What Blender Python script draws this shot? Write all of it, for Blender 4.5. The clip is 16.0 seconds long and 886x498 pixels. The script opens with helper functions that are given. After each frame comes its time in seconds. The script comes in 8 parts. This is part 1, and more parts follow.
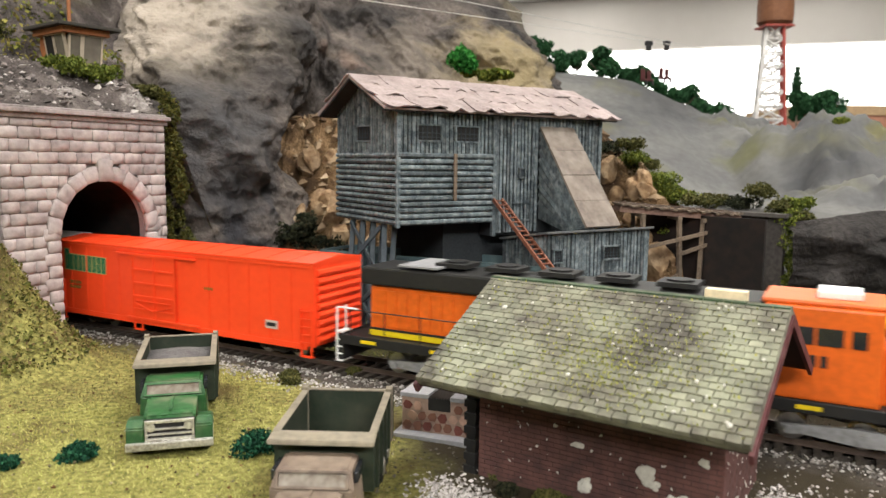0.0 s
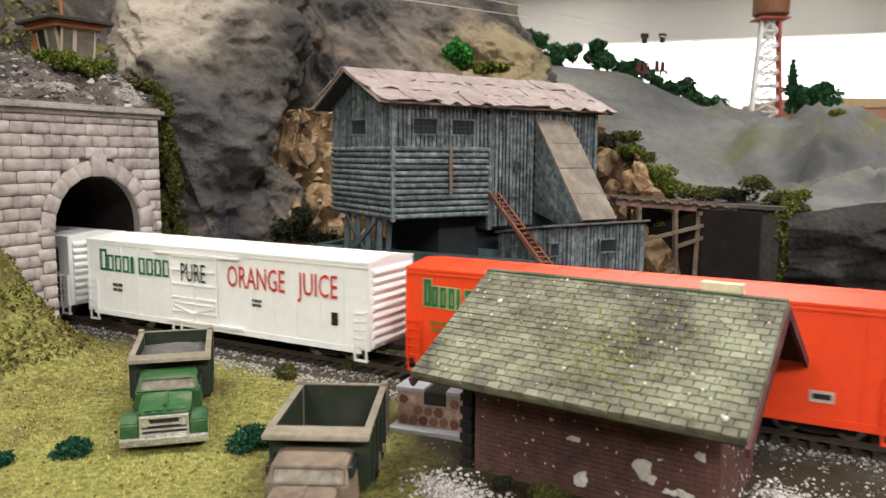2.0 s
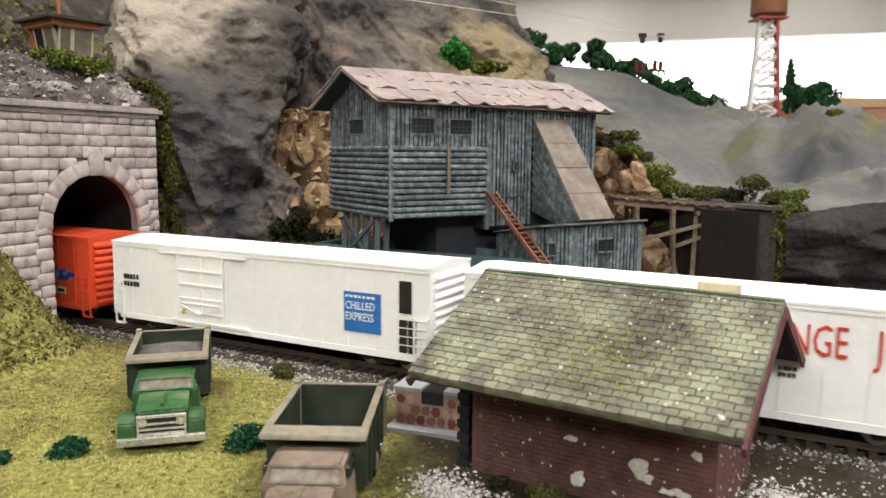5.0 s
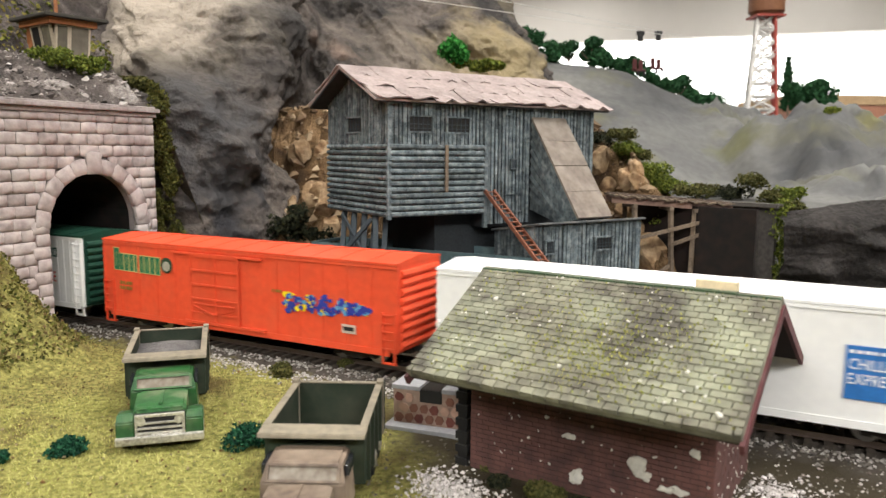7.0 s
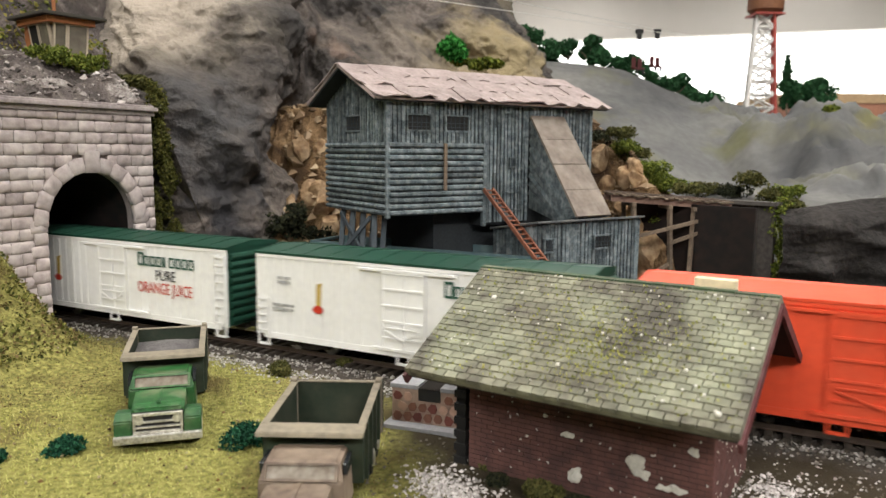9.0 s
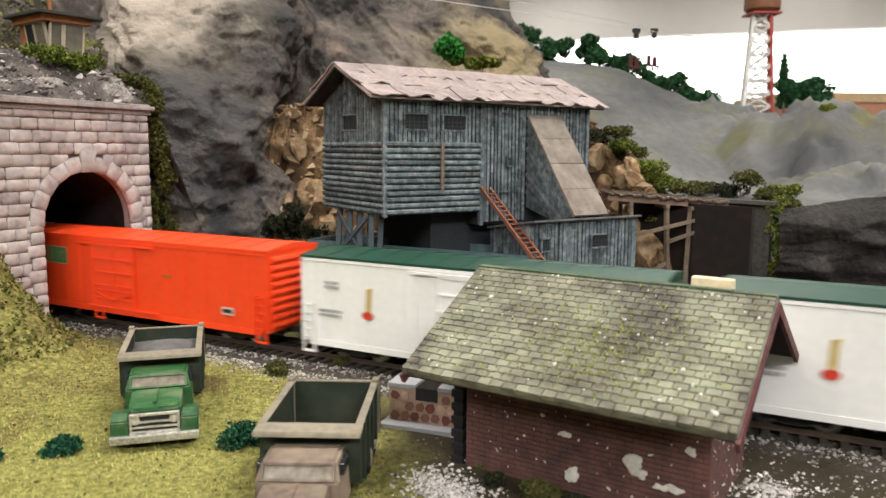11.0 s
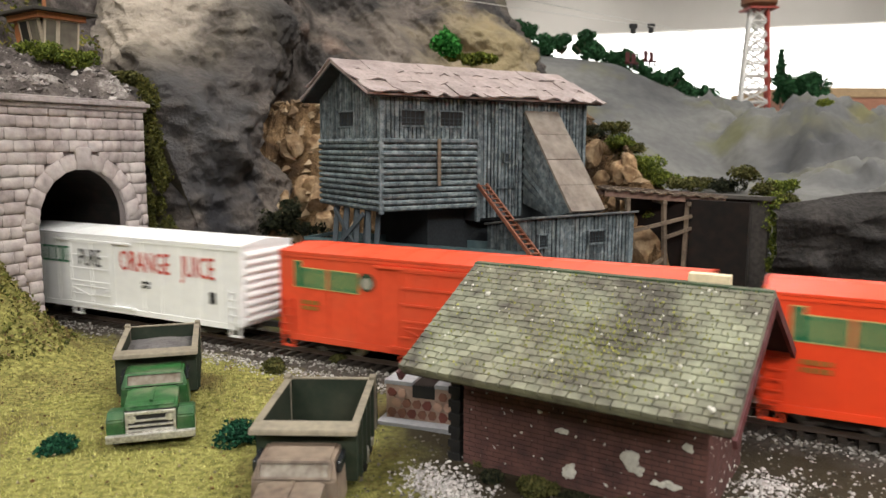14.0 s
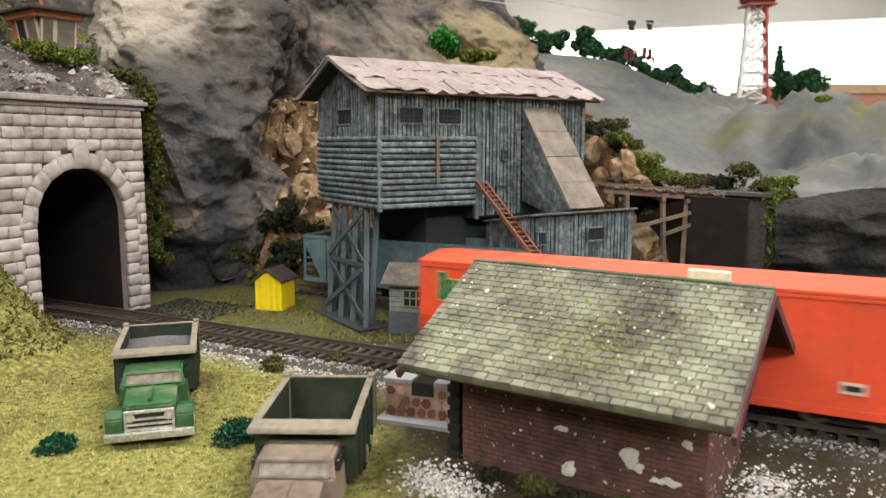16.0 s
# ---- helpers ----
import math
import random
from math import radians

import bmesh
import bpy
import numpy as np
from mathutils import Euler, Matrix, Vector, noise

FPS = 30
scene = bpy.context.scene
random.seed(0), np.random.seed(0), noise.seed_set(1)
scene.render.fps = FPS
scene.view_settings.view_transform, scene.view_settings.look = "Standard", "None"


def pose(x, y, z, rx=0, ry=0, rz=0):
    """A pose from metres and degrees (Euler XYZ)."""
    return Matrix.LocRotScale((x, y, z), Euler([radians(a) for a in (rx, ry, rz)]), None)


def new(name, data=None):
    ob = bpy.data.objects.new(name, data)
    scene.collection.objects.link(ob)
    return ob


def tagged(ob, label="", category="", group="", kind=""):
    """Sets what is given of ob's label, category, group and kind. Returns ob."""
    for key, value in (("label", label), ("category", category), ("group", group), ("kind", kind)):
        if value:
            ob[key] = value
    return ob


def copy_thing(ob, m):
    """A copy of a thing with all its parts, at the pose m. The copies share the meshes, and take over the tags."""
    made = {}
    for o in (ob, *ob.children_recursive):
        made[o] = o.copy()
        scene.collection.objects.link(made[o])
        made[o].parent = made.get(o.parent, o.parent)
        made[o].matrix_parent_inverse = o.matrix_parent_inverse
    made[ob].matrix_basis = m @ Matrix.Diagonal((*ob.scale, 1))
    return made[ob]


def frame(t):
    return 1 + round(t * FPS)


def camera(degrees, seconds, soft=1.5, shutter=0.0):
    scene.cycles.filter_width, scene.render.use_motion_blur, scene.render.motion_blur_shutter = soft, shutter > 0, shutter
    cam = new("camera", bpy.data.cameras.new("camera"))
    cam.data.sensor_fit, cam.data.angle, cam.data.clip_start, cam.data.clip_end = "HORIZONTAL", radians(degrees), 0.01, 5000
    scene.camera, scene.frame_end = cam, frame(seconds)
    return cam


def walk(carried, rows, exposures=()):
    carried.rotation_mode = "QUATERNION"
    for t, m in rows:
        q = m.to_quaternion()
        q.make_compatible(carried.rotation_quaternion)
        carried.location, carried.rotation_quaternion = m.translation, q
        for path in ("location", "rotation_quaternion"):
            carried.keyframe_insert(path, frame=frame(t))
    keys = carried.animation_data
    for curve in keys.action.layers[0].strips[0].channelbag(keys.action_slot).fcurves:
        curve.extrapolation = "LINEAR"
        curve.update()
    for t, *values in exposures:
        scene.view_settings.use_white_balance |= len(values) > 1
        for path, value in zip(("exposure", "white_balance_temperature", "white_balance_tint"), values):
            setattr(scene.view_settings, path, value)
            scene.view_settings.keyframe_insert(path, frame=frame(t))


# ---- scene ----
cam = camera(61.03, 16.0, soft=1.35, shutter=0.4)
walk(cam, [
    (0.0, pose(-0.0000, 0.0000, 0.0964, 83.326, -0.676, 0.079)),
    (0.5, pose(0.0006, 0.0007, 0.0964, 83.127, -0.439, 0.008)),
    (1.0, pose(0.0006, 0.0009, 0.0963, 83.006, -0.427, -0.068)),
    (1.5, pose(0.0007, 0.0009, 0.0962, 82.914, -0.413, -0.121)),
    (2.0, pose(0.0005, 0.0012, 0.0962, 82.866, -0.489, -0.204)),
    (2.5, pose(0.0006, 0.0006, 0.0963, 82.843, -0.594, -0.221)),
    (3.0, pose(0.0005, 0.0007, 0.0961, 82.890, -0.653, -0.247)),
    (3.5, pose(0.0005, 0.0006, 0.0961, 82.904, -0.636, -0.251)),
    (4.0, pose(0.0006, 0.0008, 0.0963, 82.860, -0.608, -0.281)),
    (6.5, pose(0.0008, 0.0011, 0.0964, 82.735, -0.453, -0.423)),
    (7.0, pose(0.0008, 0.0011, 0.0964, 82.672, -0.460, -0.480)),
    (7.5, pose(0.0010, 0.0014, 0.0962, 82.692, -0.467, -0.471)),
    (8.0, pose(0.0010, 0.0015, 0.0964, 82.620, -0.437, -0.516)),
    (8.5, pose(0.0008, 0.0015, 0.0963, 82.577, -0.496, -0.551)),
    (9.0, pose(0.0011, 0.0015, 0.0963, 82.568, -0.426, -0.540)),
    (11.5, pose(0.0011, 0.0018, 0.0965, 82.419, -0.410, -0.809)),
    (12.0, pose(0.0012, 0.0021, 0.0964, 82.326, -0.352, -0.835)),
    (12.5, pose(0.0012, 0.0023, 0.0964, 82.254, -0.342, -0.914)),
    (13.0, pose(0.0013, 0.0023, 0.0965, 82.225, -0.315, -0.965)),
    (13.5, pose(0.0014, 0.0026, 0.0964, 82.227, -0.251, -0.974)),
    (14.0, pose(0.0016, 0.0025, 0.0965, 82.213, -0.243, -0.950)),
    (14.5, pose(0.0015, 0.0024, 0.0966, 82.222, -0.268, -1.013)),
    (15.0, pose(0.0016, 0.0026, 0.0966, 82.152, -0.212, -1.024)),
    (15.5, pose(0.0018, 0.0029, 0.0964, 82.108, -0.118, -1.000)),
    (16.0, pose(0.0018, 0.0030, 0.0964, 82.036, -0.056, -1.042)),
], exposures=[(0.0, 0.08), (0.6, 0.04), (1.5, -0.16), (2.6, -0.15), (4.0, -0.04), (6.0, -0.10), (6.5, -0.06), (7.0, 0.08), (7.5, 0.0), (8.0, -0.04), (9.0, -0.09), (11.5, 0.0), (12.0, -0.18), (12.6, -0.18), (13.0, -0.10), (13.5, -0.02), (14.0, -0.24), (14.5, -0.40), (15.3, -0.14), (16.0, 0.06)])

cam.data.dof.use_dof = True
cam.data.dof.focus_distance, cam.data.dof.aperture_fstop = 0.34, 22.0

# ---- light: a room lit by flat ceiling panels, with a glowing white far wall ----
world = bpy.data.worlds.new("room_light")
scene.world = world
world.use_nodes = True
world.node_tree.nodes["Background"].inputs[0].default_value = (0.95, 0.97, 1.0, 1)
world.node_tree.nodes["Background"].inputs[1].default_value = 0.25


def panel_lamp(x, y, sx, sy, power):
    d = bpy.data.lights.new("panel_lamp", "AREA")
    d.shape, d.size, d.size_y, d.energy = "RECTANGLE", sx, sy, power
    d.color = (1.0, 0.97, 0.92)
    o = new("panel_lamp", d)
    o.matrix_world = pose(x, y, 1.47)
    return o


for lx, ly, p in ((-0.9, 0.2, 15), (0.9, 0.2, 30), (-0.9, 2.6, 14), (1.1, 3.2, 20), (-0.9, -2.0, 52), (0.9, -2.0, 78)):
    panel_lamp(lx, ly, 1.2, 0.6, p)

# ---- materials ----
MATS = {}


def mat(name, c, c2=None, rough=0.7, scale=250.0, bump=0.25, metal=0.0, dust=0.0, dust_c=(0.45, 0.42, 0.36), spec=0.35, dist=0.0006, vary=0.12, world_grain=False, island=False):
    if name in MATS:
        return MATS[name]
    c2 = c2 or tuple(v * 0.72 for v in c)
    m = bpy.data.materials.new(name)
    m.use_nodes = True
    n, l = m.node_tree.nodes, m.node_tree.links
    b = n["Principled BSDF"]
    tc = n.new("ShaderNodeTexCoord")
    big = n.new("ShaderNodeTexNoise")
    big.inputs["Scale"].default_value, big.inputs["Detail"].default_value = scale * 0.25, 4
    fine = n.new("ShaderNodeTexNoise")
    fine.inputs["Scale"].default_value, fine.inputs["Detail"].default_value = scale * 2.5, 5
    where = n.new("ShaderNodeNewGeometry").outputs["Position"] if world_grain else tc.outputs["Object"]
    for t in (big, fine):
        l.new(where, t.inputs["Vector"])
    add = n.new("ShaderNodeMath")
    add.operation = "MULTIPLY_ADD"
    l.new(fine.outputs[0], add.inputs[0])
    add.inputs[1].default_value = 0.5
    half = n.new("ShaderNodeMath")
    half.operation = "MULTIPLY"
    half.inputs[1].default_value = 0.5
    l.new(big.outputs[0], half.inputs[0])
    l.new(half.outputs[0], add.inputs[2])
    ramp = n.new("ShaderNodeValToRGB")
    ramp.color_ramp.elements[0].position, ramp.color_ramp.elements[1].position = 0.38, 0.62
    ramp.color_ramp.elements[0].color, ramp.color_ramp.elements[1].color = (*c2, 1), (*c, 1)
    l.new(add.outputs[0], ramp.inputs[0])
    col = ramp.outputs[0]
    if dust:
        dn = n.new("ShaderNodeTexNoise")
        dn.inputs["Scale"].default_value, dn.inputs["Detail"].default_value = scale * 0.6, 8
        l.new(where, dn.inputs["Vector"])
        dr = n.new("ShaderNodeMapRange")
        dr.inputs[1].default_value, dr.inputs[2].default_value, dr.inputs[4].default_value = 0.45, 0.75, dust
        l.new(dn.outputs[0], dr.inputs[0])
        mx = n.new("ShaderNodeMix")
        mx.data_type = "RGBA"
        l.new(dr.outputs[0], mx.inputs[0])
        l.new(col, mx.inputs[6])
        mx.inputs[7].default_value = (*dust_c, 1)
        col = mx.outputs[2]
    if vary:
        oi = n.new("ShaderNodeNewGeometry" if island else "ShaderNodeObjectInfo")
        vr = n.new("ShaderNodeMapRange")
        vr.inputs[3].default_value, vr.inputs[4].default_value = 1 - vary, 1 + vary
        l.new(oi.outputs["Random Per Island" if island else "Random"], vr.inputs[0])
        hs = n.new("ShaderNodeHueSaturation")
        l.new(vr.outputs[0], hs.inputs["Value"])
        l.new(col, hs.inputs["Color"])
        col = hs.outputs[0]
    l.new(col, b.inputs["Base Color"])
    b.inputs["Roughness"].default_value, b.inputs["Metallic"].default_value = rough, metal
    b.inputs["Specular IOR Level"].default_value = spec
    if bump:
        bp = n.new("ShaderNodeBump")
        bp.inputs["Strength"].default_value, bp.inputs["Distance"].default_value = bump, dist
        l.new(add.outputs[0], bp.inputs["Height"])
        l.new(bp.outputs[0], b.inputs["Normal"])
    MATS[name] = m
    return m


def island_mat(name, cols, rough=0.9, bump=0.0):
    """Colour by piece, for joined stuff of many small pieces."""
    m = bpy.data.materials.new(name)
    m.use_nodes = True
    n, l = m.node_tree.nodes, m.node_tree.links
    g = n.new("ShaderNodeNewGeometry")
    r = n.new("ShaderNodeValToRGB")
    r.color_ramp.interpolation = "LINEAR"
    el = r.color_ramp.elements
    while len(el) < len(cols):
        el.new(0.5)
    for i, c in enumerate(cols):
        el[i].position, el[i].color = i / (len(cols) - 1), (*c, 1)
    l.new(g.outputs["Random Per Island"], r.inputs[0])
    l.new(r.outputs[0], n["Principled BSDF"].inputs["Base Color"])
    n["Principled BSDF"].inputs["Roughness"].default_value = rough
    n["Principled BSDF"].inputs["Specular IOR Level"].default_value = 0.2
    return m


def rock_mat(name, stops, scale=14.0, tint=None, tint_c=(0.3, 0.26, 0.1), bump=0.5, fields=(), grit=1.0):
    """Painted plaster rock: broad colour fields, stains and grain."""
    m = bpy.data.materials.new(name)
    m.use_nodes = True
    n, l = m.node_tree.nodes, m.node_tree.links
    b = n["Principled BSDF"]
    tc = n.new("ShaderNodeTexCoord")
    big = n.new("ShaderNodeTexNoise")
    big.inputs["Scale"].default_value, big.inputs["Detail"].default_value, big.inputs["Distortion"].default_value = scale, 7, 0.6
    l.new(tc.outputs["Object"], big.inputs["Vector"])
    ramp = n.new("ShaderNodeValToRGB")
    el = ramp.color_ramp.elements
    while len(el) < len(stops):
        el.new(0.5)
    for i, (p, c) in enumerate(stops):
        el[i].position, el[i].color = p, (*c, 1)
    l.new(big.outputs[0], ramp.inputs[0])
    fine = n.new("ShaderNodeTexNoise")
    fine.inputs["Scale"].default_value, fine.inputs["Detail"].default_value = scale * 22, 8
    l.new(tc.outputs["Object"], fine.inputs["Vector"])
    fr = n.new("ShaderNodeMapRange")
    fr.inputs[1].default_value, fr.inputs[2].default_value, fr.inputs[3].default_value, fr.inputs[4].default_value = 0.3, 0.7, 1 - 0.38 * grit, 1 + 0.34 * grit
    l.new(fine.outputs[0], fr.inputs[0])
    hs = n.new("ShaderNodeHueSaturation")
    l.new(ramp.outputs[0], hs.inputs["Color"])
    l.new(fr.outputs[0], hs.inputs["Value"])
    col = hs.outputs[0]
    if tint:
        tn = n.new("ShaderNodeTexNoise")
        tn.inputs["Scale"].default_value, tn.inputs["Detail"].default_value = tint, 6
        mp = n.new("ShaderNodeMapping")
        mp.inputs["Location"].default_value = (3.1, 1.7, 0.4)
        l.new(tc.outputs["Object"], mp.inputs[0])
        l.new(mp.outputs[0], tn.inputs["Vector"])
        tr = n.new("ShaderNodeMapRange")
        tr.inputs[1].default_value, tr.inputs[2].default_value, tr.inputs[4].default_value = 0.56, 0.70, 0.65
        l.new(tn.outputs[0], tr.inputs[0])
        mx = n.new("ShaderNodeMix")
        mx.data_type = "RGBA"
        l.new(tr.outputs[0], mx.inputs[0])
        l.new(col, mx.inputs[6])
        mx.inputs[7].default_value = (*tint_c, 1)
        col = mx.outputs[2]
    # broad dry-brushed fields of other paint and crevice shade: centre, radius, colour, strength
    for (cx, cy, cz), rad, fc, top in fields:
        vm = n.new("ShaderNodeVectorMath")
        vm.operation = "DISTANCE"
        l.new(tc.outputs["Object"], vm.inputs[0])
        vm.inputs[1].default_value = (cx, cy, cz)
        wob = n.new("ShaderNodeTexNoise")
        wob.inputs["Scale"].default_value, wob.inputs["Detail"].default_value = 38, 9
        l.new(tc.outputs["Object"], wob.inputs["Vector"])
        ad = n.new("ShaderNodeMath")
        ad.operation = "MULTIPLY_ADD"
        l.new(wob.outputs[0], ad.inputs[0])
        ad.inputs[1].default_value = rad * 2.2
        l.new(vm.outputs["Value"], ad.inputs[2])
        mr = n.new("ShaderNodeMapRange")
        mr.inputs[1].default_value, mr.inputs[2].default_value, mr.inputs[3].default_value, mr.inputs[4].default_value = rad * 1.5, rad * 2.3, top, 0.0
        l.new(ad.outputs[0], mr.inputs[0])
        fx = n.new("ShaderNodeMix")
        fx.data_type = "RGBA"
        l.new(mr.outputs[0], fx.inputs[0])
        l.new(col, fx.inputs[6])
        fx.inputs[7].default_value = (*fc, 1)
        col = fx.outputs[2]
    l.new(col, b.inputs["Base Color"])
    b.inputs["Roughness"].default_value = 0.85
    b.inputs["Specular IOR Level"].default_value = 0.25
    bp = n.new("ShaderNodeBump")
    bp.inputs["Strength"].default_value, bp.inputs["Distance"].default_value = bump, 0.0035
    l.new(fine.outputs[0], bp.inputs["Height"])
    l.new(bp.outputs[0], b.inputs["Normal"])
    return m


def glow(name, c, s):
    m = bpy.data.materials.new(name)
    m.use_nodes = True
    b = m.node_tree.nodes["Principled BSDF"]
    b.inputs["Base Color"].default_value = (*c, 1)
    b.inputs["Emission Color"].default_value, b.inputs["Emission Strength"].default_value = (*c, 1), s
    return m


# ---- geometry helpers ----
def link(name, me, parent=None, m=None, label=""):
    ob = new(name, me)
    if parent:
        ob.parent = parent
    if m is not None:
        ob.matrix_basis = m
    if label:
        ob["label"] = label
    return ob


def part(name, bm, material, parent=None, label="", m=None, smooth=False):
    me = bpy.data.meshes.new(name)
    bmesh.ops.recalc_face_normals(bm, faces=bm.faces)
    bm.to_mesh(me)
    bm.free()
    me.materials.append(material)
    if smooth:
        me.polygons.foreach_set("use_smooth", [True] * len(me.polygons))
    return link(name, me, parent, m, label)


def thing(name, m, label, category, group="", kind=""):
    e = new(name)
    e.empty_display_size = 0.01
    e.matrix_basis = m
    return tagged(e, label, category, group, kind)


def box(bm, x0, x1, y0, y1, z0, z1, m=None, bev=0.0):
    vs = [bm.verts.new(((x0, x1)[i & 1], (y0, y1)[i >> 1 & 1], (z0, z1)[i >> 2])) for i in range(8)]
    fs = [bm.faces.new([vs[i] for i in q]) for q in ((0, 2, 3, 1), (4, 5, 7, 6), (0, 1, 5, 4), (2, 6, 7, 3), (0, 4, 6, 2), (1, 3, 7, 5))]
    if bev:
        es = list({e for f in fs for e in f.edges})
        r = bmesh.ops.bevel(bm, geom=es, offset=bev, segments=2, affect="EDGES", profile=0.6)
        vs = list({v for v in vs if v.is_valid} | set(r["verts"]))
    if m is not None:
        for v in vs:
            v.co = m @ v.co
    return vs


def boxes(*specs, bev=0.0):
    bm = bmesh.new()
    for s in specs:
        box(bm, *s[:6], m=s[6] if len(s) > 6 else None, bev=bev)
    return bm


def bar(bm, p, q, r, sides=6, r2=None):
    """A round bar from p to q."""
    p, q = Vector(p), Vector(q)
    d = q - p
    m = Matrix.Translation((p + q) / 2) @ d.to_track_quat("Z", "Y").to_matrix().to_4x4()
    bmesh.ops.create_cone(bm, cap_ends=True, segments=sides, radius1=r, radius2=r if r2 is None else r2, depth=d.length, matrix=m)


def beam(bm, p, q, w, h=None):
    """A square beam from p to q."""
    p, q = Vector(p), Vector(q)
    d = q - p
    h = h or w
    m = Matrix.Translation(p) @ d.to_track_quat("Z", "Y").to_matrix().to_4x4()
    box(bm, -w / 2, w / 2, -h / 2, h / 2, 0, d.length, m=m)


def prism(bm, outline, y0, y1):
    """An outline in x and z, carried from y0 to y1."""
    a = [bm.verts.new((x, y0, z)) for x, z in outline]
    b = [bm.verts.new((x, y1, z)) for x, z in outline]
    k = len(a)
    bm.faces.new(a)
    bm.faces.new(b[::-1])
    for i in range(k):
        bm.faces.new((a[i], b[i], b[(i + 1) % k], a[(i + 1) % k]))


def raw(name, verts, faces, material, parent=None, label="", smooth=False):
    me = bpy.data.meshes.new(name)
    me.from_pydata([tuple(v) for v in verts], [], [tuple(f) for f in faces])
    me.materials.append(material)
    if smooth:
        me.polygons.foreach_set("use_smooth", [True] * len(me.polygons))
    return link(name, me, parent, None, label)


def sheet(name, X, Y, Z, material, smooth=True):
    """A grid surface from three arrays of one shape."""
    h, w = X.shape
    v = np.stack([X, Y, Z], -1).reshape(-1, 3)
    i = np.arange((h - 1) * w).reshape(h - 1, w)[:, :-1].ravel()
    f = np.stack([i, i + 1, i + w + 1, i + w], -1)
    return raw(name, v.tolist(), f.tolist(), material, smooth=smooth)


RNG = np.random.default_rng(7)
LAT = RNG.random((64, 64, 64))


def vnoise(x, y, z=0.0):
    """Smooth value noise in -1..1 on arrays."""
    x, y, z = np.broadcast_arrays(np.asarray(x, float), y, z)
    xi, yi, zi = np.floor(x).astype(int), np.floor(y).astype(int), np.floor(z).astype(int)
    fx, fy, fz = x - xi, y - yi, z - zi
    fx, fy, fz = fx * fx * (3 - 2 * fx), fy * fy * (3 - 2 * fy), fz * fz * (3 - 2 * fz)
    out = 0
    for a in (0, 1):
        for b in (0, 1):
            for c in (0, 1):
                w = (fx if a else 1 - fx) * (fy if b else 1 - fy) * (fz if c else 1 - fz)
                out = out + w * LAT[(xi + a) % 64, (yi + b) % 64, (zi + c) % 64]
    return out * 2 - 1


def fbm(x, y, z=0.0, octaves=5, gain=0.5, ridged=False):
    out, amp = 0, 1.0
    for k in range(octaves):
        v = vnoise(x * 2 ** k + 7.3 * k, np.asarray(y) * 2 ** k + 3.1 * k, np.asarray(z) * 2 ** k + 1.7 * k)
        out = out + amp * ((1 - 2 * np.abs(v)) if ridged else v)
        amp *= gain
    return out


def smooth_step(a, b, x):
    t = np.clip((x - a) / (b - a), 0, 1)
    return t * t * (3 - 2 * t)


ROCK_V = [(1, 0, 0), (-1, 0, 0), (0, 1, 0), (0, -1, 0), (0, 0, 1), (0, 0, -1)]
ROCK_F = [(0, 2, 4), (2, 1, 4), (1, 3, 4), (3, 0, 4), (2, 0, 5), (1, 2, 5), (3, 1, 5), (0, 3, 5)]


def scatter(name, pts, size, material, flat=0.8, spread=0.5, label="", category=""):
    """Many small uneven lumps in one object."""
    pts = np.asarray(pts)
    k = len(pts)
    base = np.array(ROCK_V, float)
    jit = 1 + spread * (RNG.random((k, 6, 1)) - 0.5) * 1.6
    ang = RNG.random(k) * 6.28
    v = base[None] * jit * np.asarray(size).reshape(-1, 1, 1)
    v[:, :, 2] *= flat
    ca, sa = np.cos(ang)[:, None], np.sin(ang)[:, None]
    x, y, z = v[:, :, 0], v[:, :, 1], v[:, :, 2]
    tilt = (RNG.random(k) - 0.5)[:, None] * 1.2
    y, z = y * np.cos(tilt) - z * np.sin(tilt), y * np.sin(tilt) + z * np.cos(tilt)
    v = np.stack([x * ca - y * sa, x * sa + y * ca, z], -1) + pts[:, None, :]
    f = (np.array(ROCK_F)[None] + (np.arange(k) * 6)[:, None, None]).reshape(-1, 3)
    ob = raw(name, v.reshape(-1, 3).tolist(), f.tolist(), material)
    return tagged(ob, label, category, kind="stuff")


def leaves(pts, size, up=0.35):
    """Vertices and faces of small leaf blades (two triangles each) round points."""
    pts = np.asarray(pts)
    k = len(pts)
    d = RNG.normal(size=(k, 3))
    d[:, 2] = np.abs(d[:, 2]) * 0.7 + up
    d /= np.linalg.norm(d, axis=1)[:, None]
    s = np.cross(d, RNG.normal(size=(k, 3)))
    s /= np.linalg.norm(s, axis=1)[:, None]
    L = (np.asarray(size) * (0.6 + 0.8 * RNG.random(k)))[:, None]
    v = np.stack([pts - d * L * 0.5, pts + s * L * 0.42, pts + d * L * 0.6, pts - s * L * 0.42], 1).reshape(-1, 3)
    f = np.arange(k * 4).reshape(-1, 4)
    return v, f


def crown_points(c, r, k, squash=0.8):
    """Points on and in a lumpy crown."""
    p = RNG.normal(size=(k, 3))
    p /= np.linalg.norm(p, axis=1)[:, None]
    lump = 0.78 + 0.42 * vnoise(p[:, 0] * 2.2 + c[0] * 90, p[:, 1] * 2.2 + c[1] * 90, p[:, 2] * 2.2 + 5)
    rad = r * lump * (0.55 + 0.45 * RNG.random(k) ** 0.4)
    q = p * rad[:, None]
    q[:, 2] *= squash
    return q + np.array(c)


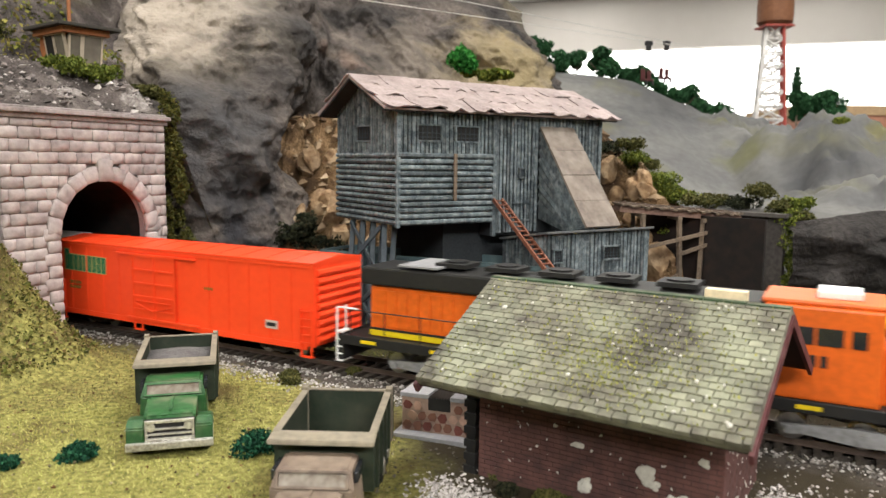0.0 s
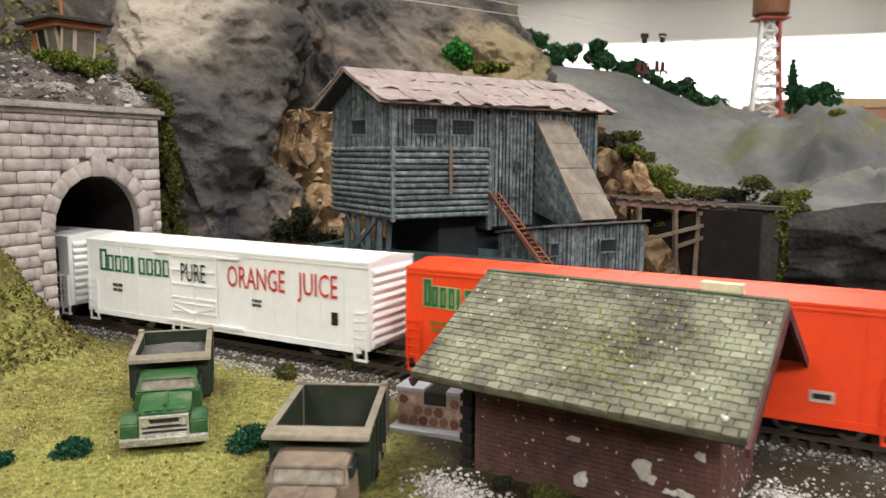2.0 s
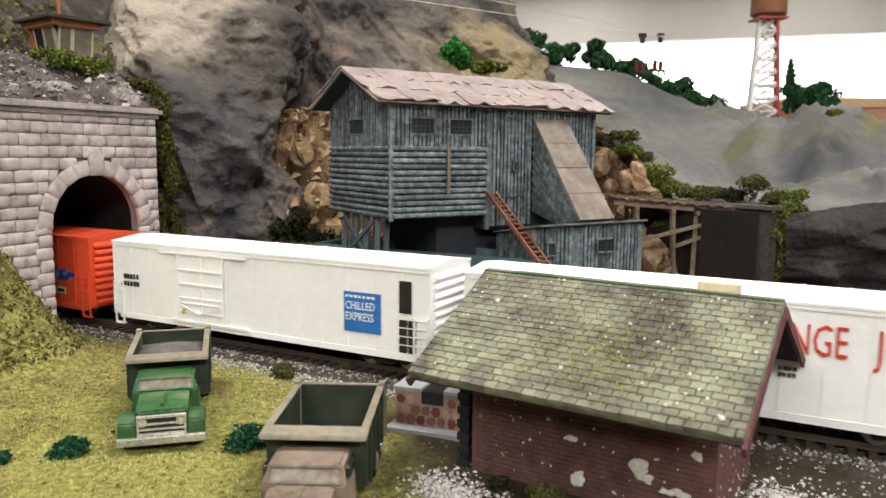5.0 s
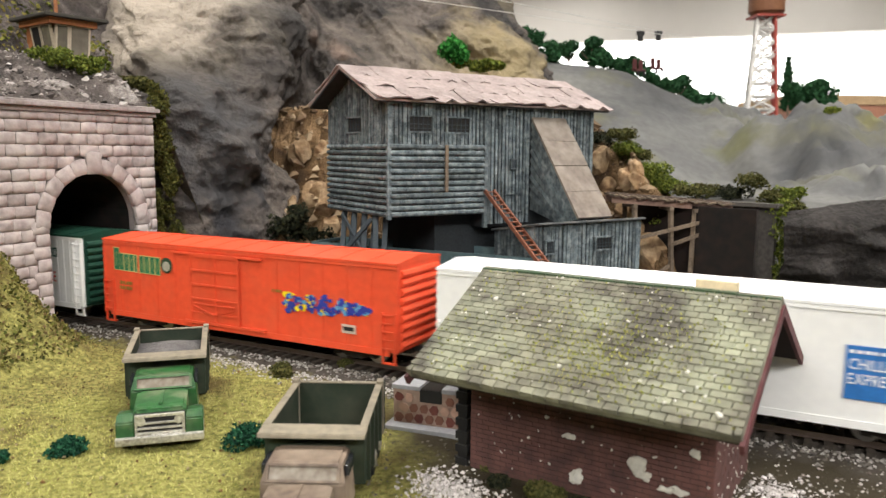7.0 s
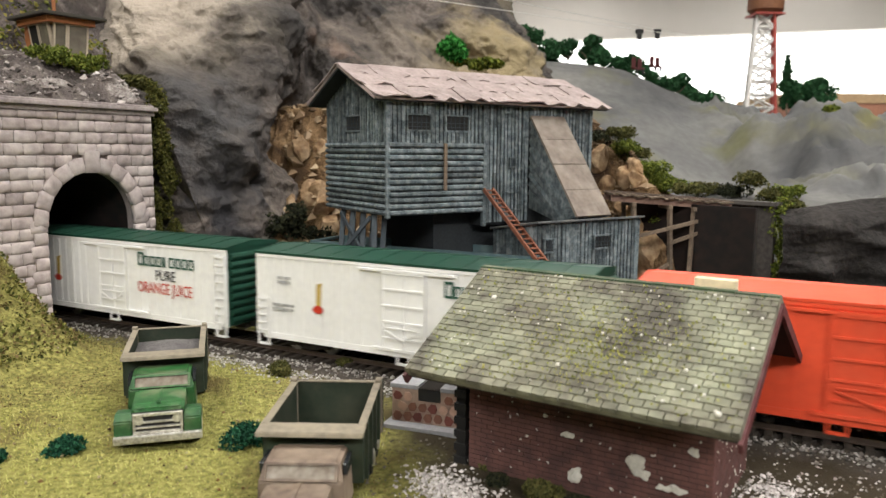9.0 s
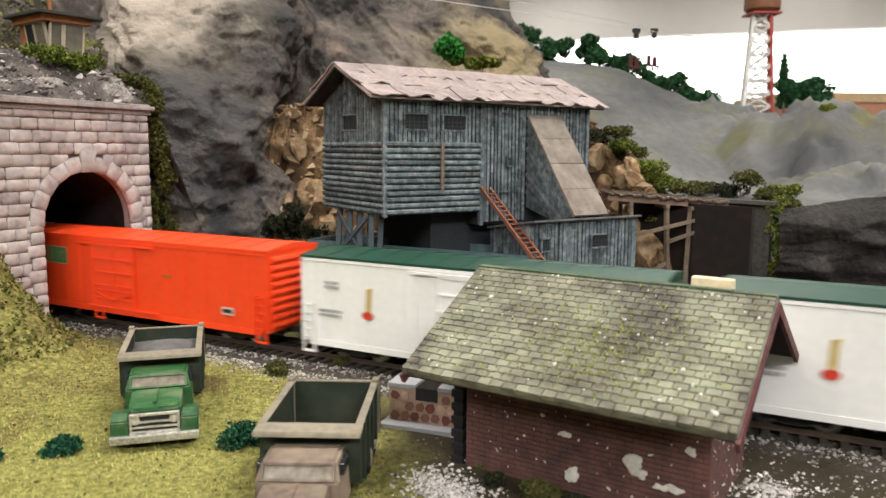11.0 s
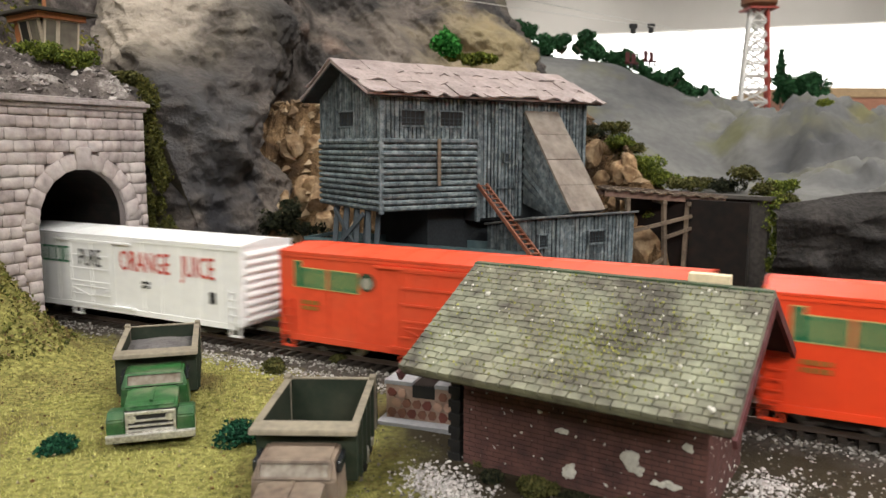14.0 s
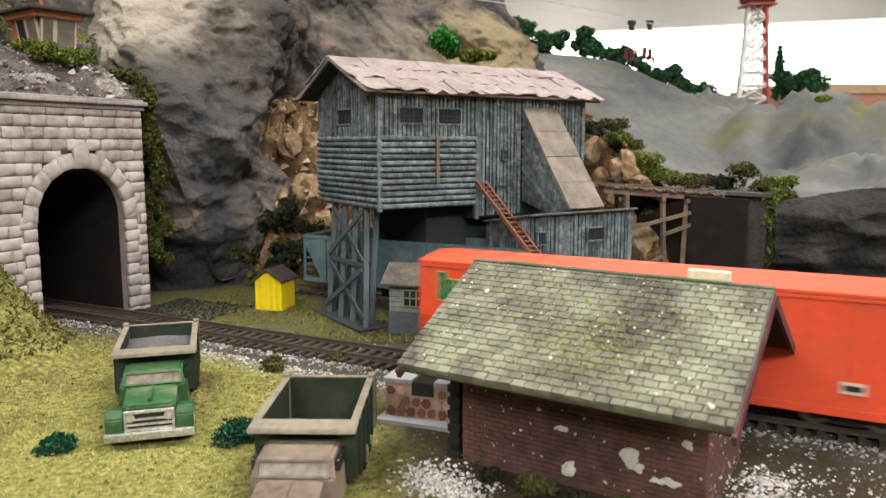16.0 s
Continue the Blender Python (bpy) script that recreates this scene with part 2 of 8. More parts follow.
def words(s, size, material, parent, m, name="lettering", label="", wide=1.0):
    c = bpy.data.curves.new(name, "FONT")
    c.body, c.size, c.extrude, c.align_x, c.resolution_u = s, size, 0.00006, "LEFT", 2
    tmp = new(name, c)
    dg = bpy.context.evaluated_depsgraph_get()
    me = bpy.data.meshes.new_from_object(tmp.evaluated_get(dg))
    bpy.data.objects.remove(tmp)
    me.materials.clear()
    me.materials.append(material)
    return link(name, me, parent, m @ Matrix.Diagonal((wide, 1, 1, 1)), label)


# ---- the plan: the main track runs straight through the portal ----
HEAD = -0.49
TA = Vector((math.cos(HEAD), math.sin(HEAD), 0))
TN = Vector((-TA.y, TA.x, 0))
SIDE = Vector((-0.0617, 0.3460, 0))


def at(s, n, z=0.0):
    """A place s along the main track and n beyond the near side of the cars."""
    return SIDE + TA * s + TN * n + Vector((0, 0, z))


def track_pose(s, n=0.0190, z=0.0, turn=0.0):
    p = at(s, n, z)
    return pose(p.x, p.y, p.z, 0, 0, math.degrees(HEAD) + turn)

# ---- colours ----
M_ORANGE = mat("car_orange_paint", (0.88, 0.068, 0.015), (0.82, 0.058, 0.013), rough=0.42, scale=120, bump=0.08, vary=0.05, spec=0.5)
M_ORANGE_D = mat("car_orange_paint_faded", (0.74, 0.082, 0.030), (0.63, 0.066, 0.025), rough=0.55, scale=120, bump=0.1, dust=0.18, dust_c=(0.25, 0.12, 0.07), vary=0.04)
M_WHITE = mat("car_white_paint", (0.84, 0.84, 0.84), (0.78, 0.78, 0.79), rough=0.42, scale=120, bump=0.08, vary=0.03, spec=0.5)
M_REEFER = mat("car_ivory_paint", (0.82, 0.815, 0.81), (0.75, 0.745, 0.745), rough=0.5, scale=120, bump=0.08, vary=0.03)
M_GREENROOF = mat("dark_green_car_roof", (0.012, 0.055, 0.035), rough=0.5, scale=150, bump=0.1)
M_BLACK = mat("black_plastic", (0.012, 0.012, 0.013), (0.02, 0.019, 0.018), rough=0.55, scale=200, bump=0.15)
M_UNDER = mat("weathered_underframe", (0.02, 0.017, 0.015), (0.04, 0.033, 0.028), rough=0.75, scale=200, bump=0.2)
M_STEEL = mat("wheel_steel", (0.35, 0.34, 0.33), rough=0.3, metal=0.9, scale=200, bump=0.05)
M_TRUCKGREY = mat("grey_bogie_plastic", (0.34, 0.34, 0.35), (0.18, 0.18, 0.18), rough=0.5, scale=200, bump=0.15)
M_LGREEN = mat("green_lettering", (0.015, 0.16, 0.07), rough=0.5, bump=0, vary=0)
M_LRED = mat("red_lettering", (0.62, 0.05, 0.025), rough=0.5, bump=0, vary=0)
M_LBLACK = mat("black_lettering", (0.02, 0.02, 0.022), rough=0.5, bump=0, vary=0)
M_LYEL = mat("pale_yellow_lettering", (0.62, 0.5, 0.2), rough=0.5, bump=0, vary=0)
M_BLUE = mat("blue_panel_paint", (0.03, 0.17, 0.50), rough=0.45, bump=0, vary=0)
M_GRAF = mat("violet_blue_spray", (0.035, 0.05, 0.33), rough=0.5, bump=0, vary=0)
M_YEL = mat("yellow_paint", (0.84, 0.64, 0.012), (0.76, 0.56, 0.012), rough=0.5, scale=200, bump=0.1)
M_LOCO = mat("locomotive_orange", (0.80, 0.14, 0.012), rough=0.4, scale=150, bump=0.05, vary=0.03, spec=0.5)
M_GLASS = mat("dark_window_glass", (0.02, 0.022, 0.025), rough=0.08, bump=0, vary=0, spec=0.6)
M_RAIL = mat("rail_metal", (0.16, 0.12, 0.10), rough=0.45, metal=0.6, scale=200, bump=0.1)
M_TIE = mat("tie_wood", (0.06, 0.045, 0.035), (0.03, 0.025, 0.02), rough=0.85, scale=300, bump=0.4)
M_BOARD = mat("blue_grey_weathered_boards", (0.125, 0.155, 0.172), (0.038, 0.050, 0.058), rough=0.8, scale=420, bump=0.6, dust=0.5, dust_c=(0.36, 0.39, 0.40), vary=0.38, world_grain=True)
# darker copy of the boards: shade behind battens and under roofs in the colour
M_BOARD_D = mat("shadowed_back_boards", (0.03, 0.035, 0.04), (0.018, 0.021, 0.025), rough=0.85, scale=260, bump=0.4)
M_BOARD_N = mat("teal_grey_foundation_boards", (0.055, 0.068, 0.08), (0.035, 0.045, 0.055), rough=0.85, scale=260, bump=0.4)
M_TIN = mat("pinkish_tin_roofing", (0.33, 0.265, 0.255), (0.21, 0.165, 0.16), rough=0.65, scale=200, bump=0.25, dust=0.4, dust_c=(0.45, 0.38, 0.365), vary=0.12, world_grain=True)
M_TAN = mat("tan_chute_cover", (0.19, 0.155, 0.13), (0.13, 0.105, 0.09), rough=0.7, scale=160, bump=0.15, dust=0.25)
M_STAIR = mat("reddish_brown_wood", (0.22, 0.085, 0.05), (0.14, 0.05, 0.03), rough=0.7, scale=250, bump=0.3)
M_TIMBER = mat("old_brown_timber", (0.20, 0.15, 0.11), (0.10, 0.075, 0.055), rough=0.85, scale=260, bump=0.4)
M_STONE = mat("greyish_pink_cut_stone", (0.45, 0.385, 0.372), (0.23, 0.19, 0.19), rough=0.9, scale=80, bump=1.0, dust=0.5, dust_c=(0.60, 0.56, 0.54), vary=0.12, dist=0.001, world_grain=True)
M_MORTAR = mat("portal_mortar", (0.30, 0.255, 0.25), rough=0.95, scale=300, bump=0.5)
# near-black: the unlit depth of tunnel and mine is in the colour
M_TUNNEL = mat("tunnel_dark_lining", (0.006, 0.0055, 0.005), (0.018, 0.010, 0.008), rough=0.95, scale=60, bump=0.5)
M_PLASTER = mat("white_wall_paint", (0.82, 0.81, 0.78), rough=0.8, scale=3, bump=0.02, vary=0)
M_CEIL = mat("ceiling_paint", (0.88, 0.86, 0.82), (0.86, 0.84, 0.80), rough=0.9, scale=4, bump=0.02, vary=0)
M_FLOOR = mat("room_carpet", (0.12, 0.12, 0.13), rough=0.95, scale=40, bump=0.1, vary=0)

# ---- room ----
def room():
    tagged(part("floor", boxes((-6, 6, -6, 9.0, -1.15, -1.1)), M_FLOOR), "dark carpet floor of the exhibition room", "floor", kind="structure")
    tagged(part("ceiling", boxes((-6, 6, -6, 9.0, 1.5, 1.55)), M_CEIL), "off-white ceiling with flat light panels", "ceiling", kind="structure")
    for nm, b in (("wall_south", (-6, 6, -6.1, -6, -1.1, 1.5)), ("wall_west", (-6.1, -6, -6, 9, -1.1, 1.5)), ("wall_east", (6, 6.1, -6, 9, -1.1, 1.5))):
        tagged(part(nm, boxes(b), M_PLASTER), "plain white painted room wall", "wall", kind="structure")
    turn = pose(0.8, 6.9, 0, 0, 0, -19)
    tagged(part("wall_north", boxes((-8, 6.5, 0.1, 0.2, -1.1, 1.5)), M_PLASTER, m=turn), "plain white painted room wall", "wall", kind="structure")
    # added glowing backdrop: whitens the far wall and lights the ceiling
    tagged(part("wall_glow", boxes((-7.2, 6.2, 0.0, 0.06, -0.6, 1.05)), glow("bright_wall_glow", (1, 0.99, 0.96), 3.6), m=turn), "glowing white band standing in for the bright far wall", "window", kind="structure")
    tagged(part("trim", boxes((-7.2, 6.2, -0.03, 0.0, 1.05, 1.075)), M_PLASTER, m=turn), "white trim over the glowing wall band", "trim", kind="structure")
    tagged(part("bulkhead", boxes((-7.2, 6.2, -0.10, -0.032, 1.052, 1.498)), mat("greige_bulkhead_paint", (0.66, 0.62, 0.575), (0.64, 0.60, 0.555), rough=0.85, scale=4, bump=0.02, vary=0), m=turn), "greige painted bulkhead over the glowing wall band", "wall", kind="structure")
    p = glow("panel_diffuser", (1, 0.98, 0.94), 4.0)
    for x, y in ((-0.9, 0.2), (0.9, 0.2), (-0.9, 2.6), (1.1, 3.2), (-0.9, -2.0), (0.9, -2.0), (0.72, 6.1), (2.4, 5.4)):
        t = thing("ceiling_light", pose(x, y, 1.5), "flat white fluorescent panel set in the ceiling", "lamp", "ceiling lights")
        part("diffuser", boxes((-0.6, 0.6, -0.3, 0.3, -0.008, -0.002)), p, t)
        part("frame", boxes((-0.63, 0.63, -0.33, -0.3, -0.014, 0), (-0.63, 0.63, 0.3, 0.33, -0.014, 0), (-0.63, -0.6, -0.3, 0.3, -0.014, 0), (0.6, 0.63, -0.3, 0.3, -0.014, 0)), M_PLASTER, t)


room()

# ---- ground ----
def ground_z(x, y):
    dx, dy = x - SIDE.x, y - SIDE.y
    s = dx * TA.x + dy * TA.y
    v = -(dx * TN.x + dy * TN.y)
    z = -0.0052 + 0.0012 * fbm(x * 18, y * 18, 0.3, 3)
    bank = 0.078 * smooth_step(-0.075, -0.205, s) * smooth_step(0.014, 0.052, v)
    bank = bank * (1 + 0.12 * fbm(x * 40, y * 40, 2, 3))
    bed = smooth_step(0.012, 0.0, np.abs(v + 0.0175) - 0.016)
    z = z * (1 - bed) + bed * (-0.0040) + bank
    return z


def turf_mat():
    m = bpy.data.materials.new("ground_turf")
    m.use_nodes = True
    n, l = m.node_tree.nodes, m.node_tree.links
    b = n["Principled BSDF"]
    tc = n.new("ShaderNodeTexCoord")

    def ns(scale, detail, loc=0.0):
        t = n.new("ShaderNodeTexNoise")
        t.inputs["Scale"].default_value, t.inputs["Detail"].default_value = scale, detail
        mp = n.new("ShaderNodeMapping")
        mp.inputs["Location"].default_value = (loc, loc * 0.7, 0)
        l.new(tc.outputs["Object"], mp.inputs[0])
        l.new(mp.outputs[0], t.inputs["Vector"])
        return t

    def mix(fac, a, c):
        x = n.new("ShaderNodeMix")
        x.data_type = "RGBA"
        l.new(fac, x.inputs[0])
        l.new(a, x.inputs[6])
        x.inputs[7].default_value = (*c, 1)
        return x.outputs[2]

    def rng(src, lo, hi, top=1.0):
        r = n.new("ShaderNodeMapRange")
        r.inputs[1].default_value, r.inputs[2].default_value, r.inputs[4].default_value = lo, hi, top
        l.new(src, r.inputs[0])
        return r.outputs[0]

    r = n.new("ShaderNodeValToRGB")
    r.color_ramp.elements[0].color, r.color_ramp.elements[1].color = (0.10, 0.095, 0.028, 1), (0.33, 0.31, 0.10, 1)
    r.color_ramp.elements[0].position, r.color_ramp.elements[1].position = 0.3, 0.7
    l.new(ns(420, 6).outputs[0], r.inputs[0])
    col = mix(rng(ns(30, 5, 2.0).outputs[0], 0.52, 0.66, 0.75), r.outputs[0], (0.10, 0.07, 0.03))
    # bare soil round the track and the road, on the far and the right side
    sp = n.new("ShaderNodeSeparateXYZ")
    l.new(tc.outputs["Object"], sp.inputs[0])

    def dot(ax, ay, c):
        a = n.new("ShaderNodeMath")
        a.operation = "MULTIPLY_ADD"
        l.new(sp.outputs[0], a.inputs[0])
        a.inputs[1].default_value, a.inputs[2].default_value = ax, c
        d = n.new("ShaderNodeMath")
        d.operation = "MULTIPLY_ADD"
        l.new(sp.outputs[1], d.inputs[0])
        d.inputs[1].default_value = ay
        l.new(a.outputs[0], d.inputs[2])
        return d.outputs[0]

    wob = ns(60, 4, 5.0).outputs[0]

    def band(src, lo, hi):
        ad = n.new("ShaderNodeMath")
        ad.operation = "MULTIPLY_ADD"
        l.new(wob, ad.inputs[0])
        ad.inputs[1].default_value = 0.03
        l.new(src, ad.inputs[2])
        return rng(ad.outputs[0], lo, hi)

    off = -(SIDE.x * TN.x + SIDE.y * TN.y)
    near = dot(TN.x, TN.y, off)  # 0 at the near side of the cars, negative towards the viewer
    col = mix(band(near, 0.045, 0.062), col, (0.085, 0.082, 0.032))
    road = dot(1.0, 0.25, -0.035)
    col = mix(band(road, 0.02, 0.045), col, (0.042, 0.034, 0.022))
    bed = n.new("ShaderNodeMath")
    bed.operation = "SUBTRACT"
    bed.inputs[1].default_value = 0.0175
    l.new(near, bed.inputs[0])
    ab = n.new("ShaderNodeMath")
    ab.operation = "ABSOLUTE"
    l.new(bed.outputs[0], ab.inputs[0])
    inv = n.new("ShaderNodeMath")
    inv.operation = "MULTIPLY"
    inv.inputs[1].default_value = -1
    l.new(ab.outputs[0], inv.inputs[0])
    col = mix(band(inv.outputs[0], -0.017, -0.006), col, (0.075, 0.064, 0.056))
    l.new(col, b.inputs["Base Color"])
    b.inputs["Roughness"].default_value = 0.95
    b.inputs["Specular IOR Level"].default_value = 0.1
    bp = n.new("ShaderNodeBump")
    bp.inputs["Strength"].default_value, bp.inputs["Distance"].default_value = 0.8, 0.001
    l.new(ns(900, 5).outputs[0], bp.inputs["Height"])
    l.new(bp.outputs[0], b.inputs["Normal"])
    return m


def ground():
    xs = np.unique(np.concatenate([np.linspace(-4, -0.4, 12), np.linspace(-0.4, 0.45, 320), np.linspace(0.45, 4, 12)]))
    ys = np.unique(np.concatenate([np.linspace(-2.4, 0.1, 10), np.linspace(0.1, 0.6, 200), np.linspace(0.6, 2.6, 12)]))
    X, Y = np.meshgrid(xs, ys)
    far = np.maximum(smooth_step(-0.42, -0.6, X), 0)
    Z = ground_z(X, Y) * (1 - far) + far * -0.005
    tagged(sheet("ground", X, Y, Z, turf_mat()), "model railway baseboard with olive turf, soil and gravel", "ground", kind="structure")
    tagged(part("baseboard", boxes((-4, 4, -2.4, 2.6, -0.13, -0.09)), M_TIMBER), "wooden baseboard carrying the model landscape", "table", kind="structure")


ground()


def track(name, n, z, s0, s1, label):
    t = thing(name, track_pose(0, n, z), label, "railway track", kind="structure")
    bm = bmesh.new()
    for y in (-0.00825, 0.00825):
        box(bm, s0, s1, y - 0.0004, y + 0.0004, -0.0006, 0.0)
        box(bm, s0, s1, y - 0.0003, y + 0.0003, -0.0018, -0.0006)
        box(bm, s0, s1, y - 0.0009, y + 0.0009, -0.0022, -0.0018)
    part("rail", bm, M_RAIL, t, "dull brown metal rails")
    me = bpy.data.meshes.new("tie")
    bm = boxes((-0.0013, 0.0013, -0.0150, 0.0150, -0.0042, -0.0022))
    bm.to_mesh(me)
    bm.free()
    me.materials.append(M_TIE)
    k = 0
    x = max(s0, -0.30)
    while x < min(s1, 0.42):
        link("tie", me, t, pose(x + 0.0004 * math.sin(k * 7.1), 0.0005 * math.sin(k * 3.3), 0, 0, 0, 1.5 * math.sin(k * 5.7)))
        x += 0.0062
        k += 1
    return t


track("main_track", 0.0190, 0.0, -4.0, 4.0, "brown model railway track on dark ballast")
track("siding_track", 0.142, -0.001, -0.10, 0.40, "dusty siding track under the coal tipple")

# ---- tunnel portal ----
PORTAL_S = -0.159


def portal():
    # local x runs along the face (n), y goes into the hill, z up
    p = at(PORTAL_S, 0.0130)
    m = pose(p.x, p.y, 0, 0, 0, math.degrees(HEAD) + 90)
    t = thing("tunnel_portal", m, "grey-pink cut stone railway tunnel portal with an arched mouth", "tunnel portal")
    R, zs, xl, xr, zt = 0.0290, 0.0545, -0.100, 0.0440, 0.1160
    arch = [(R * math.cos(a), zs + R * math.sin(a)) for a in [math.pi * k / 20 for k in range(21)]]
    bm = bmesh.new()
    out = [(xr, -0.02), (xr, zt), (xl, zt), (xl, -0.02), (-R, -0.02)] + arch[::-1] + [(R, -0.02)]
    a = [bm.verts.new((x, 0, z)) for x, z in out]
    b = [bm.verts.new((x, 0.005, z)) for x, z in out]
    for r in (a, b):
        es = [bm.edges.new((r[i], r[(i + 1) % len(r)])) for i in range(len(r))]
        bmesh.ops.triangle_fill(bm, edges=es, use_beauty=True)
    for i in range(len(a)):
        j = (i + 1) % len(a)
        bm.faces.new((a[i], b[i], b[j], a[j]))
    part("wall", bm, M_MORTAR, t, "recessed mortar of the portal")
    # lining: a tube going back into the hill, its darkness put into the colour
    bm = bmesh.new()
    prof = [(-R, -0.02)] + arch[::-1] + [(R, -0.02)]
    rows = [[bm.verts.new((x * 1.06, y, z * 1.02)) for x, z in prof] for y in (0.0045, 0.12, 0.5)]
    for r0, r1 in zip(rows, rows[1:]):
        for i in range(len(prof) - 1):
            bm.faces.new((r0[i], r1[i], r1[i + 1], r0[i + 1]))
    part("lining", bm, M_TUNNEL, t, "tunnel lining coloured near-black for the dark inside")
    # stones
    rnd = random.Random(3)
    meshes = []
    for k in range(6):
        bm = bmesh.new()
        vs = box(bm, -0.5, 0.5, -0.5, 0.5, -0.5, 0.5)
        bmesh.ops.subdivide_edges(bm, edges=bm.edges[:], cuts=2, use_grid_fill=True)
        for v in bm.verts:
            e = sum(abs(c) > 0.45 for c in v.co)
            if e >= 2:
                v.co.x, v.co.z = v.co.x * 0.95, v.co.z * 0.94
                v.co.y *= 0.62 if v.co.y < 0 else 1.0
            v.co += Vector((rnd.uniform(-1, 1) * 0.035, rnd.uniform(-1, 1) * 0.07 if v.co.y < 0 else 0, rnd.uniform(-1, 1) * 0.05))
        me = bpy.data.meshes.new("stone")
        for fc in bm.faces:
            fc.smooth = True
        bm.to_mesh(me)
        bm.free()
        me.materials.append(M_STONE)
        meshes.append(me)

    def stone(x0, x1, z0, z1, proud=0.0):
        me = rnd.choice(meshes)
        m = Matrix.LocRotScale(((x0 + x1) / 2, -0.0007 - proud, (z0 + z1) / 2), None, (x1 - x0 - 0.0001, 0.0036, z1 - z0 - 0.0001))
        link("stone", me, t, m)

    rowh, z, k = 0.0064, -0.010, 0
    while z < zt - 0.004:
        z1 = min(z + rowh, zt)
        zc = (z + z1) / 2
        hole = R + 0.0075 if zc < zs else (math.sqrt(max(0, (R + 0.0075) ** 2 - (zc - zs) ** 2)) if zc < zs + R + 0.0075 else 0)
        spans = [(xl + 0.04, -hole), (hole, xr)] if hole > 0.003 else [(xl + 0.04, xr)]
        for a0, a1 in spans:
            x = a0 - (0.006 if k % 2 else 0)
            while x < a1 - 0.001:
                w = rnd.uniform(0.0090, 0.0125)
                x1 = min(x + w, a1)
                if a1 - x1 < 0.004:
                    x1 = a1
                if x1 - max(x, a0) > 0.0015:
                    stone(max(x, a0), x1, z, z1, rnd.uniform(0, 0.0004))
                x = x1
        z = z1
        k += 1
    # jamb stones and ring stones
    k, z = 0, -0.010
    while z < zs - 0.003:
        for sx in (-1, 1):
            w = 0.0075 + (0.0022 if k % 2 else 0)
            x0, x1 = sorted((sx * (R - 0.0004), sx * (R + w)))
            stone(x0, x1, z, z + 0.0068, 0.0007)
        z += 0.0068
        k += 1
    for k in range(11):
        a = math.pi * (k + 0.5) / 11
        big = 1.45 if k == 5 else 1.0
        me = meshes[k % 6]
        rr = R + 0.0036 * big
        m = Matrix.LocRotScale((rr * math.cos(a), -0.0016 - (0.001 if k == 5 else 0), zs + rr * math.sin(a)), Euler((0, -a, 0)), (0.0086 * big, 0.0044, 0.0098))
        link("ring_stone", me, t, m)
    bm = boxes((xl, xr + 0.002, -0.0030, 0.005, zt, zt + 0.0028), (xl, xr + 0.003, -0.0052, 0.005, zt + 0.0028, zt + 0.0052), (xl, xr + 0.001, -0.0036, 0.005, zt + 0.0052, zt + 0.0064), bev=0.0006)
    part("cornice", bm, mat("cornice_stone", (0.36, 0.31, 0.31), (0.2, 0.17, 0.17), rough=0.9, scale=200, bump=0.5, dust=0.3), t, "moulded stone cornice")


portal()

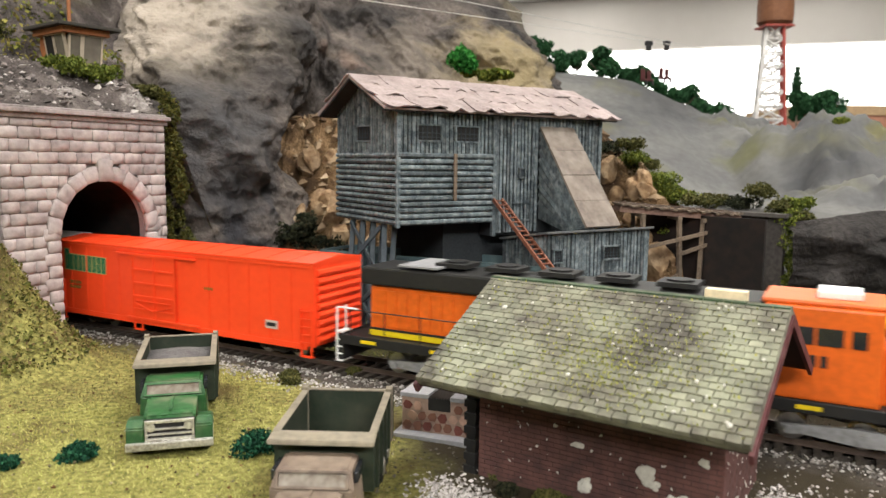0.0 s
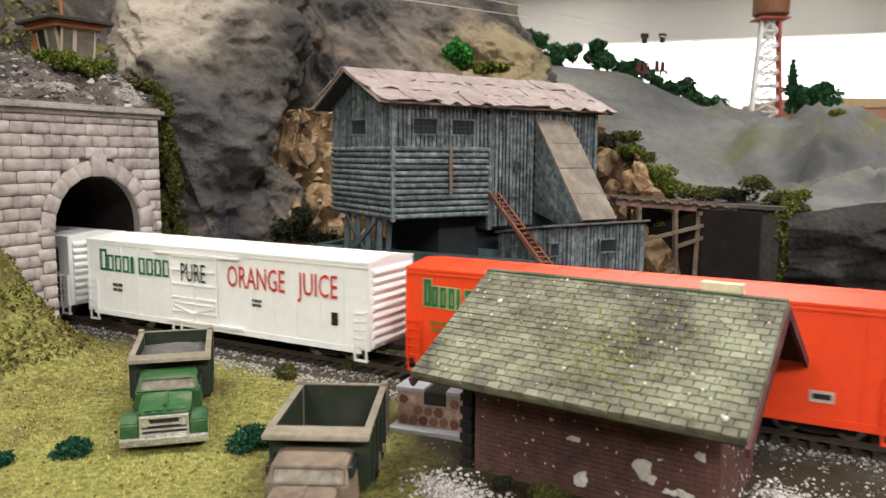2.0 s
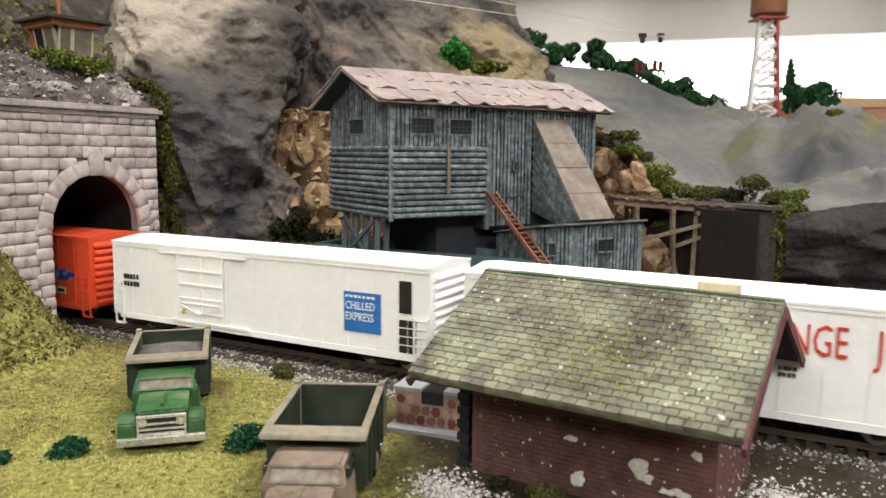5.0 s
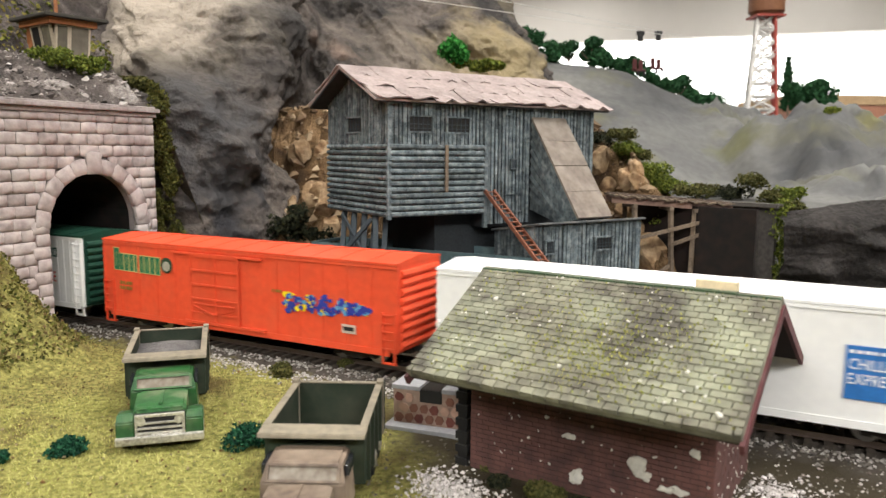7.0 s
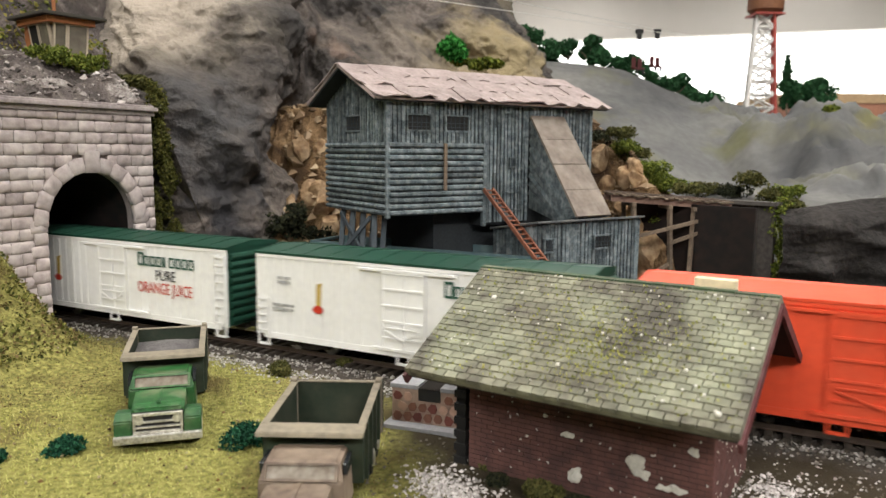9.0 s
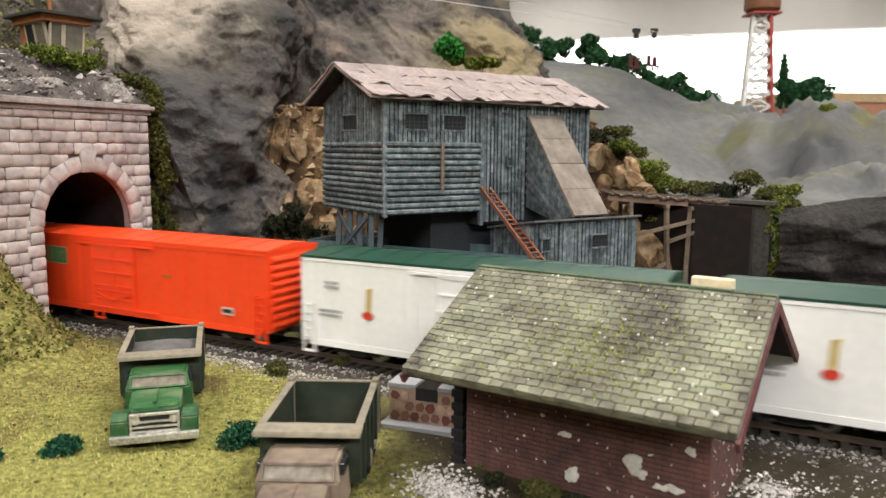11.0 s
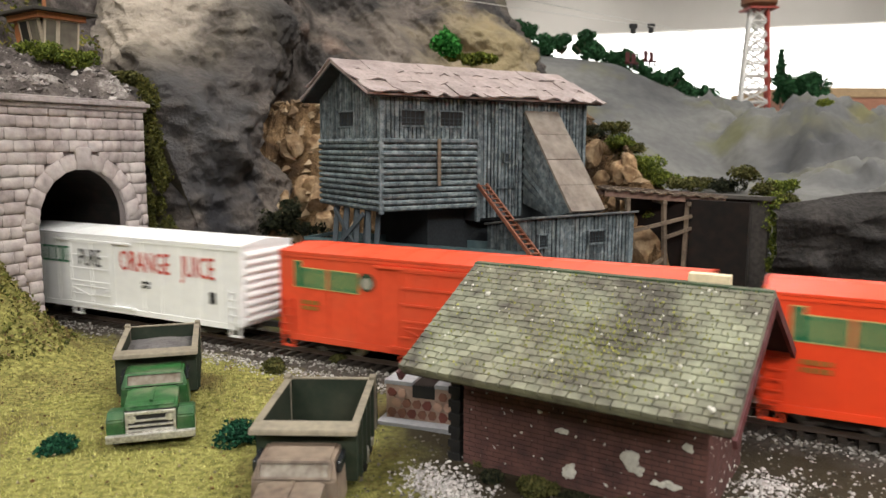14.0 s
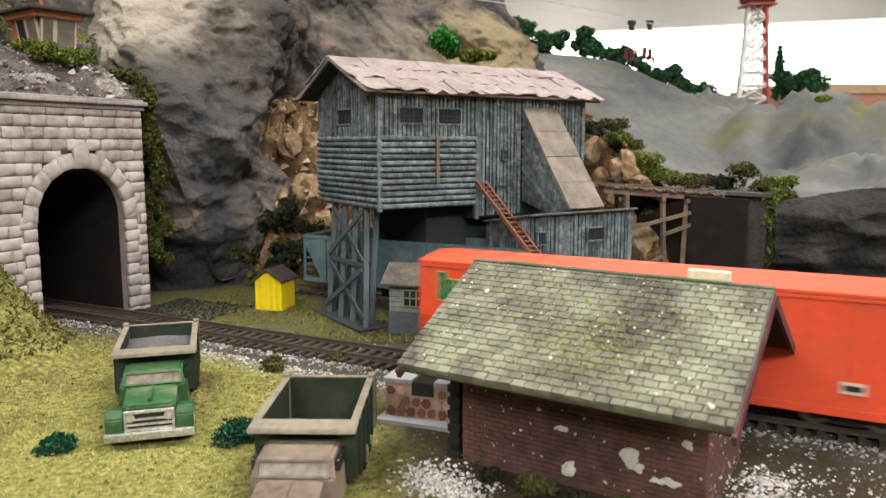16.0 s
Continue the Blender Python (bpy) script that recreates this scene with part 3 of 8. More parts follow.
# ---- mountain ----
def mountain():
    pts = np.array([(-0.30, 0.66), (-0.215, 0.545), (-0.185, 0.525), (-0.160, 0.540), (-0.143, 0.556), (-0.134, 0.585), (-0.128, 0.625), (-0.09, 0.645), (-0.03, 0.650), (0.03, 0.655), (0.080, 0.668), (0.112, 0.70), (0.126, 0.78), (0.128, 0.95), (0.12, 1.2)])
    d = np.concatenate([[0], np.cumsum(np.linalg.norm(np.diff(pts, axis=0), axis=1))])
    nu, nz = 430, 280
    u = np.linspace(0, d[-1] * 0.72, nu)
    px, py = np.interp(u, d, pts[:, 0]), np.interp(u, d, pts[:, 1])
    ker = np.ones(15) / 15
    px = np.convolve(np.pad(px, 7, mode="edge"), ker, "valid")
    py = np.convolve(np.pad(py, 7, mode="edge"), ker, "valid")
    tx, ty = np.gradient(px), np.gradient(py)
    ln = np.hypot(tx, ty)
    nx, ny = ty / ln, -tx / ln  # outward
    z = np.linspace(-0.01, 0.42, nz)
    U, Z = np.meshgrid(u, z)
    PX, PY = np.broadcast_to(px, U.shape), np.broadcast_to(py, U.shape)
    NX, NY = np.broadcast_to(nx, U.shape), np.broadcast_to(ny, U.shape)
    lean = np.where(PX < -0.13, 0.12, 0.30)
    lean = np.convolve(np.pad(lean[0], 20, mode="edge"), np.ones(41) / 41, "valid")[None, :]
    back = lean * Z + 0.55 * np.maximum(Z - 0.11, 0) + 0.5 * np.maximum(Z - 0.20, 0)
    bump = 0.022 * fbm(PX * 7, Z * 5, PY * 7, 2) + 0.016 * fbm(PX * 15 + Z * 8, Z * 9, PY * 15, 4, 0.5, True)
    bump = bump + 0.0052 * fbm(PX * 55, Z * 40, PY * 55, 5, 0.6) - 0.0060 * fbm(PX * 30 + Z * 12, Z * 24, PY * 30, 4, 0.55, True)
    bump = bump - 0.018 * np.exp(-(((PX + 0.148 - 0.45 * (Z - 0.06)) / 0.011) ** 2)) * smooth_step(0.03, 0.09, Z)
    fade = smooth_step(-0.01, 0.06, Z) * 0.6 + 0.4
    X = PX + NX * (bump * fade) - 0.12 * back * 2.0
    Y = PY + NY * (bump * fade) + back * 0.9
    stops = [(0.30, (0.016, 0.0155, 0.016)), (0.42, (0.041, 0.036, 0.034)), (0.52, (0.077, 0.065, 0.059)), (0.62, (0.130, 0.108, 0.095)), (0.74, (0.228, 0.190, 0.164))]
    paint = (
        ((-0.222, 0.600, 0.205), 0.070, (0.42, 0.36, 0.30), 0.78), ((-0.165, 0.620, 0.225), 0.045, (0.27, 0.235, 0.20), 0.5),
        ((0.062, 0.740, 0.190), 0.080, (0.27, 0.215, 0.12), 0.8), ((-0.075, 0.690, 0.200), 0.030, (0.28, 0.17, 0.13), 0.55),
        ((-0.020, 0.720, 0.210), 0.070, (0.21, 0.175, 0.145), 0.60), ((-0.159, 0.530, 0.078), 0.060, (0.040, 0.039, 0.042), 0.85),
        # last two of this row: shade of the carved crevice put into the colour
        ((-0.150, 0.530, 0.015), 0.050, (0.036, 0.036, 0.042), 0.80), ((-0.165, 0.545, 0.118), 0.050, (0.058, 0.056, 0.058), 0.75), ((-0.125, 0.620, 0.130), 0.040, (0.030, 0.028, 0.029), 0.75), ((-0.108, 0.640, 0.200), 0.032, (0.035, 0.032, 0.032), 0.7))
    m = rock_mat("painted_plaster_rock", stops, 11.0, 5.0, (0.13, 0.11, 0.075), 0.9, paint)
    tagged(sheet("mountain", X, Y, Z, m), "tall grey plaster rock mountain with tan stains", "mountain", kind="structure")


mountain()


def hill_left():
    # behind the portal: a ledge, then a grassy slope
    b = np.linspace(0.002, 0.75, 170)
    n = np.linspace(-0.40, 0.30, 180)
    B, N = np.meshgrid(b, n)
    Z = 0.1205 + 0.40 * np.minimum(B, 0.075) + 1.25 * np.maximum(B - 0.10, 0) + (0.006 * fbm(B * 30, N * 30, 1, 4) + 0.004 * fbm(B * 60, N * 60, 2, 4, 0.6, True)) * smooth_step(0, 0.02, B) + 0.02 * fbm(B * 8, N * 8, 4, 3) * smooth_step(0.1, 0.2, B)
    Z = Z - 2.2 * np.maximum(N - 0.066 - 0.95 * np.maximum(B - 0.05, 0), 0)
    Z = np.maximum(Z, 0.0)
    X = SIDE.x + TA.x * (PORTAL_S - B) + TN.x * N
    Y = SIDE.y + TA.y * (PORTAL_S - B) + TN.y * N
    m = rock_mat("scrubby_hillside", [(0.3, (0.035, 0.03, 0.028)), (0.46, (0.085, 0.07, 0.065)), (0.58, (0.15, 0.125, 0.115)), (0.68, (0.42, 0.38, 0.36)), (0.78, (0.15, 0.13, 0.05))], 34.0, 14.0, (0.10, 0.085, 0.035), 1.0)
    tagged(sheet("hillside", X, Y, Z, m), "scrubby rock ledge and hillside above the tunnel", "hill", kind="structure")


hill_left()


def hills_right():
    x = np.concatenate([np.linspace(0.08, 0.75, 170), np.linspace(0.77, 2.2, 20)])
    y = np.linspace(0.30, 1.7, 230)
    X, Y = np.meshgrid(x, y)
    ridge = np.interp(X, [0.05, 0.146, 0.22, 0.342, 0.45, 0.8, 2.2], [0.20, 0.196, 0.185, 0.145, 0.12, 0.11, 0.1])
    ry = 0.90
    za = ridge - 0.50 * np.maximum(ry - Y, 0) - 0.3 * np.maximum(Y - ry, 0) * 0.6
    top = np.interp(X, [0.2, 0.26, 0.30, 0.355, 0.40, 0.47, 0.6, 2.2], [0.065, 0.075, 0.108, 0.130, 0.127, 0.117, 0.11, 0.1])
    zb = top - np.where(Y < 0.75, 0.42 * (0.75 - Y), 0.35 * (Y - 0.75))
    wl = np.interp(X, [0.06, 0.165, 0.226, 0.45, 1.0, 2.3], [0.60, 0.565, 0.500, 0.430, 0.30, 0.0])
    low = 0.057 + 0.11 * np.clip(Y - wl, 0, 0.10)
    Z = np.maximum(np.maximum(za, zb), low)
    Z = Z + 0.007 * fbm(X * 9, Y * 9, 1, 3) + 0.013 * fbm(X * 26, Y * 26, 3, 4, 0.55, True) * smooth_step(0.27, 0.33, X)
    Z = np.where(Y < np.interp(X, [0.06, 0.165, 0.226, 0.45, 1.0, 2.3], [0.60, 0.565, 0.500, 0.430, 0.30, 0.0]) + np.where(X > 0.226, 0.034, 0.012), -0.03, Z)
    m = rock_mat("smooth_grey_hill", [(0.3, (0.045, 0.045, 0.048)), (0.48, (0.092, 0.092, 0.093)), (0.62, (0.145, 0.142, 0.136)), (0.78, (0.21, 0.203, 0.194))], 6.0, 13.0, (0.12, 0.115, 0.05), 0.14, (((0.340, 0.660, 0.090), 0.070, (0.075, 0.074, 0.075), 0.55), ((0.331, 0.663, 0.088), 0.030, (0.038, 0.040, 0.045), 0.85), ((0.290, 0.740, 0.115), 0.026, (0.13, 0.13, 0.045), 0.6), ((0.360, 0.720, 0.112), 0.024, (0.15, 0.15, 0.05), 0.7), ((0.405, 0.715, 0.110), 0.028, (0.16, 0.14, 0.05), 0.6), ((0.327, 0.600, 0.062), 0.030, (0.12, 0.115, 0.05), 0.65), ((0.250, 0.620, 0.080), 0.030, (0.085, 0.085, 0.04), 0.6)), 0.35)
    tagged(sheet("far_hill", X, Y, Z, m), "smooth grey painted hills with faint grass", "hill", kind="structure")


hills_right()

# ---- coal tipple ----
MILL = Vector((-0.0264, 0.4340, 0))
MH = 32.4


def tipple():
    t = thing("coal_tipple", pose(MILL.x, MILL.y, 0, 0, 0, MH), "blue-grey weathered wooden coal tipple on timber legs", "industrial building")
    L, W, B = 0.156, 0.0813, 0.0674
    zb, zl, ze, zr = 0.0586, 0.1013, 0.1275, 0.1459
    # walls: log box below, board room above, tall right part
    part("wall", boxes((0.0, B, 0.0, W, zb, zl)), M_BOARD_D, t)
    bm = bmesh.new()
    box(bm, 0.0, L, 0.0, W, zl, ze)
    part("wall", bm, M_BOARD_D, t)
    bm = bmesh.new()
    for x0 in (0.0, L - 0.002):
        vs = [bm.verts.new((x, y, z)) for x in (x0, x0 + 0.002) for y, z in ((0, ze), (W, ze), (W / 2, zr))]
        bm.faces.new(vs[:3]), bm.faces.new(vs[3:][::-1])
        for i in range(3):
            j = (i + 1) % 3
            bm.faces.new((vs[i], vs[j], vs[j + 3], vs[i + 3]))
    part("gable", bm, M_BOARD_D, t)
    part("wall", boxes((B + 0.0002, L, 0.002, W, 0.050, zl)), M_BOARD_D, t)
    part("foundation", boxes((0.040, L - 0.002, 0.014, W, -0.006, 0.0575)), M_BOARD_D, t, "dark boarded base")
    # roof: two slopes of uneven tin sheets
    pitch = math.atan2(zr - ze, W / 2)
    rnd = random.Random(5)
    tins = []
    for k in range(5):
        bm = boxes((-0.5, 0.5, -0.5, 0.5, -0.5, 0.5))
        bmesh.ops.subdivide_edges(bm, edges=bm.edges[:], cuts=3, use_grid_fill=True)
        rag = [rnd.uniform(-0.10, 0.05) for _ in range(5)]
        up = [rnd.uniform(0.0, 2.2) ** 1.5 for _ in range(5)]
        for v in bm.verts:
            i = int(round((v.co.x + 0.5) * 4))
            low = max(0.0, -v.co.y * 2)
            v.co.z += up[i] * low
            v.co.y += rag[i] * low
        tins.append(part_mesh("tin_sheet", bm, M_TIN))
    slope = (W / 2 + 0.0063) / math.cos(pitch)
    for side in (-1, 1):
        rm = pose(0, W / 2, zr + 0.0012) @ (pose(0, 0, 0, 0, 0, 0) if side < 0 else pose(L, 0, 0, 0, 0, 180)) @ pose(0, 0, 0, math.degrees(pitch))
        roof = part("roof", boxes((-0.0118, L + 0.0118, -slope, 0.0, -0.0012, 0.0)), M_TIN, t, "dull pinkish tin sheet roof")
        roof.matrix_basis = rm
        # dark sheet under the tin: the overhang's shade put into its colour
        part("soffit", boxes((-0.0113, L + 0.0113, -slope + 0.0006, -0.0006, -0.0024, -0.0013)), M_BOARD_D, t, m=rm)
        cols, rows = 9, 3
        for i in range(cols):
            for j in range(rows):
                w, h = (L + 0.0236) / cols, slope / rows
                mm = Matrix.LocRotScale((-0.0118 + (i + 0.5) * w + rnd.uniform(-1, 1) * 0.0012, -(j + 0.5) * h - 0.0008, 0.0006 + 0.0004 * ((i + j) % 2)), Euler((radians(rnd.uniform(1.2, 3.6)), radians(rnd.uniform(-1, 1)), radians(rnd.uniform(-2.0, 2.0)))), (w * 1.04, h * 1.08, 0.0007))
                link("tin_sheet", tins[rnd.randrange(5)], roof, mm)
    # logs
    def log_mesh():
        bm = bmesh.new()
        bmesh.ops.create_cone(bm, cap_ends=True, segments=7, radius1=0.5, radius2=0.5, depth=1.0, matrix=pose(0, 0, 0, 0, 90, 0))
        me = bpy.data.meshes.new("log")
        bm.to_mesh(me)
        bm.free()
        me.materials.append(M_BOARD)
        return me

    lm = log_mesh()
    k = 12
    for i in range(k):
        z = zb + (i + 0.5) * (zl - zb) / k
        h = (zl - zb) / k
        for x0, x1 in ((0.0, 0.0362), (0.0367, B)):
            link("log", lm, t, Matrix.LocRotScale(((x0 + x1) / 2 + rnd.uniform(-1, 1) * 0.0004, -0.0006, z), Euler((0, radians(rnd.uniform(-0.5, 0.5)), 0)), (x1 - x0 + 0.0006, h * 0.86, h * 0.88)))
        for y0, y1 in ((0.0, 0.044), (0.0445, W)):
            link("log", lm, t, Matrix.LocRotScale((-0.0006, (y0 + y1) / 2, z), Euler((0, 0, radians(90))), (y1 - y0 + 0.0006, h * 0.86, h * 0.88)))
    bm = boxes((-0.5, 0.5, -0.5, 0.5, -0.5, 0.5))
    for v in bm.verts:
        if v.co.z < 0:
            v.co.x *= 0.9
    bme = bpy.data.meshes.new("batten")
    bm.to_mesh(bme)
    bm.free()
    bme.materials.append(M_BOARD)

    def batten(x, y, z0, z1, rz, w=0.0022, th=0.0012):
        link("batten", bme, t, Matrix.LocRotScale((x, y, (z0 + z1) / 2), Euler((0, radians(rnd.uniform(-0.8, 0.8)), radians(rz))), (w * rnd.uniform(0.75, 1.2), th * rnd.uniform(0.7, 1.3), z1 - z0)))

    wins = [(0.0126, 0.0282), (0.0392, 0.0551)]
    zw0, zw1 = 0.1085, 0.1168
    x = 0.0015
    while x < L:
        low = 0.052 if x > B + 0.0005 else zl - rnd.uniform(0.0, 0.006)
        hit = any(a - 0.0012 < x < b + 0.0012 for a, b in wins)
        chute = 0.103 < x < 0.132
        if hit:
            batten(x, -0.0006, low, zw0, 0)
            batten(x, -0.0006, zw1, ze, 0)
        elif chute:
            batten(x, -0.0006, 0.1180, ze, 0)
        else:
            batten(x, -0.0004, low, ze, 0)
        x += 0.00285
    y = 0.002
    while y < W:
        top = ze + (zr - ze) * (1 - abs(y - W / 2) / (W / 2)) - 0.0015
        if 0.030 < y < 0.053:
            batten(-0.0006, y, zl - 0.002, zw0, 90)
            batten(-0.0006, y, zw1, top, 90)
        else:
            batten(-0.0004, y, zl - rnd.uniform(0.0, 0.006), top, 90)
        y += 0.0034
    for y in np.arange(0.002, W, 0.004):
        batten(L + 0.0004, y, 0.052, ze + (zr - ze) * (1 - abs(y - W / 2) / (W / 2)) - 0.001, 90)
    # corner posts
    for x, y in ((-0.0004, -0.0004), (B, -0.0008), (L, -0.0004)):
        part("corner_post", boxes((x - 0.0012, x + 0.0012, y - 0.0012, y + 0.0012, zb - 0.001 if x < 0.06 else 0.05, ze)), M_BOARD, t)
    # windows: dark openings with bars
    def window(m, w, h):
        f = part("window", boxes((-w / 2, w / 2, -0.0004, 0.0002, -h / 2, h / 2)), M_BLACK, t, "dark barred window", m)
        for i in range(1, 5):
            xx = -w / 2 + i * w / 5
            part("bar", boxes((xx - 0.00016, xx + 0.00016, -0.0012, -0.0008, -h / 2, h / 2)), M_BOARD_N, f)
        for zz in (-0.0002, -h * 0.32):
            part("bar", boxes((-w / 2, w / 2, -0.0008, -0.0005, zz, zz + 0.0004)), M_BOARD_N, f)
        part("window_frame", boxes((-w / 2 - 0.0009, w / 2 + 0.0009, -0.0016, 0, h / 2, h / 2 + 0.0009), (-w / 2 - 0.0009, w / 2 + 0.0009, -0.0016, 0, -h / 2 - 0.0011, -h / 2), (-w / 2 - 0.0009, -w / 2, -0.0016, 0, -h / 2, h / 2), (w / 2, w / 2 + 0.0009, -0.0016, 0, -h / 2, h / 2)), M_BOARD, f)

    for a, b in wins:
        window(pose((a + b) / 2, -0.0002, (zw0 + zw1) / 2), b - a, zw1 - zw0)
    window(pose(-0.0002, 0.0413, (zw0 + zw1) / 2, 0, 0, -90), 0.0200, zw1 - zw0)
    window(pose(0.0887, -0.0013, 0.0895, 0, 0, 0), 0.0034, 0.0046)
    window(pose(0.0842, -0.0013, 0.1222, 0, 0, 0), 0.0030, 0.0026)
    part("cover_strip", boxes((0.0358, 0.0379, -0.0046, -0.0036, 0.073, 0.1008)), M_TIMBER, t, "brown upright board on the log wall")
    for y in (0.030, 0.0535):
        part("cover_strip", boxes((-0.0020, -0.0012, y - 0.0008, y + 0.0008, zl - 0.002, ze)), M_BOARD, t)
    # door outline and odd boards on the tall wall
    part("door", boxes((0.0800, 0.0960, -0.0020, -0.0012, 0.0590, 0.0592 + 0.0008), (0.0800, 0.0806, -0.0020, -0.0012, 0.0600, 0.0780), (0.0954, 0.0960, -0.0020, -0.0012, 0.0600, 0.0780), (0.0800, 0.0960, -0.0020, -0.0012, 0.0700, 0.0708)), M_BOARD, t)
    for x, z0_, z1_ in ((0.0745, 0.083, 0.111), (0.0985, 0.088, 0.106), (0.0770, 0.080, 0.098)):
        part("loose_board", boxes((x, x + 0.0016, -0.0019, -0.0010, z0_, z1_)), M_BOARD, t)
    # chute
    ch = part("chute_cover", bmesh.new(), M_TAN, t, "tan covered coal chute of four panels")
    y1, zc0, zc1 = -0.046, 0.1185, 0.0568
    ln = math.hypot(y1, zc0 - zc1)
    ang = math.degrees(math.atan2(zc0 - zc1, -y1))
    cm = pose(0.1040, 0.0, zc0, 0, 0, 0) @ pose(0, 0, 0, ang)
    for i in range(4):
        link("panel", part_mesh("panel", boxes((-0.0005, 0.0278, -ln * (i + 1) / 4 + 0.0004, -ln * i / 4, 0, 0.0014 + 0.0002 * (i % 2))), M_TAN), ch, cm)
    for xx in (0.1045, 0.1292):
        bm = bmesh.new()
        outl = [(0.0, zc0), (y1, zc1), (y1 + 0.018, zc1 - 0.004), (0.0, 0.060 if xx < 0.11 else zc0 - 0.03)]
        v = [[bm.verts.new((xx + dx, a, b)) for a, b in outl] for dx in (0, 0.0016)]
        bm.faces.new(v[0]), bm.faces.new(v[1][::-1])
        for i in range(4):
            bm.faces.new((v[0][i], v[1][i], v[1][(i + 1) % 4], v[0][(i + 1) % 4]))
        part("chute_side", bm, M_BOARD, t)
    for i in range(9):
        off = 0.0016 + i * 0.0042
        bm = bmesh.new()
        a = Vector((0.1041, -0.0004, zc0 - 0.0012 - off * 1.33))
        b = Vector((0.1041, y1 + off * 0.42 + 0.0006, zc1 + 0.001 - off * 0.10))
        beam(bm, a, b, 0.0009, 0.0028)
        part("chute_plank", bm, M_BOARD, t)
    # hut below the chute
    hx0, hx1, hy0, hy1, hz = 0.0745, 0.158, -0.0450, -0.002, 0.0545
    part("annex_wall", boxes((hx0, hx1, hy0, hy1, -0.006, hz - 0.007)), M_BOARD_D, t)
    x = hx0 + 0.001
    while x < hx1:
        hit = 0.1185 < x < 0.1325 or 0.0785 < x < 0.0855
        if hit:
            batten(x, hy0 - 0.0004, -0.006, 0.0375, 0, 0.0026)
            batten(x, hy0 - 0.0004, 0.0455, hz, 0, 0.0026)
        else:
            batten(x, hy0 - 0.0003, -0.006, hz, 0, 0.0026)
        x += 0.0031
    y = hy0 + 0.001
    while y < hy1:
        top = hz - 0.16 * (y - hy0)
        batten(hx1 + 0.0003, y, -0.006, top, 90, 0.0026)
        batten(hx0 - 0.0003, y, -0.006, top, 90, 0.0026)
        y += 0.0033
    window(pose(0.1255, hy0 - 0.0006, 0.0415), 0.0135, 0.0072)
    window(pose(0.0820, hy0 - 0.0006, 0.0415), 0.0060, 0.0068)
    part("annex_roof", boxes((hx0 - 0.003, hx1 + 0.002, -0.004, hy1 - hy0, 0, 0.0014), bev=0.0004), mat("grey_felt_roof", (0.085, 0.09, 0.095), (0.05, 0.055, 0.06), scale=150, bump=0.3, dust=0.3), t, "grey felt lean-to roof", pose(0, hy0, hz, -9))
    # stair
    st = part("stair", bmesh.new(), M_STAIR, t, "steep reddish-brown wooden stair")
    p0, p1 = Vector((0.0692, -0.003, 0.0730)), Vector((0.0692, -0.082, 0.0150))
    bm = bmesh.new()
    for dx in (-0.0032, 0.0032):
        beam(bm, p0 + Vector((dx, 0, 0)), p1 + Vector((dx, 0, 0)), 0.0012, 0.0022)
    link("stringer", part_mesh("stringer", bm, M_STAIR), st)
    sm = part_mesh("step", boxes((-0.0032, 0.0032, -0.0013, 0.0013, -0.0003, 0.0003)), M_STAIR)
    for i in range(24):
        q = p0.lerp(p1, (i + 0.5) / 24)
        link("step", sm, st, pose(q.x, q.y, q.z + 0.0006))
    part("landing", boxes((0.063, 0.0735, -0.096, -0.081, -0.006, 0.0150)), M_TIMBER, t)
    # timber legs under the log box
    def foot(row, k):
        return Vector((-0.0185 + 0.006 * row, -0.016 + 0.0158 * k + 0.005 * row, -0.005))

    def head(row, k):
        return Vector((0.0015 + 0.007 * row, 0.019 + 0.0142 * k, zb))

    for row in range(2):
        for k in range(4):
            bm = bmesh.new()
            beam(bm, foot(row, k), head(row, k), 0.0030)
            part("leg", bm, M_BOARD_N, t)

    def brace(p, q):
        bm = bmesh.new()
        beam(bm, p, q, 0.0013, 0.0024)
        part("brace", bm, M_BOARD_N, t)

    off = Vector((-0.0019, 0, 0))
    for f0, f1 in ((0.08, 0.47), (0.53, 0.97)):
        brace(foot(0, 0).lerp(head(0, 0), f0) + off, foot(0, 3).lerp(head(0, 3), f1) + off)
        brace(foot(0, 3).lerp(head(0, 3), f0) + off * 1.6, foot(0, 0).lerp(head(0, 0), f1) + off * 1.6)
    for row in range(2):
        brace(foot(row, 0).lerp(head(row, 0), 0.5) + off, foot(row, 3).lerp(head(row, 3), 0.5) + off)
    for x, y in ((0.030, 0.074), (0.058, 0.074)):
        part("leg", boxes((x - 0.0016, x + 0.0016, y - 0.0016, y + 0.0016, -0.006, zb)), M_BOARD, t)
    part("sill", boxes((-0.0255, -0.006, -0.022, 0.044, -0.0075, -0.0042)), M_BOARD_D, t, "dark timber raft under the legs")


def part_mesh(name, bm, material):
    me = bpy.data.meshes.new(name)
    bmesh.ops.recalc_face_normals(bm, faces=bm.faces)
    bm.to_mesh(me)
    bm.free()
    me.materials.append(material)
    return me


tipple()

# ---- brick shed with the mossy roof ----
SH = math.degrees(math.atan2(-0.0523, 0.0790))
SHED = Vector((-0.0076, 0.2215, 0.0))
SHINGLE = dict(c=(0.188, 0.180, 0.134), c2=(0.064, 0.058, 0.049), rough=0.85, scale=95, bump=0.7, dust=0.62, dust_c=(0.36, 0.38, 0.27), vary=0.17, world_grain=True)
M_SHINGLE = mat("mossy_green_shingle", **SHINGLE)
M_SHINGLE_J = mat("mossy_green_shingle_courses", island=True, **SHINGLE)
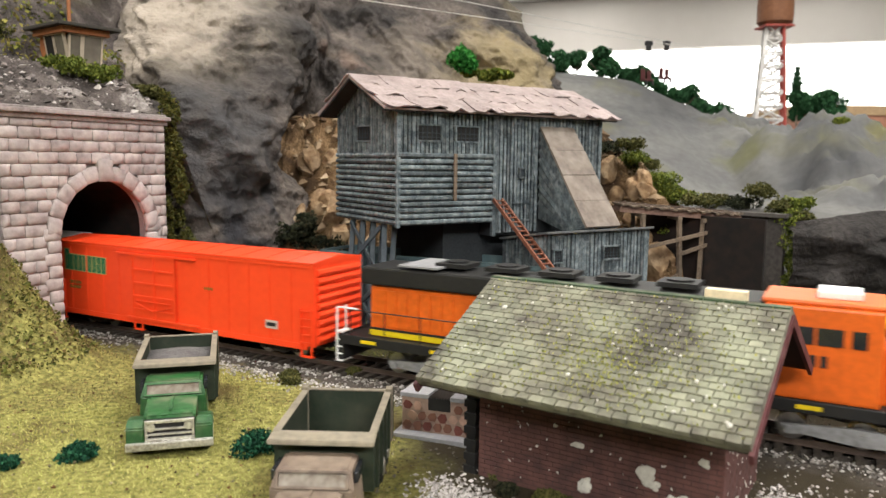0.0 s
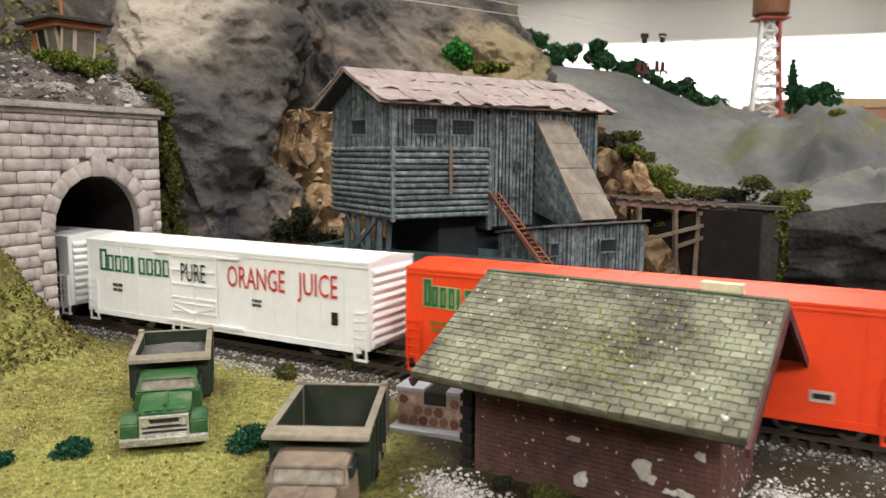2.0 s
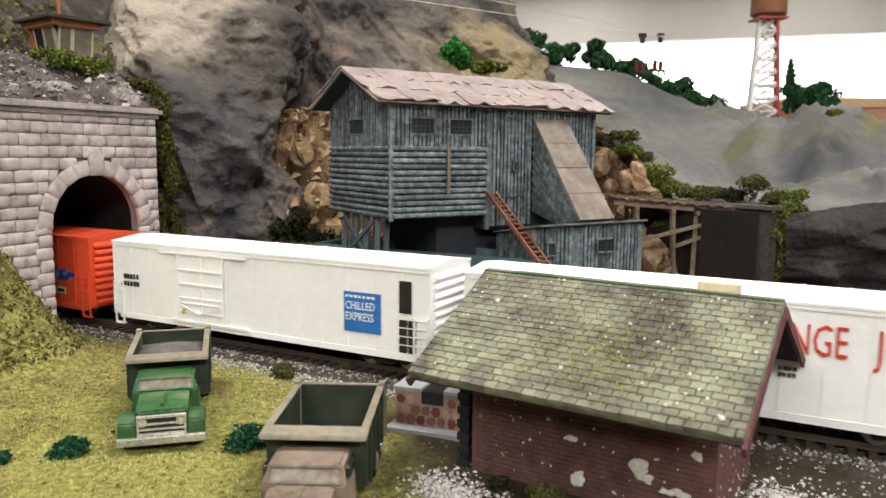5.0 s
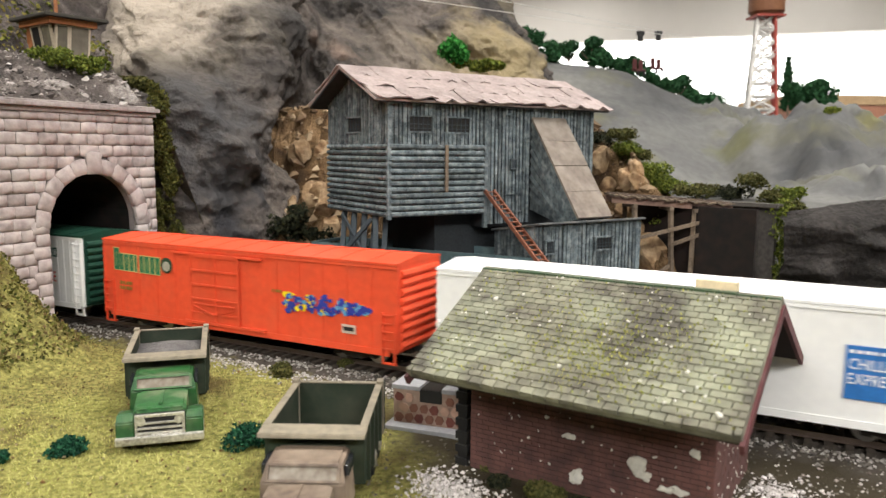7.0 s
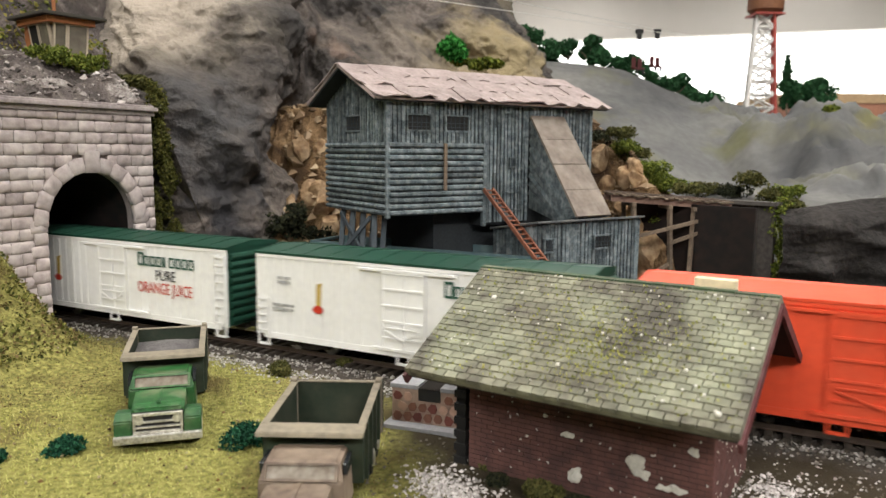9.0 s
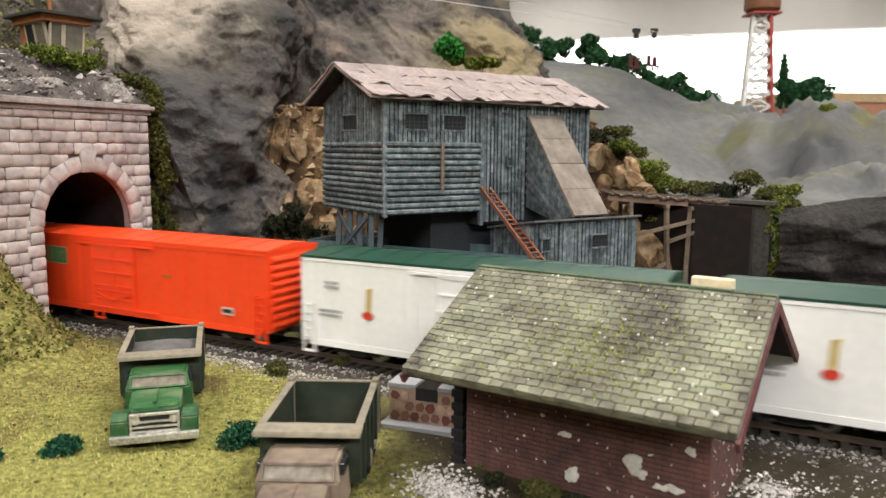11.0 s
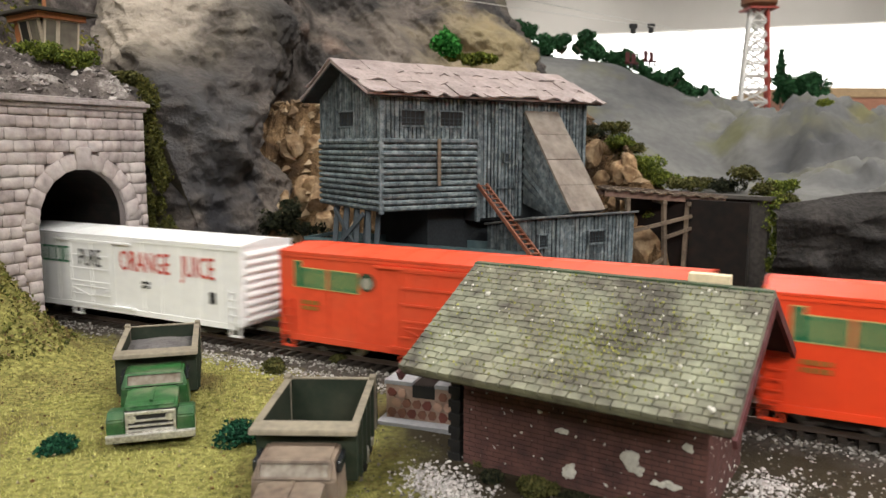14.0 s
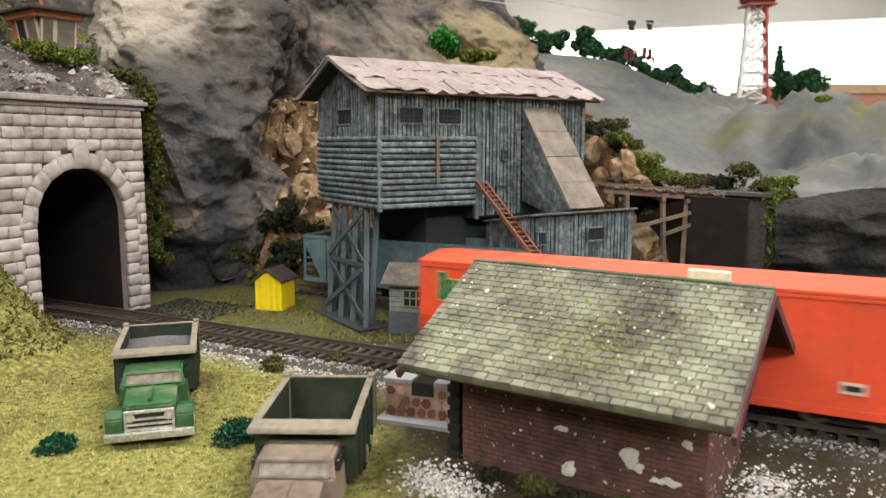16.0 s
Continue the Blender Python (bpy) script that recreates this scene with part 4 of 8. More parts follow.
M_BRICK = mat("dark_red_brick", (0.128, 0.058, 0.050), (0.055, 0.028, 0.026), rough=0.85, scale=70, bump=0.5, vary=0.2, dust=0.3, dust_c=(0.13, 0.06, 0.05))
M_JOINT = mat("dark_brick_joint", (0.055, 0.042, 0.039), rough=0.9, scale=300, bump=0.3)
M_MOSS = mat("green_painted_edge", (0.035, 0.085, 0.04), (0.06, 0.075, 0.045), rough=0.8, scale=300, bump=0.4)
M_SPLASH = mat("white_plaster_splash", (0.68, 0.66, 0.60), (0.5, 0.48, 0.43), rough=0.9, scale=300, bump=0.4)


def shed():
    t = thing("brick_shed", pose(SHED.x, SHED.y, 0, 0, 0, SH), "dark red brick shed with a mossy green shingle roof", "shed")
    L, w, ze, zr = 0.0960, 0.0465, 0.0305, 0.0560
    pitch = math.atan2(zr - ze, w)
    slope = w / math.cos(pitch)
    x0, x1, y0, y1 = 0.0085, 0.0850, 0.0240, 0.0700
    part("wall", boxes((x0, x1, y0, y1, -0.008, 0.041)), M_JOINT, t)
    bm = bmesh.new()
    for xx in (x0 + 0.0002, x1 - 0.0022):
        v = [[bm.verts.new((xx + d, a, b)) for a, b in ((y0, 0.041), (y1, 0.041), (w, zr - 0.003))] for d in (0, 0.002)]
        bm.faces.new(v[0]), bm.faces.new(v[1][::-1])
        for i in range(3):
            bm.faces.new((v[0][i], v[1][i], v[1][(i + 1) % 3], v[0][(i + 1) % 3]))
    part("gable", bm, M_BRICK, t)
    # bricks, joined
    rnd = random.Random(11)
    bm = bmesh.new()
    h = 0.00155
    for face in ("front", "right", "left"):
        length = x1 - x0 if face == "front" else y1 - y0
        z, k = -0.006, 0
        while z < 0.041:
            u = -0.0022 * (k % 2)
            while u < length:
                a, b = max(u + 0.00012, 0), min(u + 0.0044 - 0.00012, length)
                pr = 0.00022 + rnd.uniform(0, 0.00012)
                if b - a > 0.0004:
                    if face == "front":
                        box(bm, x0 + a, x0 + b, y0 - pr, y0 + 0.0002, z + 0.00012, z + h - 0.00012)
                    elif face == "right":
                        box(bm, x1 - 0.0002, x1 + pr, y0 + a, y0 + b, z + 0.00012, z + h - 0.00012)
                    else:
                        box(bm, x0 - pr, x0 + 0.0002, y0 + a, y0 + b, z + 0.00012, z + h - 0.00012)
                u += 0.0044
            z += h
            k += 1
    ob = part("bricks", bm, M_BRICK, t, "small dark red bricks in running bond")
    ob["kind"] = "stuff"
    # roof slopes
    me = []
    for k in range(4):
        bm = boxes((0, 1, 0, 1, 0, 1))
        for v in bm.verts:
            if v.co.z > 0.5:
                v.co.z = 1.0 if v.co.y > 0.5 else 1.0 + 0.25 * rnd.random()
            if v.co.y < 0.5:
                v.co.x += rnd.uniform(-0.03, 0.03)
                v.co.y += rnd.uniform(-0.04, 0.04)
        me.append(part_mesh("shingle", bm, M_SHINGLE))
    base = pose(0, w, zr, math.degrees(pitch))
    far = pose(L, w, zr, 0, 0, 180) @ pose(0, 0, 0, math.degrees(pitch))
    for bmx, nm in ((base, True), (far, False)):
        roof = part("roof", boxes((0, L, -slope, 0, -0.0016, -0.0002)), M_SHINGLE, t, "mossy green shingle roof slope" if nm else "roof slope facing the track")
        roof.matrix_basis = bmx
        # maroon underside, darkened in colour for the shade below the shingles
        part("soffit", boxes((0.0006, L - 0.0006, -slope + 0.0004, -0.0004, -0.0026, -0.0017)), mat("shaded_soffit", (0.03, 0.018, 0.018), rough=0.9, scale=200, bump=0.2), t, m=bmx)
        rows, cols = 20, 24
        rh, cw = slope / rows, L / cols
        jb = bmesh.new()
        for j in range(rows):
            for i in range(cols + 1):
                xa = (i - 0.5 * (j % 2)) * cw
                xb = min(xa + cw, L)
                xa = max(xa, 0)
                if xb - xa < 0.001:
                    continue
                if nm and j >= 8:
                    lift = rnd.uniform(0, 0.6)
                    m = pose(xa + 0.00015, -(j + 1) * rh - 0.0003 + rnd.uniform(-1, 1) * 0.00012, 0.0002, -5.4 - lift, 0, rnd.uniform(-0.6, 0.6)) @ Matrix.Diagonal((xb - xa - 0.0003, rh * 1.18, 0.00125, 1))
                    link("shingle", me[(i * 7 + j * 3) % 4], roof, m)
                elif nm:
                    m = pose(xa + 0.00015, -(j + 1) * rh - 0.0003 + rnd.uniform(-1, 1) * 0.00012, 0.0002, -5.4 - rnd.uniform(0, 0.6), 0, rnd.uniform(-0.6, 0.6)) @ Matrix.Diagonal((xb - xa - 0.0003, rh * 1.18, 0.00125, 1))
                    box(jb, 0, 1, 0, 1, 0, 1, m)
                else:
                    box(jb, xa, xb - 0.0003, -(j + 1) * rh, -j * rh, -0.0002, 0.0006)
        part("shingles", jb, M_SHINGLE_J, roof)["kind"] = "stuff"
    for q in range(16):
        a = L * q / 16
        part("ridge_cap", boxes((a, a + L / 16 - 0.0002, w - 0.0020, w + 0.0020, zr - 0.0006, zr + 0.0008 + 0.0003 * rnd.random())), M_MOSS, t)
    for xx in (-0.0002, L + 0.0001):
        for sgn in (-1, 1):
            bm = bmesh.new()
            beam(bm, (xx, w, zr - 0.0026), (xx, w + sgn * w, ze - 0.0026), 0.0012, 0.0030)
            part("bargeboard", bm, mat("maroon_bargeboard", (0.09, 0.022, 0.025), rough=0.7, scale=200, bump=0.3, dust=0.4, dust_c=(0.2, 0.12, 0.12)), t)
    part("sign_block", boxes((0.0715, 0.0835, w + 0.001, w + 0.0045, zr + 0.0002, zr + 0.0036), bev=0.0003), mat("cream_card", (0.72, 0.60, 0.42), rough=0.7, scale=200, bump=0.1), t, "small cream block on the ridge")
    bm = boxes((0.0035, 0.0068, 0.0238, 0.0270, -0.008, 0.0380))
    for i in range(10):
        box(bm, 0.0029, 0.0074, 0.0232, 0.0276, -0.006 + i * 0.0045, -0.0035 + i * 0.0045)
    part("corner_post", bm, M_BLACK, t, "black ribbed corner post")
    # splashes of plaster on wall and roof
    bm = bmesh.new()
    for x, z, r, fx in ((0.0640, 0.0082, 0.0027, 1.0), (0.0430, 0.0120, 0.0006, 3.6), (0.0455, 0.0000, 0.0024, 1.0), (0.0745, 0.0030, 0.0010, 4.2), (0.069, 0.0115, 0.0006, 1), (0.0800, 0.0150, 0.0014, 1), (0.0355, 0.0165, 0.0006, 1), (0.0660, 0.0052, 0.0014, 1.6)):
        bmesh.ops.create_icosphere(bm, subdivisions=4, radius=r, matrix=Matrix.LocRotScale((x, y0 - 0.0003, z), None, (fx, 0.16, 1)))
    for i in range(80):
        r = rnd.uniform(0.00015, 0.0005)
        bmesh.ops.create_icosphere(bm, subdivisions=1, radius=r, matrix=Matrix.LocRotScale((rnd.uniform(x0, x1), y0 - 0.0004, rnd.uniform(-0.004, 0.036)), None, (1, 0.3, 1)))
    for i in range(110):
        r = rnd.uniform(0.00015, 0.0006)
        bmesh.ops.create_icosphere(bm, subdivisions=1, radius=r, matrix=Matrix.LocRotScale((x1 + 0.0004, rnd.uniform(y0, y1), rnd.uniform(-0.004, 0.036)), None, (0.3, 1, 1)))
    for v in bm.verts:
        v.co += Vector((fnoise(v.co * 420), 0, fnoise(v.co * 420 + Vector((9, 0, 0))))) * 0.0011 + Vector((fnoise(v.co * 1300), 0, fnoise(v.co * 1300 + Vector((5, 0, 0))))) * 0.0005
    part("splash", bm, M_SPLASH, t, "dried white plaster splashes", smooth=True)
    bm = bmesh.new()
    for i in range(70):
        r = rnd.uniform(0.0002, 0.0006) * (2.0 if i < 6 else 1)
        u, v = rnd.uniform(0.002, L - 0.002), rnd.uniform(0.002, slope - 0.001)
        bmesh.ops.create_icosphere(bm, subdivisions=1, radius=r, matrix=base @ Matrix.LocRotScale((u, -v, 0.0022), None, (1, 1.2, 0.3)))
    part("splash", bm, M_SPLASH, t, "white paint specks on the roof", smooth=True)
    k = 1500
    c = RNG.random(k)
    u = np.where(c < 0.6, RNG.normal(0.055, 0.012, k), RNG.random(k) * L)
    v = np.where(c < 0.6, RNG.normal(slope * 0.62, slope * 0.18, k), RNG.random(k) * slope)
    ok = (u > 0.002) & (u < L - 0.002) & (v > 0.002) & (v < slope - 0.001)
    q = np.stack([u, -v, 0.0021 + 0 * u, 1 + 0 * u], -1)[ok] @ np.array(base).T
    a, f = leaves(q[:, :3], np.full(ok.sum(), 0.0007))
    o = raw("moss", a.tolist(), f.tolist(), island_mat("roof_moss", [(0.15, 0.17, 0.05), (0.24, 0.25, 0.06), (0.36, 0.34, 0.10)]), t, "yellow-green moss specks")
    o["kind"] = "stuff"


def fnoise(v):
    return noise.noise(v)


shed()

# ---- rock walls, talus and trestle by the mine ----
def wall_line(x):
    return np.interp(x, [0.06, 0.165, 0.226, 0.45, 1.0, 2.3], [0.60, 0.565, 0.500, 0.430, 0.30, 0.0])


M_LEAFD = island_mat("dark_green_foliage", [(0.008, 0.03, 0.012), (0.02, 0.07, 0.025), (0.03, 0.10, 0.04)])
M_LEAFT = island_mat("teal_green_sponge", [(0.003, 0.020, 0.012), (0.008, 0.055, 0.028), (0.025, 0.11, 0.055)])
M_LEAFM = island_mat("moss_green_foliage", [(0.04, 0.06, 0.01), (0.10, 0.13, 0.02), (0.20, 0.22, 0.035)])
M_LEAFO = island_mat("olive_foliage", [(0.03, 0.034, 0.010), (0.07, 0.07, 0.02), (0.12, 0.11, 0.035)])
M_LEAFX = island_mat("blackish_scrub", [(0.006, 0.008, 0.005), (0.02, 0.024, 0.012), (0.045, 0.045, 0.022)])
M_VINE = island_mat("olive_creeper", [(0.016, 0.020, 0.005), (0.055, 0.060, 0.013), (0.13, 0.125, 0.028), (0.045, 0.040, 0.012)])
M_LEAFG = island_mat("bright_green_tuft", [(0.01, 0.09, 0.015), (0.03, 0.19, 0.03), (0.06, 0.26, 0.05)])


def retaining_wall():
    m = rock_mat("dark_plaster_rock_wall", [(0.3, (0.012, 0.011, 0.0105)), (0.5, (0.024, 0.021, 0.020)), (0.7, (0.048, 0.042, 0.039))], 12.0, None, bump=0.7)
    u = np.linspace(0, 1, 160)
    x = 0.226 + u * 0.75
    z = np.linspace(-0.012, 0.076, 60)
    X, Z = np.meshgrid(x, z)
    top = np.interp(x, [0.22, 0.26, 0.32, 0.45, 1.0], [0.058, 0.064, 0.071, 0.074, 0.072])
    Zs = -0.012 + (Z + 0.012) / 0.088 * (top[None, :] + 0.012)
    Y = wall_line(X) - 0.012 * fbm(X * 24, Zs * 30, 1, 4, 0.5, True) + 0.005 * fbm(X * 60, Zs * 60, 2, 3) + 0.10 * np.maximum(Zs, 0) + 0.03 * smooth_step(0.05, 0.075, Zs) - 0.006
    tagged(sheet("rock_wall", X, Y, Zs, m), "dark grey cracked plaster rock face", "rock wall", kind="structure")
    # the boarded mine front
    t = thing("mine_entrance", pose(0.226, 0.494, 0, 0, 0, math.degrees(math.atan2(0.065, -0.061))), "dark boarded mine front with a low black opening", "mine entrance")
    L = 0.089
    mm = mat("sooty_grey_boards", (0.070, 0.062, 0.057), (0.036, 0.032, 0.030), rough=0.9, scale=160, bump=0.4, dust=0.12, dust_c=(0.15, 0.14, 0.13))
    x0, x1, zo = 0.052, 0.074, 0.036
    k = 0
    for xx in np.arange(0, L, 0.0112):
        a, b = xx, min(xx + 0.0108, L)
        lo = zo if (b > x0 and a < x1) else -0.008
        part("plank", boxes((a, b, -0.001 - 0.0008 * (k % 3), 0.003, lo, 0.062)), mm, t)
        k += 1
    part("beam", boxes((0, L, -0.004, -0.0012, 0.0352, 0.0378)), mm, t)
    part("cap", boxes((-0.002, L, -0.004, 0.006, 0.062, 0.0645)), mat("grey_cap_board", (0.10, 0.09, 0.083), rough=0.9, scale=160, bump=0.4), t)
    # near-black sheet for the darkness inside the mine
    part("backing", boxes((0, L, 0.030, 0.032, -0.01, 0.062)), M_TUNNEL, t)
    part("post", boxes((x0 - 0.002, x0, -0.003, 0.004, -0.008, zo)), M_TIMBER, t)
    part("post", boxes((x1, x1 + 0.002, -0.003, 0.004, -0.008, zo)), M_TIMBER, t)


retaining_wall()


def talus():
    x = np.linspace(-0.165, 0.235, 200)
    y = np.linspace(0.47, 0.76, 150)
    X, Y = np.meshgrid(x, y)
    toe = np.interp(X, [-0.16, -0.12, -0.08, 0.0, 0.06, 0.12, 0.16, 0.2, 0.24], [0.555, 0.548, 0.545, 0.565, 0.565, 0.53, 0.505, 0.535, 0.57])
    Z = -0.012 + np.clip((Y - toe) / 0.10, 0, 2.4) * 0.118
    Z = np.where(Z > -0.011, Z + 0.022 * fbm(X * 30, Y * 30, 5, 4, 0.5, True) + 0.006 * fbm(X * 90, Y * 90, 6, 3), Z)
    Z = np.minimum(Z, 0.132 - 1.0 * np.maximum(X - 0.115, 0))
    m = rock_mat("tan_brown_talus", [(0.3, (0.05, 0.030, 0.018)), (0.45, (0.15, 0.09, 0.045)), (0.58, (0.30, 0.19, 0.10)), (0.75, (0.46, 0.33, 0.20))], 42.0, 20.0, (0.06, 0.05, 0.02), 0.9)
    tagged(sheet("talus", X, Y, Z, m, smooth=False), "tan and brown broken rock slope behind the tipple", "rock slope", kind="structure")

    def tz(px, py):
        i = np.clip(np.searchsorted(y, py), 0, len(y) - 1)
        j = np.clip(np.searchsorted(x, px), 0, len(x) - 1)
        return Z[i, j]

    rk = RNG.random((2400, 2))
    px, py = -0.15 + rk[:, 0] * 0.33, 0.53 + rk[:, 1] * 0.17
    pz = tz(px, py)
    ok = pz > -0.008
    scatter("talus_stones", np.stack([px, py, pz], -1)[ok], (0.0012 + 0.0055 * RNG.random(2400) ** 4)[ok], island_mat("tan_stones", [(0.08, 0.05, 0.03), (0.26, 0.18, 0.11), (0.42, 0.32, 0.21), (0.2, 0.13, 0.08)]), 0.8, 0.6, "loose tan stones on the slope", "stones")
    # angular rocks standing out of the slope
    rnd = random.Random(9)
    mb = mat("tan_boulder", (0.40, 0.27, 0.15), (0.15, 0.085, 0.045), rough=0.9, scale=90, bump=0.9, dist=0.002, dust=0.45, dust_c=(0.44, 0.36, 0.26), vary=0.25)
    spots = []
    for i in range(26):
        bx, by = rnd.uniform(-0.150, -0.070), rnd.uniform(0.565, 0.615)
        spots.append((bx, by, float(tz(bx, by)), rnd.uniform(0.006, 0.0125)))
    for i in range(16):
        bx, by = rnd.uniform(0.118, 0.160), rnd.uniform(0.548, 0.590)
        spots.append((bx, by, float(tz(bx, by)), rnd.uniform(0.005, 0.0105)))
    spots += [(0.152, 0.525, 0.018, 0.018), (0.172, 0.530, 0.012, 0.013), (0.143, 0.535, 0.034, 0.014), (-0.140, 0.560, 0.040, 0.010)]
    for bx, by, bz, r in spots:
        bm = bmesh.new()
        bmesh.ops.create_icosphere(bm, subdivisions=3, radius=1.0)
        cuts = [(Vector((rnd.gauss(0, 1), rnd.gauss(0, 1), rnd.gauss(0, 1))).normalized(), rnd.uniform(0.42, 0.80)) for _ in range(11)]
        for v in bm.verts:
            for nrm, d in cuts:
                over = v.co.dot(nrm) - d
                if over > 0:
                    v.co -= nrm * over
            v.co += v.co * 0.10 * noise.noise(v.co * 3.1 + Vector((bx * 90, by * 90, 0)))
            v.co = Vector((v.co.x, v.co.y, v.co.z * 1.35)) * r
        o = part("boulder", bm, mb, None, "", pose(bx, by, bz, rnd.uniform(-25, 25), rnd.uniform(-25, 25), rnd.uniform(0, 180)))
        tagged(o, "rough angular tan rock set in the slope", "boulder", "boulders")


talus()


def trestle():
    t = thing("mine_trestle", pose(0, 0, 0), "weathered timber mine trestle with a plank deck", "trestle")
    p, q = Vector((0.118, 0.512, 0.0690)), Vector((0.200, 0.515, 0.0630))
    d = (q - p).normalized()
    s = Vector((-d.y, d.x, 0)).normalized()
    n = 26
    for i in range(n):
        c = p.lerp(q, (i + 0.5) / n)
        bm = bmesh.new()
        beam(bm, c - s * 0.014 + Vector((0, 0, 0.0008 * math.sin(i * 2.1))), c + s * 0.014, 0.0026, 0.0011)
        part("deck_plank", bm, M_TIMBER, t)
    for k in (-0.009, 0.009):
        bm = bmesh.new()
        beam(bm, p + s * k - Vector((0, 0, 0.003)), q + s * k - Vector((0, 0, 0.003)), 0.002, 0.004)
        part("stringer", bm, mat("rusty_pink_timber", (0.30, 0.19, 0.15), (0.18, 0.11, 0.09), rough=0.85, scale=200, bump=0.4), t)
    for k in (-0.006, 0.006):
        bm = bmesh.new()
        beam(bm, p + s * k + Vector((0, 0, 0.001)), q + s * k + Vector((0, 0, 0.001)), 0.0008, 0.0012)
        part("mine_rail", bm, M_RAIL, t)
    for f in (0.18, 0.48, 0.68, 0.95):
        c = p.lerp(q, f)
        for k in (-0.011, 0.011):
            bm = bmesh.new()
            foot = c + s * k * 1.35 + d * (0.002 if f < 0.5 else -0.003)
            beam(bm, Vector((foot.x, foot.y, -0.006)), c + s * k - Vector((0, 0, 0.005)), 0.0026)
            part("post", bm, M_TIMBER, t)
        bm = bmesh.new()
        beam(bm, c - s * 0.014 - Vector((0, 0, 0.006)), c + s * 0.014 - Vector((0, 0, 0.006)), 0.0026)
        part("cap_beam", bm, M_TIMBER, t)
    for a, b, z0, z1 in ((0.18, 0.48, 0.006, 0.022), (0.18, 0.95, 0.040, 0.056), (0.48, 0.95, 0.036, 0.050)):
        bm = bmesh.new()
        pa, pb = p.lerp(q, a) - s * 0.0135, p.lerp(q, b) - s * 0.0135
        beam(bm, (pa.x, pa.y, z0), (pb.x, pb.y, z1), 0.0014, 0.0024)
        part("brace", bm, M_TIMBER, t)


trestle()


# ---- green things ----
def foliage(name, centres, radii, count, leaf, material, label, category, squash=0.8, kind=""):
    v, f, base = [], [], 0
    for c, r in zip(centres, radii):
        p = crown_points(c, r, count, squash)
        a, b = leaves(p, np.full(len(p), leaf))
        v.append(a), f.append(b + base)
        base += len(a)
    ob = raw(name, np.concatenate(v).tolist(), np.concatenate(f).tolist(), material)
    return tagged(ob, label, category, kind=kind)


def bush(x, y, z, r, leaf, count, material, label, squash=0.75, lumps=5):
    rnd = random.Random(int(x * 9999) + int(y * 7777))
    cs = [(x + rnd.uniform(-0.6, 0.6) * r, y + rnd.uniform(-0.4, 0.4) * r, z + rnd.uniform(0.3, 0.8) * r * squash) for _ in range(lumps)]
    return foliage("bush", cs, [r * rnd.uniform(0.45, 0.75) for _ in cs], count // lumps, leaf, material, label, "bush", squash)


